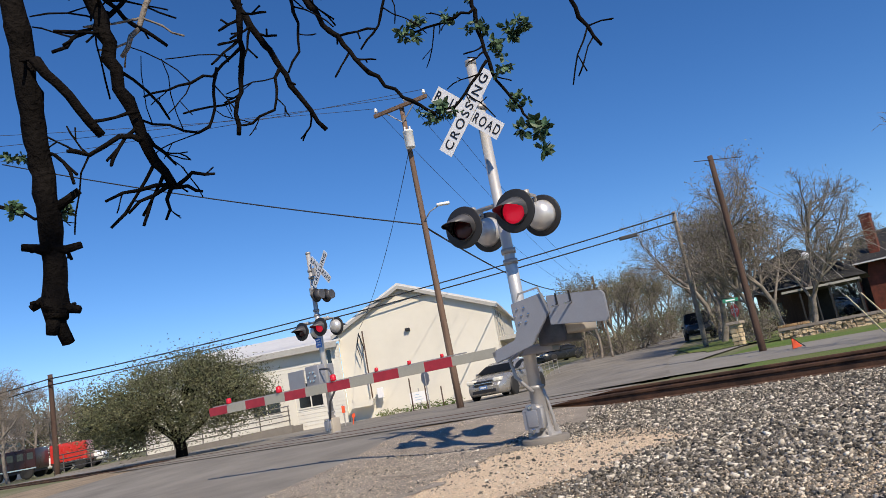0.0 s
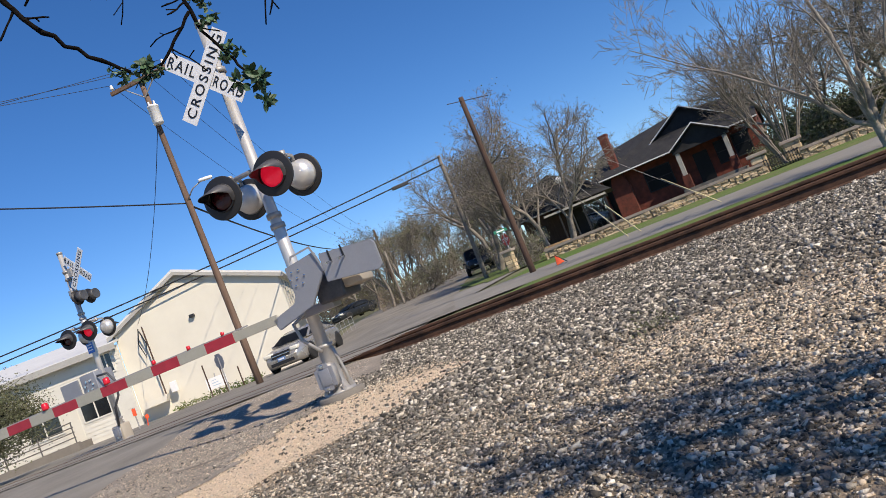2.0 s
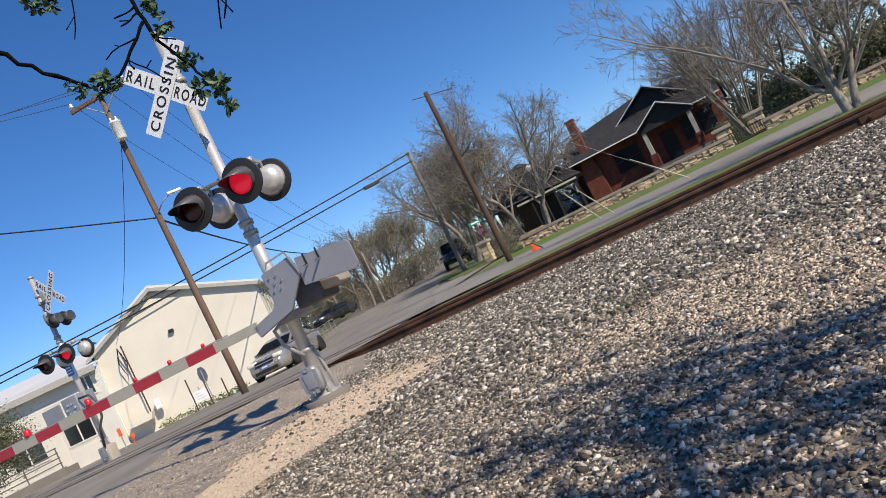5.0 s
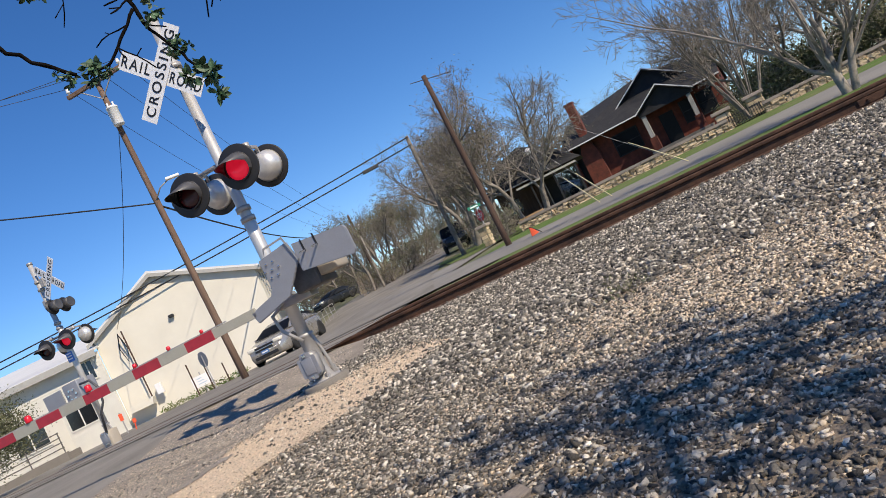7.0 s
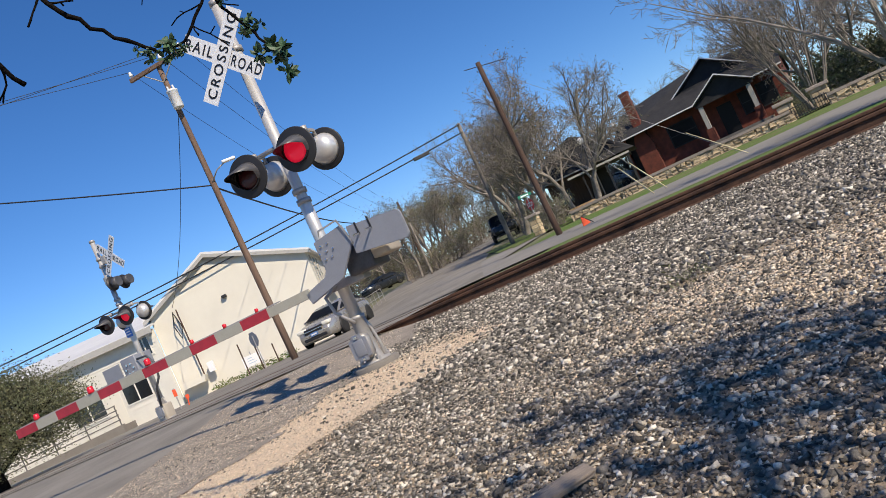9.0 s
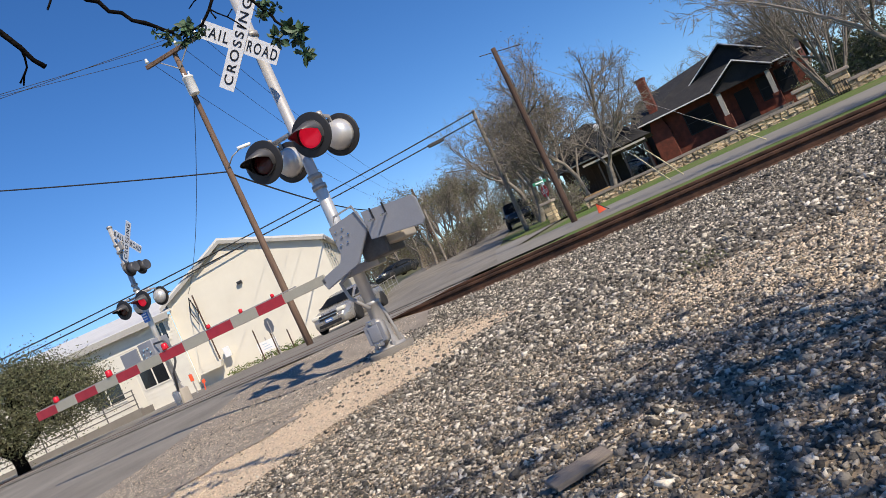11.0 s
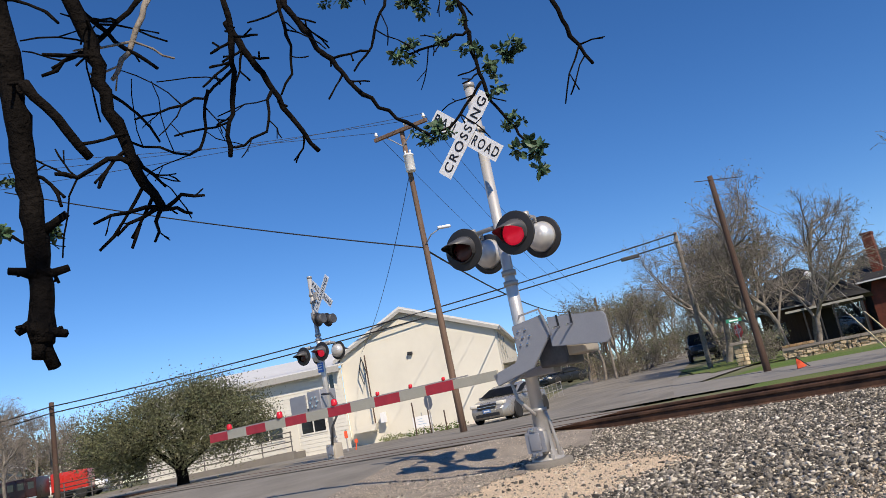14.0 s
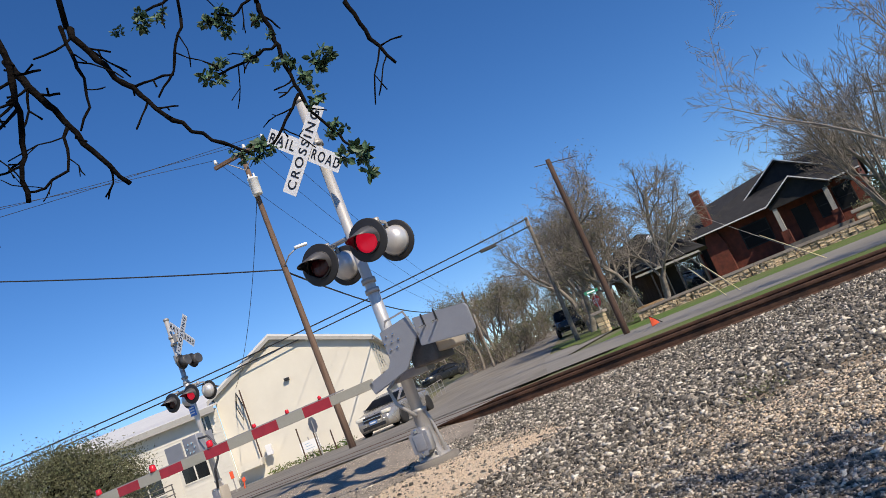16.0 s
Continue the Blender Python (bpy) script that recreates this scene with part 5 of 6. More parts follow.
part("transformer", lathe([(0.0, 5.6), (0.22, 5.6), (0.24, 6.4), (0.0, 6.45)], 14, Matrix.Translation((0.5, -0.2, 0))), CARWHITE, fp, flat=False)
bp = pole("utility_pole", spot(11.1, 50.0), 5.0, 0.09, 0.07, GREYBARK, "thin grey brown pole on the road bank")

for dz, sag in ((0.0, 0.42), (-0.42, 0.35)):
    hang("cable", (LP.x, LP.y - 0.2, 5.3 + dz * 0.8), (WP.x, WP.y - 0.15, 7.45 + dz), sag, 0.035, "black overhead cable between utility poles")
    hang("cable", (LP.x, LP.y - 0.2, 5.3 + dz * 0.8), (-60.0, 44.0, 4.2 + dz), 0.6, 0.035, "black overhead cable between utility poles")
part("splice_box", boxed(-0.45, 0.45, -0.08, 0.08, -0.09, 0.09, 0.03, Matrix.Translation((9.1, 36.2, 6.72)) @ Matrix.Rotation(radians(-4), 4, "Y")), BLACK, None)
tagged(bpy.data.objects["splice_box"], "black splice case hanging on the overhead cable", "splice case")
hang("cable", (-15.5, 25.8, 11.9), (TP.x - 0.1, TP.y, 6.12), 0.16, 0.024, "thick black cable running to the tall pole")
hang("cable", (TP.x - 0.1, TP.y, 6.05), (9.6, 62.0, 7.4), 0.6, 0.03, "thick black cable running to the tall pole")
tipm = Matrix.Translation(TP) @ m
for x, e in ((-1.1, (-30, 13, 10.8)), (0.25, (-30, 15.5, 10.4)), (1.1, (-30, 18, 10.0))):
    hang("wire", tipm @ Vector((x, -0.1, 0.3)), e, 0.5, 0.008, "thin overhead wire from the crossarm")
    hang("wire", tipm @ Vector((x, -0.1, 0.3)), (FP.x + x, FP.y, 8.4), 1.3, 0.008, "thin overhead wire from the crossarm")
hang("wire", (TP.x - 0.2, TP.y - 0.2, 8.5), (-4.9, 37.3, 4.75), 0.5, 0.01, "thin service cable down to the white building")
for k, (az, d) in enumerate(((28.9, 18.2), (29.9, 18.2), (35.9, 17.5))):
    a = spot(az, d)
    top = RP + Vector((0, 0, 4.9 - 0.3 * (k == 0)))
    g = thing("guy_wire", Matrix.Translation(a), "steel guy wire with a pale yellow plastic guard", "guy wire", "guy wires")
    w = Vector(top - a)
    part("wire", tube([(0, 0, -0.05), w], 0.004, 6), GALV, g)
    part("guard", tube([w.normalized() * 0.05, w.normalized() * (1.15 if k < 2 else 1.5)], 0.0095, 8), YELLOW, g, "pale yellow plastic guard", flat=False)

# ---- cars ----


def wheel(parent, x, y, r):
    m = Matrix.Translation((x, y, r)) @ Matrix.Rotation(radians(90), 4, "X")
    w = part("wheel", lathe([(r * 0.62, -0.1), (r * 0.93, -0.1), (r, -0.07), (r, 0.07), (r * 0.93, 0.1), (r * 0.62, 0.1)], 24, m), RUBBER, parent, "black tyre", flat=False)
    part("rim", lathe([(0.0, -0.075), (r * 0.2, -0.08), (r * 0.55, -0.05), (r * 0.64, -0.09), (r * 0.64, 0.09), (r * 0.55, 0.05), (r * 0.2, 0.08), (0.0, 0.075)], 20, m), ALU, w, "metal wheel rim", flat=False)


def span(outline, x):
    """Lowest and highest z of a closed outline at x."""
    zs = []
    for (xa, za), (xb, zb) in zip(outline, outline[1:] + outline[:1]):
        if min(xa, xb) - 1e-6 <= x <= max(xa, xb) + 1e-6:
            zs += [za, zb] if abs(xb - xa) < 1e-6 else [za + (zb - za) * (x - xa) / (xb - xa)]
    return min(zs), max(zs)


def hull(outline, section, half, n=34):
    """A rounded shell: cross sections (share of half width, share of height) swept along an outline in x and z."""
    x0, x1 = min(q[0] for q in outline), max(q[0] for q in outline)
    bm = bmesh.new()
    rings = []
    for k in range(n + 1):
        x = (x0 + x1) / 2 - (x1 - x0) / 2 * 0.9995 * math.cos(math.pi * k / n)
        lo_, hi = span(outline, x)
        w = half(x)
        side = [(w * a, lo_ + (hi - lo_) * b) for a, b in section]
        rings.append([bm.verts.new((x, y, z)) for y, z in side] + [bm.verts.new((x, -y, z)) for y, z in reversed(side)])
    m = len(rings[0])
    for a, b in zip(rings, rings[1:]):
        for k in range(m):
            bm.faces.new((a[k], a[(k + 1) % m], b[(k + 1) % m], b[k]))
    bm.faces.new(rings[0])
    bm.faces.new(rings[-1])
    bmesh.ops.recalc_face_normals(bm, faces=bm.faces)
    return bm


def car(name, p, bearing, lower, cabin, width, paint, label, glass, wheels, r=0.33, lamps=True, category="car", bars=True):
    """x runs to the front; outlines in x and z."""
    c = thing(name, Matrix.Translation(p) @ Matrix.Rotation(radians(90 - bearing), 4, "Z"), label, category)
    h = width / 2
    end = max(abs(q[0]) for q in lower)
    low = min(z for _, z in cabin)
    top = max(z for _, z in cabin)
    bm = hull(lower, [(0.84, 0.0), (0.96, 0.12), (1.0, 0.35), (1.0, 0.6), (0.975, 0.8), (0.93, 0.92), (0.8, 0.985), (0.4, 1.0)],
              lambda x: h * (1 - 0.30 * max(0.0, (abs(x) - end * 0.62) / (end * 0.38)) ** 2.2))
    part("body", bm, paint, c, flat=False)
    bm = hull(cabin, [(0.93, 0.0), (0.91, 0.25), (0.85, 0.6), (0.79, 0.85), (0.72, 0.96), (0.4, 1.0)], lambda x: h * 0.99)
    part("cabin", bm, paint, c, flat=False)
    for x in wheels:
        for sgn in (-1, 1):
            part("wheel_arch", lathe([(0.0, -0.02), (r + 0.035, -0.02), (r + 0.035, 0.02), (0.0, 0.02)], 24, Matrix.Translation((x, sgn * (h - 0.015), r + 0.02)) @ Matrix.Rotation(radians(90), 4, "X")), BLACK, c, "dark wheel arch", flat=False)
    bm = slab(glass, -h * 0.905, h * 0.905)
    for v in bm.verts:
        v.co.y *= 1.02 - 0.15 * (v.co.z - low) / (top - low)
    part("side_windows", bm, DIMPANE, c, "dark side windows")
    front = max(cabin[:], key=lambda q: q[0])
    roof_front = max([q for q in cabin if q[1] > top - 0.15], key=lambda q: q[0])
    bm = bmesh.new()
    quad = [bm.verts.new((front[0] - 0.06 + 0.03, s * h * 0.84, front[1] + 0.06)) for s in (-1, 1)] + [bm.verts.new((roof_front[0] + 0.03, s * h * 0.7, roof_front[1] + 0.0)) for s in (1, -1)]
    f = bm.faces.new(quad)
    bmesh.ops.solidify(bm, geom=[f], thickness=0.03)
    part("windscreen", bm, DIMPANE, c, "dark windscreen")
    for x in wheels:
        for y in (-h + 0.07, h - 0.07):
            wheel(c, x, y, r)
    nose = max(q[0] for q in lower)
    if lamps:
        for s in (-1, 1):
            part("headlight", boxed(nose - 0.4, nose - 0.06, s * h * 0.62 - 0.17, s * h * 0.62 + 0.17, 0.62, 0.78, 0.05), HEADLAMP, c, "clear headlight", flat=False)
            part("mirror", boxed(0.55, 0.72, s * (h + 0.08) - 0.09, s * (h + 0.08) + 0.09, 0.92, 1.05, 0.03), paint, c, flat=False)
        part("grille", boxed(nose - 0.1, nose + 0.015, -h * 0.42, h * 0.42, 0.54, 0.72, 0.01), BLACK, c, "black grille")
        part("grille_bar", boxed(nose - 0.05, nose + 0.028, -h * 0.44, h * 0.44, 0.61, 0.645, 0.01), CHROME, c)
        part("bumper_intake", boxed(nose - 0.1, nose + 0.012, -h * 0.55, h * 0.55, 0.26, 0.38, 0.01), BLACK, c)
        if bars:
            plate = part("number_plate", boxed(nose, nose + 0.03, -0.16, 0.16, 0.4, 0.54), PLATEBLUE, c, "blue and white number plate")
            part("plate_bar", boxed(nose + 0.03, nose + 0.034, -0.12, 0.12, 0.44, 0.49), WHITE, plate)
    return c


SEDAN_L = [(-2.38, 0.35), (-2.4, 0.75), (-2.3, 0.96), (-1.5, 1.0), (0.95, 0.95), (1.6, 0.88), (2.05, 0.78), (2.3, 0.66), (2.4, 0.5), (2.37, 0.2), (1.9, 0.15), (-2.0, 0.15)]
SEDAN_C = [(-2.0, 0.96), (-1.3, 1.28), (-0.7, 1.39), (0.0, 1.4), (0.45, 1.28), (1.3, 0.92)]
SEDAN_G = [(-1.6, 1.0), (-1.2, 1.24), (-0.65, 1.33), (0.0, 1.33), (0.4, 1.23), (1.0, 0.98)]
car("silver_sedan", Vector((1.62, 31.0, gz(1.62, 31.0) + 0.01)), 207, SEDAN_L, SEDAN_C, 1.8, CARSILVER, "silver sedan waiting on the road beyond the tracks", SEDAN_G, (-1.42, 1.45))
car("dark_sedan", spot(7.3, 70.0), 236, SEDAN_L, SEDAN_C, 1.75, CARDARK, "dark grey hatchback parked beside the building", SEDAN_G, (-1.42, 1.45), bars=False)
TRUCK_L = [(-2.7, 0.45), (-2.75, 1.0), (-2.7, 1.15), (0.9, 1.15), (1.9, 1.1), (2.5, 1.0), (2.6, 0.7), (2.55, 0.4), (-2.6, 0.35)]
TRUCK_C = [(-1.9, 1.12), (-1.75, 1.85), (0.2, 1.9), (1.05, 1.12)]
TRUCK_G = [(-1.7, 1.2), (-1.6, 1.75), (0.1, 1.8), (0.8, 1.2)]
car("dark_suv", spot(17.5, 56.0), 195, TRUCK_L, TRUCK_C, 1.95, CARDARK, "dark tall vehicle parked at the lawn edge", TRUCK_G, (-1.7, 1.6), 0.4, bars=False)
car("white_pickup", spot(-28.2, 64.0), 75, TRUCK_L, [(-0.9, 1.12), (-0.8, 1.85), (0.3, 1.88), (1.05, 1.12)], 1.9, CARWHITE, "white pickup truck by the roadside", [(-0.75, 1.2), (-0.7, 1.75), (0.2, 1.78), (0.8, 1.2)], (-1.7, 1.6), 0.4, bars=False, category="truck")
car("parked_car", spot(26.2, 60.0), 310, SEDAN_L, SEDAN_C, 1.75, CARSILVER, "silver car parked by the carport", SEDAN_G, (-1.42, 1.45), bars=False)


def trailer(p, bearing, length, height, paint, label, name):
    c = thing(name, Matrix.Translation(p) @ Matrix.Rotation(radians(90 - bearing), 4, "Z"), label, "truck")
    part("body", boxed(-length / 2, length / 2, -1.15, 1.15, 0.55, 0.55 + height, 0.06), paint, c, flat=False)
    part("skirt", boxed(-length / 2 + 0.1, length / 2 - 0.1, -1.05, 1.05, 0.4, 0.56), BLACK, c)
    for x in (-length * 0.3, length * 0.3):
        for y in (-1.05, 1.05):
            wheel(c, x, y, 0.4)
    n = 5
    for k in range(n):
        x = -length / 2 + length * (k + 0.5) / n
        part("side_panel", boxed(x - length / n * 0.4, x + length / n * 0.4, -1.165, -1.15, 0.75, 0.55 + height * 0.85), paint, c)
    for k in range(n if paint is MAROON else 0):
        x = -length / 2 + length * (k + 0.5) / n
        part("panel_window", boxed(x - length / n * 0.3, x + length / n * 0.3, -1.18, -1.165, 0.55 + height * 0.5, 0.55 + height * 0.82), GLASSDARK, c)
    part("trim_bar", boxed(-length / 2, length / 2, -1.175, -1.15, 0.6, 0.68), CHROME, c)
    return c


trailer(spot(-28.0, 62.0), 75, 2.4, 1.4, CARRED, "bright red box trailer by the roadside", "red_trailer")
trailer(spot(-31.2, 57.0), 80, 3.0, 1.3, MAROON, "maroon panelled truck parked by the roadside", "maroon_truck")


def shed(p, bearing, w, d, h, roof_h, material, label):
    b = thing("white_shed", yawed(p, bearing), label, "building")
    part("wall", slab([(-w / 2, -0.3), (w / 2, -0.3), (w / 2, h), (0, h + roof_h), (-w / 2, h)], 0, d), material, b)
    for s in (-1, 1):
        part("roof", slab([(0, h + roof_h + 0.02), (s * (w / 2 + 0.3), h - 0.15), (s * (w / 2 + 0.3), h - 0.02), (0, h + roof_h + 0.15)], -0.3, d + 0.3), METALROOF, b)
    part("door", boxed(-0.5, 0.5, -0.03, 0, -0.3, 1.9), TRIMGREY, b)


shed(spot(-33.5, 75), 160, 7, 8, 3.2, 1.6, SIDING, "white gabled shed behind the trucks")
shed(spot(-27.4, 90), 150, 6, 8, 2.6, 1.4, SIDING, "small white gabled house far behind the shrubs")
shed(spot(43.6, 62), 30, 1.5, 3, 2.0, 0.8, SIDING, "white gabled outbuilding behind bare trees")
shed(spot(8.8, 86), 10, 4.2, 6, 2.4, 1.0, METALROOF, "grey metal shed behind roadside trees")

# ---- ramp, railings and small fixtures by the white building ----
ramp = thing("access_ramp", yawed((-10.1, 36.3, 0.27), 8), "grey concrete ramp with metal handrails along the wing", "ramp")
part("ramp_wall", slab([(-11.0, -0.5), (1.5, -0.5), (1.5, 0.42), (-11.0, 0.1)], -0.15, 0.15), CONCRETE, ramp, "low concrete wall")
part("ramp_deck", slab([(-11.0, -0.5), (1.5, -0.5), (1.5, 0.36), (-11.0, 0.05)], 0.15, 1.4), CONCRETE, ramp)
for k in range(9):
    x = 1.4 - 1.5 * k
    z = 0.4 - 0.0256 * 1.5 * k
    part("rail_post", tube([(x, 0, z - 0.05), (x, 0, z + 0.95)], 0.028, 8), DULLRAIL, ramp)
for dz in (0.25, 0.48, 0.7, 0.92):
    part("handrail", tube([(1.45, 0, 0.4 + dz), (-10.8, 0, 0.09 + dz)], 0.026, 8), DULLRAIL, ramp, flat=False)


def post_sign(name, p, h, r, material, label, category):
    t = thing(name, Matrix.Translation(p), label, category)
    part("post", tube([(0, 0, -0.2), (0, 0, h)], r, 8), material, t)
    return t


def octagon(t, z, r, bearing, material, label):
    bm = lathe([(0.0, -0.004), (r, -0.004), (r, 0.004), (0.0, 0.004)], 8, Matrix.Translation((0, 0, z)) @ Matrix.Rotation(radians(-bearing), 4, "Z") @ Matrix.Rotation(radians(90), 4, "X") @ Matrix.Rotation(radians(22.5), 4, "Z"))
    return part("sign_plate", bm, material, t, label)


s1 = post_sign("stop_sign", spot(-3.16, 33.5), 1.55, 0.03, GALV, "stop sign seen from its grey back side", "road sign")
octagon(s1, 1.36, 0.36, 55, GREYPAINT, "grey back of the sign")
for az, d, h in ((-4.4, 34.5, 1.5), (-3.3, 34.0, 1.7), (-2.1, 34.0, 0.9)):
    post_sign("post", spot(az, d), h, 0.032, DARKPOLE, "short dark wooden post by the wall", "post")
notice = post_sign("notice_sign", spot(-3.8, 35.6), 1.0, 0.03, GALV, "small white notice with blue marks by the wall", "sign")
part("sign_plate", boxed(-0.45, 0.45, -0.03, -0.01, 0.35, 0.85), WHITE, notice)
for k in range(3):
    part("text_bar", boxed(-0.22, 0.16 - 0.08 * k, -0.036, -0.03, 0.47 + 0.12 * k, 0.495 + 0.12 * k), NOTICEBLUE, notice)
for az, d, h, tilt in ((-9.62, 29.0, 0.8, 0.0), (-9.1, 29.0, 0.42, 0.1)):
    p = spot(az, d)
    o = thing("orange_marker", Matrix.Translation(p), "orange marker post beside the far signal", "marker")
    part("stake", tube([(0, 0, -0.1), (tilt, 0, h)], 0.025, 8), ORANGE if tilt else GALV, o)
    part("flag", boxed(-0.06 + tilt * 0.8, 0.06 + tilt * 0.8, -0.03, 0.03, h * 0.62, h * 0.95, 0.01), ORANGE, o)
meter = thing("meter_box", yawed((-4.5, 37.7, 0.3), 8), "grey meter boxes on the white wall", "meter box")
part("pedestal", slab([(-1.35, 0.62), (-0.25, 0.62), (-0.15, 0.92), (-1.35, 0.92)], -0.6, -0.05), WHITEWALL, meter, "cream boxed ledge on the wall")
part("box", boxed(0.0, 0.3, -0.22, -0.02, 0.9, 1.4, 0.02), WHITE, meter)
part("conduit", tube([(-0.3, -0.1, 0.95), (-0.32, -0.1, 4.35)], 0.035, 8), DARKPOLE, meter)
part("cable_coil", tube([(-0.5, -0.12, 4.3), (-0.7, -0.12, 3.6), (-0.55, -0.12, 2.9), (-0.35, -0.12, 3.5), (-0.5, -0.12, 4.2)], 0.03, 6), WIRE, meter)
wl = thing("wall_lamp", yawed((-2.5, 37.75, 4.3), 8), "small dark wall lamp on the gable", "lamp")
part("body", boxed(-0.12, 0.12, -0.3, -0.02, -0.06, 0.08, 0.02), BLACK, wl)

# fixtures that belong to the far signal
fx = thing("signal_side_lamps", yawed(FAR, SIG), "side-facing black flasher pair on the far mast", "signal")
for y in (-0.25, 0.25):
    mm = Matrix.Translation((0.26, y * 0.8, 3.78)) @ Matrix.Scale(0.78, 4) @ Matrix.Rotation(radians(90), 4, "Y")
    bpl = part("backplate", lathe([(0.0, 0), (0.25, 0), (0.25, 0.02), (0.0, 0.02)], 28, mm), BLACK, fx, flat=False)
    part("hood", lathe([(0.16, 0.02), (0.17, 0.02), (0.17, 0.3), (0.16, 0.3)], 24, mm), HOOD, bpl, flat=False)
    part("housing", lathe([(0.0, -0.16), (0.12, -0.14), (0.18, 0.0), (0.0, 0.0)], 20, mm), HOOD, bpl, flat=False)
part("crossarm", tube([(0.2, -0.3, 3.95), (0.2, 0.3, 3.95)], 0.03, 8), GALV, fx)
part("clamp", lathe([(0.06, 3.85), (0.11, 3.85), (0.11, 4.05), (0.06, 4.05)], 16), GALV, fx)
fw = thing("gate_mechanism", yawed(FAR, SIG), "grey gate mechanism with counterweight plates on the far mast", "gate mechanism")
part("counterweight", boxed(-1.15, -0.55, -0.3, -0.26, 1.35, 1.85, 0.01), GREYPAINT, fw, "flat grey counterweight plate")
part("case", boxed(-0.45, 0.05, -0.32, 0.3, 1.3, 1.9, 0.03), GREYPAINT, fw, flat=False)
for k in range(6):
    part("bolt", lathe([(0.0, 0), (0.03, 0), (0.03, 0.03), (0.0, 0.03)], 8, Matrix.Translation((-0.2 + 0.13 * math.cos(k * 1.047), -0.32, 1.6 + 0.13 * math.sin(k * 1.047))) @ Matrix.Rotation(radians(90), 4, "X")), CHROME, fw)
part("pedestal", boxed(-0.17, 0.15, -0.17, 0.15, -0.1, 0.42, 0.04), TAN_PAINT, fw, "weathered tan base housing", flat=False)
part("pedestal_door", boxed(-0.13, 0.08, -0.19, -0.17, 0.04, 0.34, 0.01), GALV, fw)
part("cable", tube([(0.1, -0.3, 1.75), (0.45, -0.34, 1.72), (0.62, -0.34, 1.45), (0.55, -0.34, 1.1), (0.3, -0.3, 0.85), (0.12, -0.2, 0.4)], 0.03, 10), HOOD, fw, "thick grey cable loop", flat=False)
plq = thing("number_plaque", yawed(FAR, SIG), "small blue notice plaque on the far mast", "sign")
part("plate", boxed(-0.1, 0.1, -0.1, -0.085, 2.36, 2.62), SIGNBLUE, plq)
for k in range(3):
    part("text_bar", boxed(-0.07, 0.07, -0.104, -0.1, 2.42 + 0.07 * k, 2.45 + 0.07 * k), WHITE, plq)

# ---- corner lawn, stop sign, stone posts, wall ----


def lawn_place(u, v):
    a, d = 15.4 + 7.5 * v, 25.0 + 18.0 * u
    q = spot(a + 2.2 * (1 - u) * (1 - v), d + 1.5 * v * (1 - u))
    return q.x, q.y


lawn = sheet("corner_lawn", steps(0, 1, 80), steps(0, 1, 40), lawn_place, GRASS, 0.03)
tagged(lawn, "green grass lawn on the street corner", "grass", kind="structure")
st = post_sign("stop_sign", spot(20.15, 30.0), 1.62, 0.03, GALV, "red stop sign under a green street name sign", "road sign")
octagon(st, 1.28, 0.26, 75, STOPRED, "red octagonal stop plate")
letters("STOP", 0.17, 0.4, WHITE, st, Matrix.Translation((0, 0, 1.28)) @ Matrix.Rotation(radians(-75), 4, "Z") @ Matrix.Translation((0, -0.006, 0)) @ Matrix.Rotation(radians(90), 4, "X"))
ns = part("name_plate", boxed(-0.36, 0.22, -0.02, 0.02, 1.63, 1.76), SIGNGREEN, st, "green street name plate")
part("text_bar", boxed(-0.25, 0.1, -0.026, -0.02, 1.67, 1.72), WHITE, ns)


def stone_post(p, w, h, label):
    t = thing("stone_post", yawed(p, TRACK), label, "stone post", "stone posts")
    part("core", boxed(-w / 2 + 0.03, w / 2 - 0.03, -w / 2 + 0.03, w / 2 - 0.03, -0.3, h - 0.05), MORTAR, t)
    z = 0.0
    while z < h - 0.08:
        hh = rng.uniform(0.12, 0.2)
        for face in range(4):
            mm = Matrix.Rotation(radians(90 * face), 4, "Z")
            x = -w / 2
            while x < w / 2 - 0.05:
                ww = min(rng.uniform(0.16, 0.32), w / 2 - x)
                part("stone", boxed(x + 0.01, x + ww - 0.01, -w / 2 - rng.uniform(0, 0.03), -w / 2 + 0.05, z + 0.01, min(z + hh, h) - 0.01, 0.012, mm), LIME, t)
                x += ww
        z += hh
    part("cap", boxed(-w / 2 - 0.08, w / 2 + 0.08, -w / 2 - 0.08, w / 2 + 0.08, h - 0.02, h + 0.08, 0.02), CAPSTONE, t, "flat cap stone")
    return t


stone_post(spot(19.95, 27.5), 0.33, 0.74, "limestone gate post at the street corner")
stone_post(spot(39.1, 23.3), 0.4, 0.55, "limestone post beside the iron gate")
stone_post(spot(41.4, 24.0), 0.45, 0.56, "limestone post at the end of the wall")


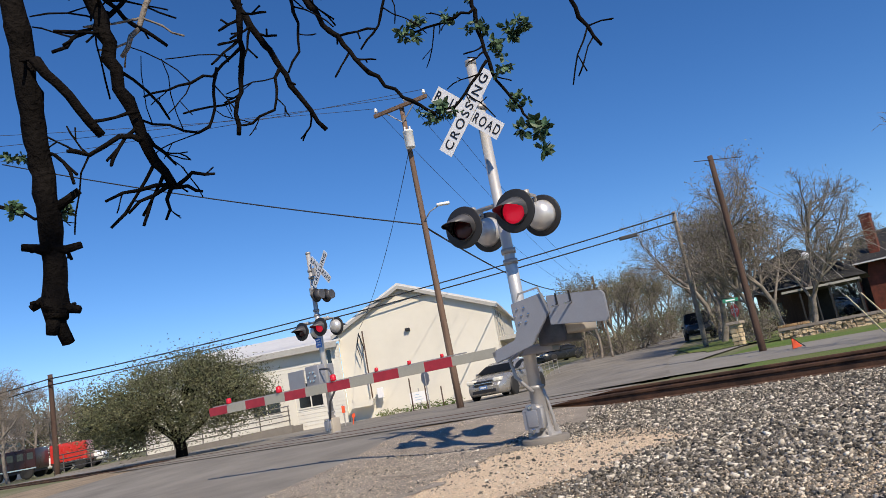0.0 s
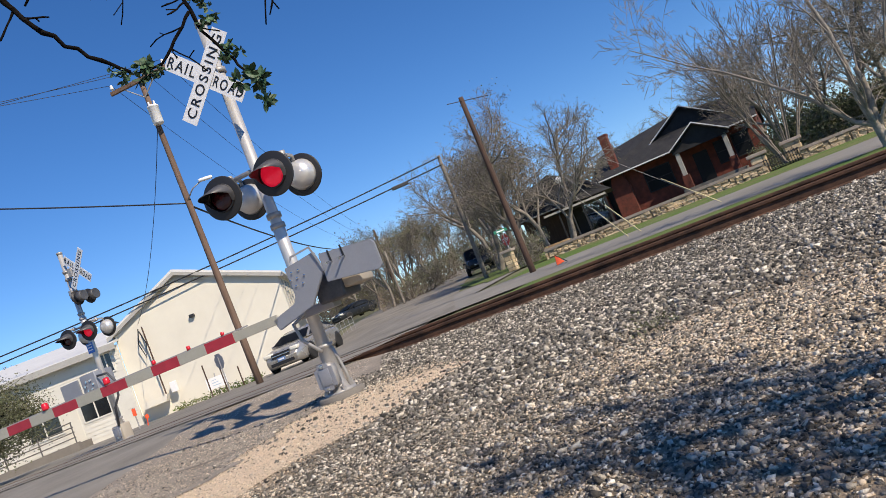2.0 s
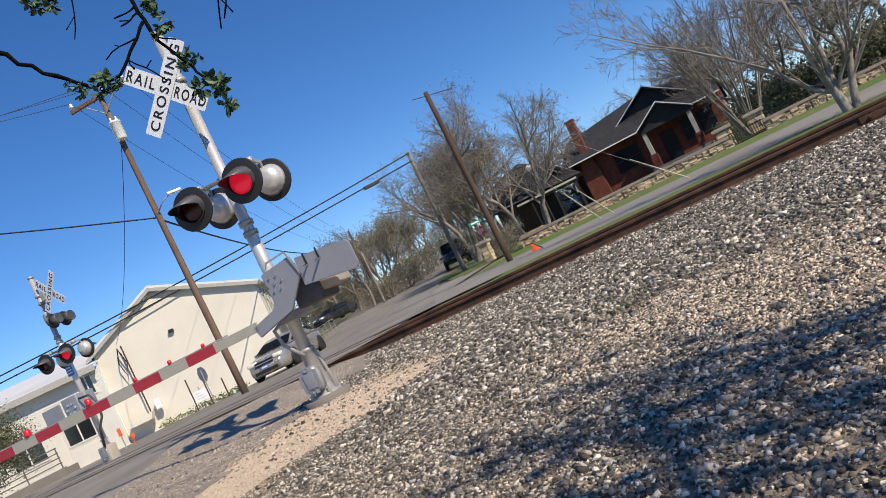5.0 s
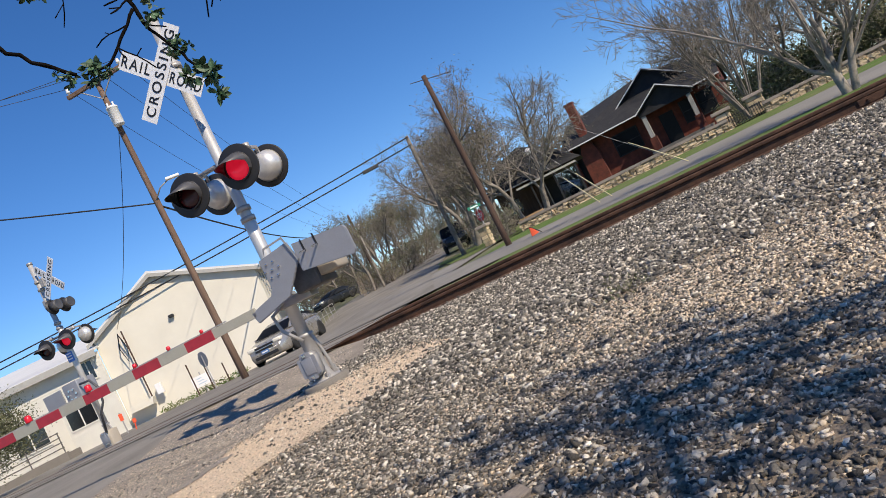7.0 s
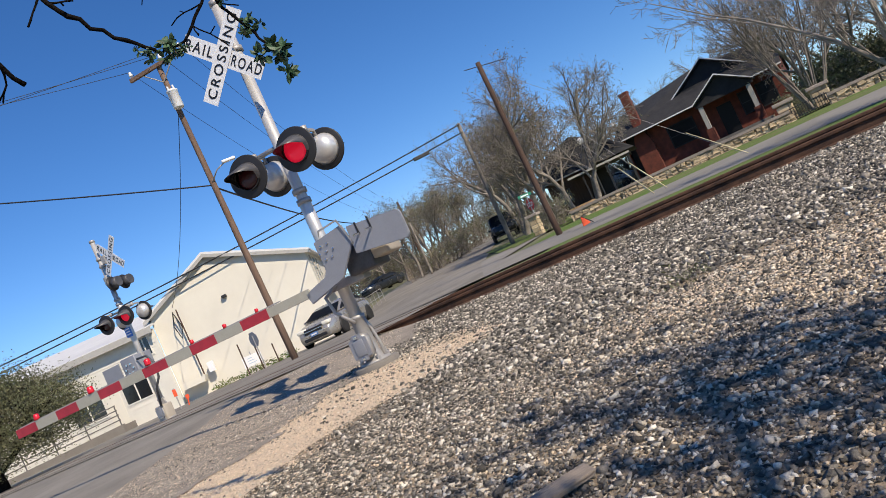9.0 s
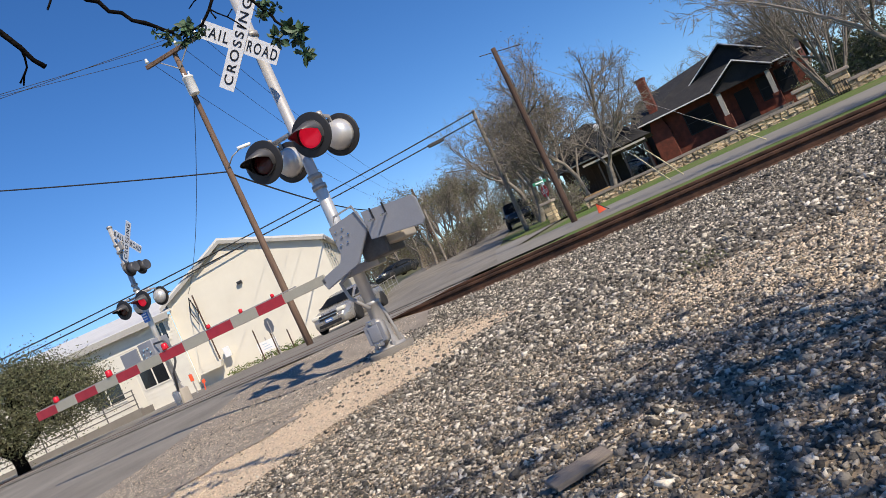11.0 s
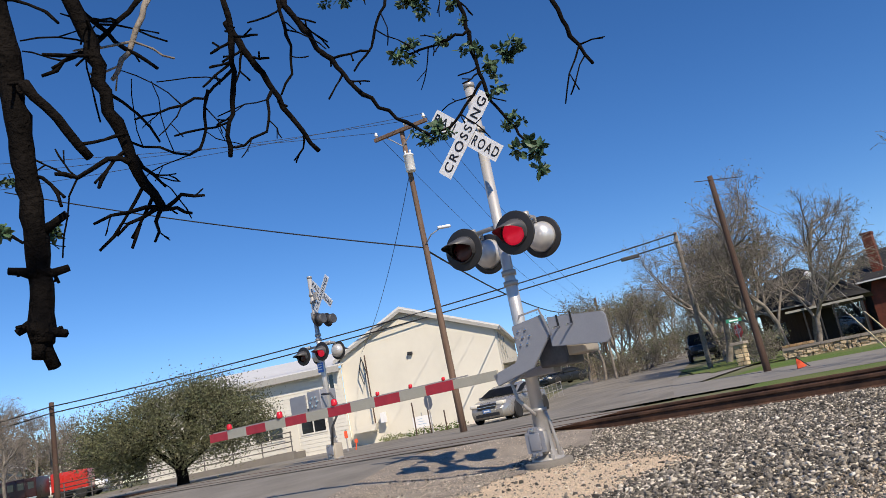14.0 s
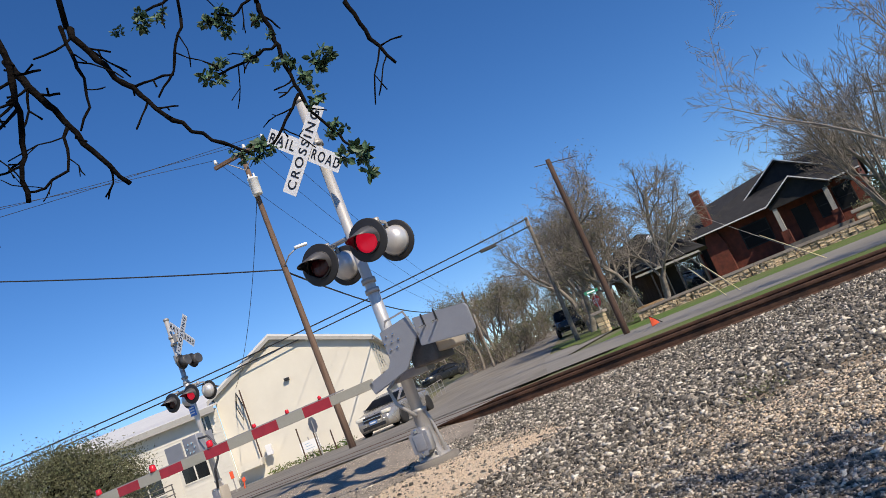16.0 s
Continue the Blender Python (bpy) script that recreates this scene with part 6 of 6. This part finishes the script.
def stone_wall(u0, u1, s, h, label):
    """Low rubble wall along the street, stone by stone under a flat coping."""
    t = thing("stone_wall", Matrix.Identity(4), label, "wall", "stone walls")
    n = int((u1 - u0) / 0.5)
    core, cope = ([], []), ([], [])

    def add(store, a, b, s0, s1, za, zb, ta, tb):
        v, f = store
        k = len(v)
        for u, z0, z1 in ((a, za, ta), (b, zb, tb)):
            for ss in (s0, s1):
                x, y = track_place(u, ss)
                v += [(x, y, z0), (x, y, z1)]
        f += [(k, k + 1, k + 5, k + 4), (k + 2, k + 6, k + 7, k + 3), (k + 1, k + 3, k + 7, k + 5), (k, k + 4, k + 6, k + 2), (k, k + 2, k + 3, k + 1), (k + 4, k + 5, k + 7, k + 6)]

    def zat(u):
        x, y = track_place(u, s)
        return gz(x, y)

    stones = [bpy.data.meshes.new("stone") for _ in range(12)]
    for me in stones:
        bm = boxed(-0.5, 0.5, -0.5, 0.5, -0.5, 0.5, 0.14)
        for v in bm.verts:
            v.co += Vector((rng.uniform(-0.09, 0.09), rng.uniform(-0.15, 0.15), rng.uniform(-0.09, 0.09)))
        bm.to_mesh(me)
        bm.free()
        me.materials.append(LIME)
    for k in range(n):
        a, b = u0 + (u1 - u0) * k / n, u0 + (u1 - u0) * (k + 1) / n
        add(core, a, b, s, s + 0.3, zat(a) - 0.2, zat(b) - 0.2, zat(a) + h - 0.06, zat(b) + h - 0.06)
        add(cope, a + 0.004, b - 0.004, s - 0.09, s + 0.38, zat(a) + h - 0.06, zat(b) + h - 0.06, zat(a) + h + 0.02, zat(b) + h + 0.02)
    part("core", mesh_of("core", *core), MORTAR, t)
    part("coping", mesh_of("coping", *cope), CAPSTONE, t, "flat grey brown coping")
    u = u0
    while u < u1:
        w = rng.uniform(0.09, 0.25)
        z = zat(u) - 0.03
        top = zat(u) + h - 0.07
        while z < top - 0.06:
            hh = min(rng.uniform(0.055, 0.13), top - z)
            x, y = track_place(u + w / 2 + rng.uniform(-0.03, 0.03), s - 0.02)
            o = new("stone", rng.choice(stones))
            o.matrix_world = yawed((x, y, z + hh / 2), TRACK) @ Matrix.Diagonal((w * 0.97, rng.uniform(0.1, 0.17), hh * 0.97, 1))
            o.parent = t
            z += hh
        u += w


stone_wall(-7.2, -0.3, 23.0, 0.31, "low limestone rubble wall with flat coping in front of the house")
stone_wall(0.7, 12.0, 23.0, 0.30, "low limestone rubble wall along the street and lawn")
fence = thing("iron_fence", Matrix.Identity(4), "low black iron picket fence between stone posts", "fence")
for k in range(14):
    u = -0.25 + 0.9 * k / 13
    x, y = track_place(u, 23.05)
    part("picket", tube([(x, y, gz(x, y) - 0.05), (x, y, gz(x, y) + 0.38)], 0.009, 6), BLACK, fence)
for z in (0.06, 0.34):
    a, b = track_place(-0.3, 23.05), track_place(0.7, 23.05)
    part("rail", tube([(*a, gz(*a) + z), (*b, gz(*b) + z)], 0.011, 6), BLACK, fence)

yard = sheet("front_lawn", steps(-8, 45, 50), steps(23.3, 48, 20), track_place, GRASS, 0.012)
tagged(yard, "green lawn with dry patches behind the stone wall", "grass", kind="structure")

cp = thing("carport", yawed(spot(26.5, 42.0, 0.7), 30), "low open carport with a thin pale roof edge beside the house", "carport")
part("roof", boxed(-2.2, 1.4, 0.0, 4.0, 2.0, 2.08, 0.01), SHINGLE, cp, "thin flat dark roof")
part("fascia", boxed(-2.22, 1.42, -0.05, 0.0, 1.99, 2.1), TRIMGREY, cp, "pale roof edge")
for x in (-1.4, 0.0, 1.3):
    part("post", boxed(x - 0.04, x + 0.04, 0.05, 0.13, -0.5, 2.0), BLACK, cp)
part("back_wall", boxed(-2.1, -0.3, 3.8, 3.95, -0.5, 2.0), SHINGLE, cp, "dark back wall")
lo = thing("timber_lodge", yawed(spot(23.6, 45.0, 0.7), 30), "low dark-roofed lodge with dark timber walls behind bare trees", "building")
part("wall", boxed(-1.4, 1.4, 0.0, 4.0, -0.5, 2.5), DARKPOLE, lo, "dark brown timber wall")
for k in range(14):
    part("batten", boxed(-1.38 + 0.205 * k, -1.33 + 0.205 * k, -0.03, 0.0, -0.4, 2.45), DARKPOLE, lo)
lr = slab([(-2.0, 2.45), (4.2, 2.3), (2.4, 3.9), (0.9, 4.6), (-0.9, 4.1)], -0.5, 4.5)
for v in lr.verts:
    if v.co.z > 3:
        v.co.y = 1.2 if v.co.y < 2 else 2.8
part("roof", lr, SHINGLE, lo, "dark shingle roof")
part("window", boxed(-0.9, -0.2, -0.04, -0.005, 0.9, 1.7), GLASSDARK, lo)
part("trim", boxed(-2.0, 1.6, -0.56, -0.5, 2.36, 2.44), TRIMGREY, lo)
bed_wall = thing("stone_planter", yawed(spot(23.7, 33.0), 30), "low sunlit orange sandstone planter below the lodge", "planter")
part("core", boxed(-0.6, 0.6, 0.06, 0.6, -0.3, 0.42), MORTAR, bed_wall)
for row in range(4):
    x = -0.62
    while x < 0.55:
        w = rng.uniform(0.12, 0.3)
        part("stone", boxed(x + 0.008, min(x + w, 0.62) - 0.008, -0.02 - rng.uniform(0, 0.04), 0.1, 0.02 + 0.11 * row, 0.12 + 0.11 * row, 0.015), SANDSTONE, bed_wall)
        x += w


def globe_lamp(az, d, z):
    q = spot(az, d)
    t = thing("globe_lamp", Matrix.Translation(q), "white globe lamp on a dark post by the house", "lamp", "globe lamps")
    h = z - q.z
    part("post", tube([(0, 0, -0.2), (0, 0, h - 0.2)], 0.045, 8), BLACK, t)
    part("globe", lathe([(0.0, h - 0.2), (0.1, h - 0.17), (0.17, h - 0.08), (0.19, h), (0.17, h + 0.08), (0.1, h + 0.16), (0.0, h + 0.19)], 20), WHITE, t, "white globe", flat=False)


globe_lamp(28.19, 50.0, 5.1)
globe_lamp(25.57, 41.5, 4.35)

# fence along the far road
ff = thing("board_fence", Matrix.Identity(4), "old grey wooden board fence along the far road", "fence")
for k in range(34):
    q = spot(9.4 + 0.085 * k, 50 + 0.42 * k)
    bmx = boxed(-0.07, 0.07, -0.015, 0.015, -0.2, 1.25 + rng.uniform(-0.12, 0.12), 0.0, yawed(q, 100))
    part("board", bmx, FENCEWOOD, ff)
fr = thing("metal_railing", Matrix.Identity(4), "grey metal handrail beside the white building", "railing")
for k in range(5):
    q = spot(5.6 + 0.34 * k, 42.0)
    part("post", tube([q, q + Vector((0, 0, 0.8))], 0.016, 6), GALV, fr)
for z in (0.42, 0.8):
    part("rail", tube([spot(5.6, 42.0) + Vector((0, 0, z)), spot(6.96, 42.0) + Vector((0, 0, z))], 0.016, 6), GALV, fr)
tuft_spots = thing("weed_strip", Matrix.Identity(4), "green weeds along the foot of the white wall", "weeds", kind="stuff")
wr = random.Random(5)
part("weeds", leaves_mesh([(spot(-7.0 + 0.14 * k, 35.2 - 0.02 * k) + Vector((0, 0, 0.12)), None) for k in range(46)], 620, 0.09, 0.05, wr, 3.0), GRASS, tuft_spots, kind="stuff")

sprout = thing("weed_tuft", Matrix.Translation((2.19, 4.06, gz(2.19, 4.06) + 0.02)), "small yellow green weed in the gravel", "weed")
part("leaves", leaves_mesh([(Vector((0.12 * math.sin(k * 2.1), 0.1 * math.cos(k * 1.7), 0.01)), None) for k in range(9)], 150, 0.05, 0.013, wr, 2.5), BUSHLEAF, sprout)

flag = thing("warning_flag", yawed(spot(23.4, 18.6), 0) @ Matrix.Scale(0.62, 4), "orange warning flag on a dark stake by the track", "flag")
part("stake", tube([(-0.1, 0, 0.42), (0.32, 0, 0.02)], 0.02, 8), BLACK, flag)
part("flag", slab([(-0.12, 0.4), (0.02, 0.3), (0.2, 0.06), (-0.16, 0.02)], -0.02, 0.03, 0.008), ORANGE, flag, "orange flag")

strip_path = [(-1.2, 8.08), (-1.0, 7.82), (-0.8, 7.62), (-0.6, 7.5), (-0.42, 7.44)]
ridge = thing("asphalt_strip", Matrix.Identity(4), "narrow tan crust of broken paving beside the limestone", "paving")
part("crust", tube([(x, y, gz(x, y) + 0.012) for x, y in strip_path], 0.022, 7), BROKEN, ridge)
plank = thing("loose_board", Matrix.Translation((0.45, 1.86, gz(0.45, 1.86) + 0.035)) @ Matrix.Rotation(radians(12), 4, "Z") @ Matrix.Rotation(radians(14), 4, "X"), "weathered grey broken board lying on gravel", "board")
part("plank", slab([(-0.085, -0.008), (0.09, -0.008), (0.1, 0.008), (0.03, 0.009), (-0.09, 0.008)], -0.028, 0.028, 0.002), BOARD, plank)

# panels and ties of the crossing
ties = thing("track_ties", Matrix.Identity(4), "dark creosoted ties half buried in ballast", "ties")
tie_mesh = bpy.data.meshes.new("tie")
boxed(-0.115, 0.115, -1.3, 1.3, -0.15, 0.0, 0.012).to_mesh(tie_mesh)
tie_mesh.materials.append(TIE)
plate_mesh = bpy.data.meshes.new("tie_plate")
boxed(-0.09, 0.09, -0.16, 0.16, 0, 0.014, 0.003).to_mesh(plate_mesh)
plate_mesh.materials.append(RUST)
u = -4.2
while u < 26:
    c = (RAIL_A + RAIL_B) / 2
    x, y = track_place(u, c + rng.uniform(-0.05, 0.05))
    o = new("tie", tie_mesh)
    o.matrix_world = yawed((x, y, RAIL_Z - 0.016), TRACK + rng.uniform(-1, 1))
    o.parent = ties
    for s in (RAIL_A, RAIL_B):
        q = new("tie_plate", plate_mesh)
        q.matrix_world = yawed((*track_place(u, s), RAIL_Z - 0.014), TRACK)
        q.parent = ties
    u += rng.uniform(0.5, 0.58)


for s0, s1 in ((RAIL_A - 0.9, RAIL_A - 0.12), (RAIL_A + 0.14, RAIL_B - 0.14), (RAIL_B + 0.12, RAIL_B + 0.9)):
    verts, faces = [], []
    for u in steps(-22, -6.75, 20):
        for v in (s0, s1):
            x, y = track_place(u, v)
            verts.append((x, y, RAIL_Z + 0.176 + 0.008 * (v > RAIL_B - 0.2)))
    for k in range(20):
        a = 2 * k
        faces.append((a, a + 2, a + 3, a + 1))
    pm = mesh_of("crossing_panel", verts, faces)
    po = part("crossing_panel", pm, ASPHALT, None)
    if pm.polygons[0].normal.z < 0:
        pm.flip_normals()
    tagged(po, "asphalt crossing panel between the rails", "pavement", kind="structure")


# ---- loose stones ----


def stone_field(name, places, material, label, seed, sides=4):
    """Many angular stones as one mesh; places gives x, y, z and size."""
    rs = np.random.RandomState(seed)
    bm = bmesh.new()
    bmesh.ops.create_cone(bm, cap_ends=True, cap_tris=False, segments=sides, radius1=1.0, radius2=0.7, depth=1.3)
    bmesh.ops.triangulate(bm, faces=bm.faces)
    base = np.array([v.co[:] for v in bm.verts])
    tri = np.array([[v.index for v in f.verts] for f in bm.faces])
    bm.free()
    base /= np.linalg.norm(base, axis=1)[:, None] ** 0.7
    n, k = len(places), len(base)
    P = np.array(places)
    shape = base[None] * rs.uniform(0.66, 1.34, (n, k, 1)) + rs.normal(0, 0.2, (n, k, 3))
    shape *= np.stack([rs.uniform(0.75, 1.3, n), rs.uniform(0.45, 1.0, n), rs.uniform(0.3, 0.7, n)], 1)[:, None]
    a, b = rs.uniform(0, 2 * np.pi, n), rs.normal(0, 0.4, n)
    ca, sa, cb, sb = np.cos(a), np.sin(a), np.cos(b), np.sin(b)
    x, y, z = shape[..., 0], shape[..., 1], shape[..., 2]
    x, z = x * cb[:, None] + z * sb[:, None], -x * sb[:, None] + z * cb[:, None]
    x, y = x * ca[:, None] - y * sa[:, None], x * sa[:, None] + y * ca[:, None]
    r = P[:, 3][:, None] / 2
    co = np.stack([x * r + P[:, 0][:, None], y * r + P[:, 1][:, None], z * r + P[:, 2][:, None] + r * 0.18], -1).reshape(-1, 3)
    faces = (tri[None] + (np.arange(n) * k)[:, None, None]).reshape(-1, 3)
    me = bpy.data.meshes.new(name)
    me.vertices.add(len(co))
    me.vertices.foreach_set("co", co.ravel())
    me.loops.add(faces.size)
    me.loops.foreach_set("vertex_index", faces.ravel())
    me.polygons.add(len(faces))
    me.polygons.foreach_set("loop_start", np.arange(0, faces.size, 3))
    me.update(calc_edges=True)
    ob = part(name, me, material)
    return tagged(ob, label, "gravel", kind="stuff")


def in_limestone(x, y):
    """Roughly how far inside the limestone patch a place lies (0 outside, 1 well inside)."""
    line = (x + 1.75) * -0.74 + (y - 3.0) * 0.67
    return smooth(-0.25, 0.2, line + 0.18 * noise.noise(Vector((x * 1.3, y * 1.3, 0)))) * smooth(-0.1, 0.3, 9.6 - 0.55 * x - y) * (1 - smooth(1.5, 2.1, x))


sr = random.Random(17)
dark, pale, fine_ = [], [], []
tries = 0
while tries < 290000:
    tries += 1
    az, d = sr.uniform(-17, 58), math.sqrt(sr.uniform(0.64, 13.4 ** 2))
    x, y = d * sin_(az), d * cos_(az)
    s = across(x, y)
    w = roadside(x, y)
    if w < 0.55 or s > 10.42 and s < 10.66 or s > 13.2:
        continue
    if w < 3.1 and s > 9.0 or w < 2.3 and y > 4.6 and in_limestone(x, y) < 0.3:
        continue
    big = noise.noise(Vector((x * 0.45, y * 0.45, 3)))
    ballast = smooth(3.2, 6.0, s + 1.2 * big)
    inside = in_limestone(x, y)
    grit = smooth(0.5, 1.7, x - 0.12 * y) * (1 - ballast)
    keep = 0.95 - 0.55 * grit + 0.25 * smooth(0.0, 0.5, big)
    if sr.random() > keep * (1 - 0.9 * inside):
        if inside > 0.3 and sr.random() < 0.6 and w > 0.4:
            pale.append((x, y, gz(x, y) + 0.014, sr.uniform(0.007, 0.024)))
        continue
    size = min(0.055, 0.0178 * math.exp(sr.gauss(0, 0.47))) * (0.9 + 0.7 * ballast) * (1 - 0.2 * smooth(3.5, 7.5, d))
    if d < 3.0:
        size = min(size, 0.042)
    dark.append((x, y, gz(x, y) + 0.006 + 0.012 * ballast * sr.random(), size))
tries = 0
while tries < 50000:
    tries += 1
    az, d = sr.uniform(-14, 50), math.sqrt(sr.uniform(0.6, 4.6 ** 2))
    x, y = d * sin_(az), d * cos_(az)
    if roadside(x, y) < 0.5 or sr.random() < in_limestone(x, y):
        continue
    (pale if sr.random() < 0.14 + 0.36 * smooth(0.5, 1.7, x - 0.12 * y) else fine_).append((x, y, gz(x, y) + 0.006, sr.uniform(0.008, 0.026)))
tries = 0
while tries < 26000:
    tries += 1
    u, w = sr.uniform(3.6, 13.0), sr.uniform(-0.05, 2.9)
    if w > 0.5 + 1.95 * smooth(3.6, 8.4, u) + 0.6 * smooth(9.0, 11.5, u):
        continue
    x, y = road_place(u, w)
    grit_place = (x, y, gz(x, y) + 0.021, sr.uniform(0.005, 0.017) * (1.5 if sr.random() < 0.06 else 1.0))
    (pale if sr.random() < 0.45 else fine_).append(grit_place)
stone_field("ballast_stones", dark, STONES, "dark grey and pale angular ballast stones on dirt", 1)
stone_field("limestone_pebbles", pale, PEBBLES, "tan crushed limestone pebbles beside the road", 2, 3)
stone_field("fine_gravel", fine_, STONES, "fine grey grit between the ballast stones", 3, 3)
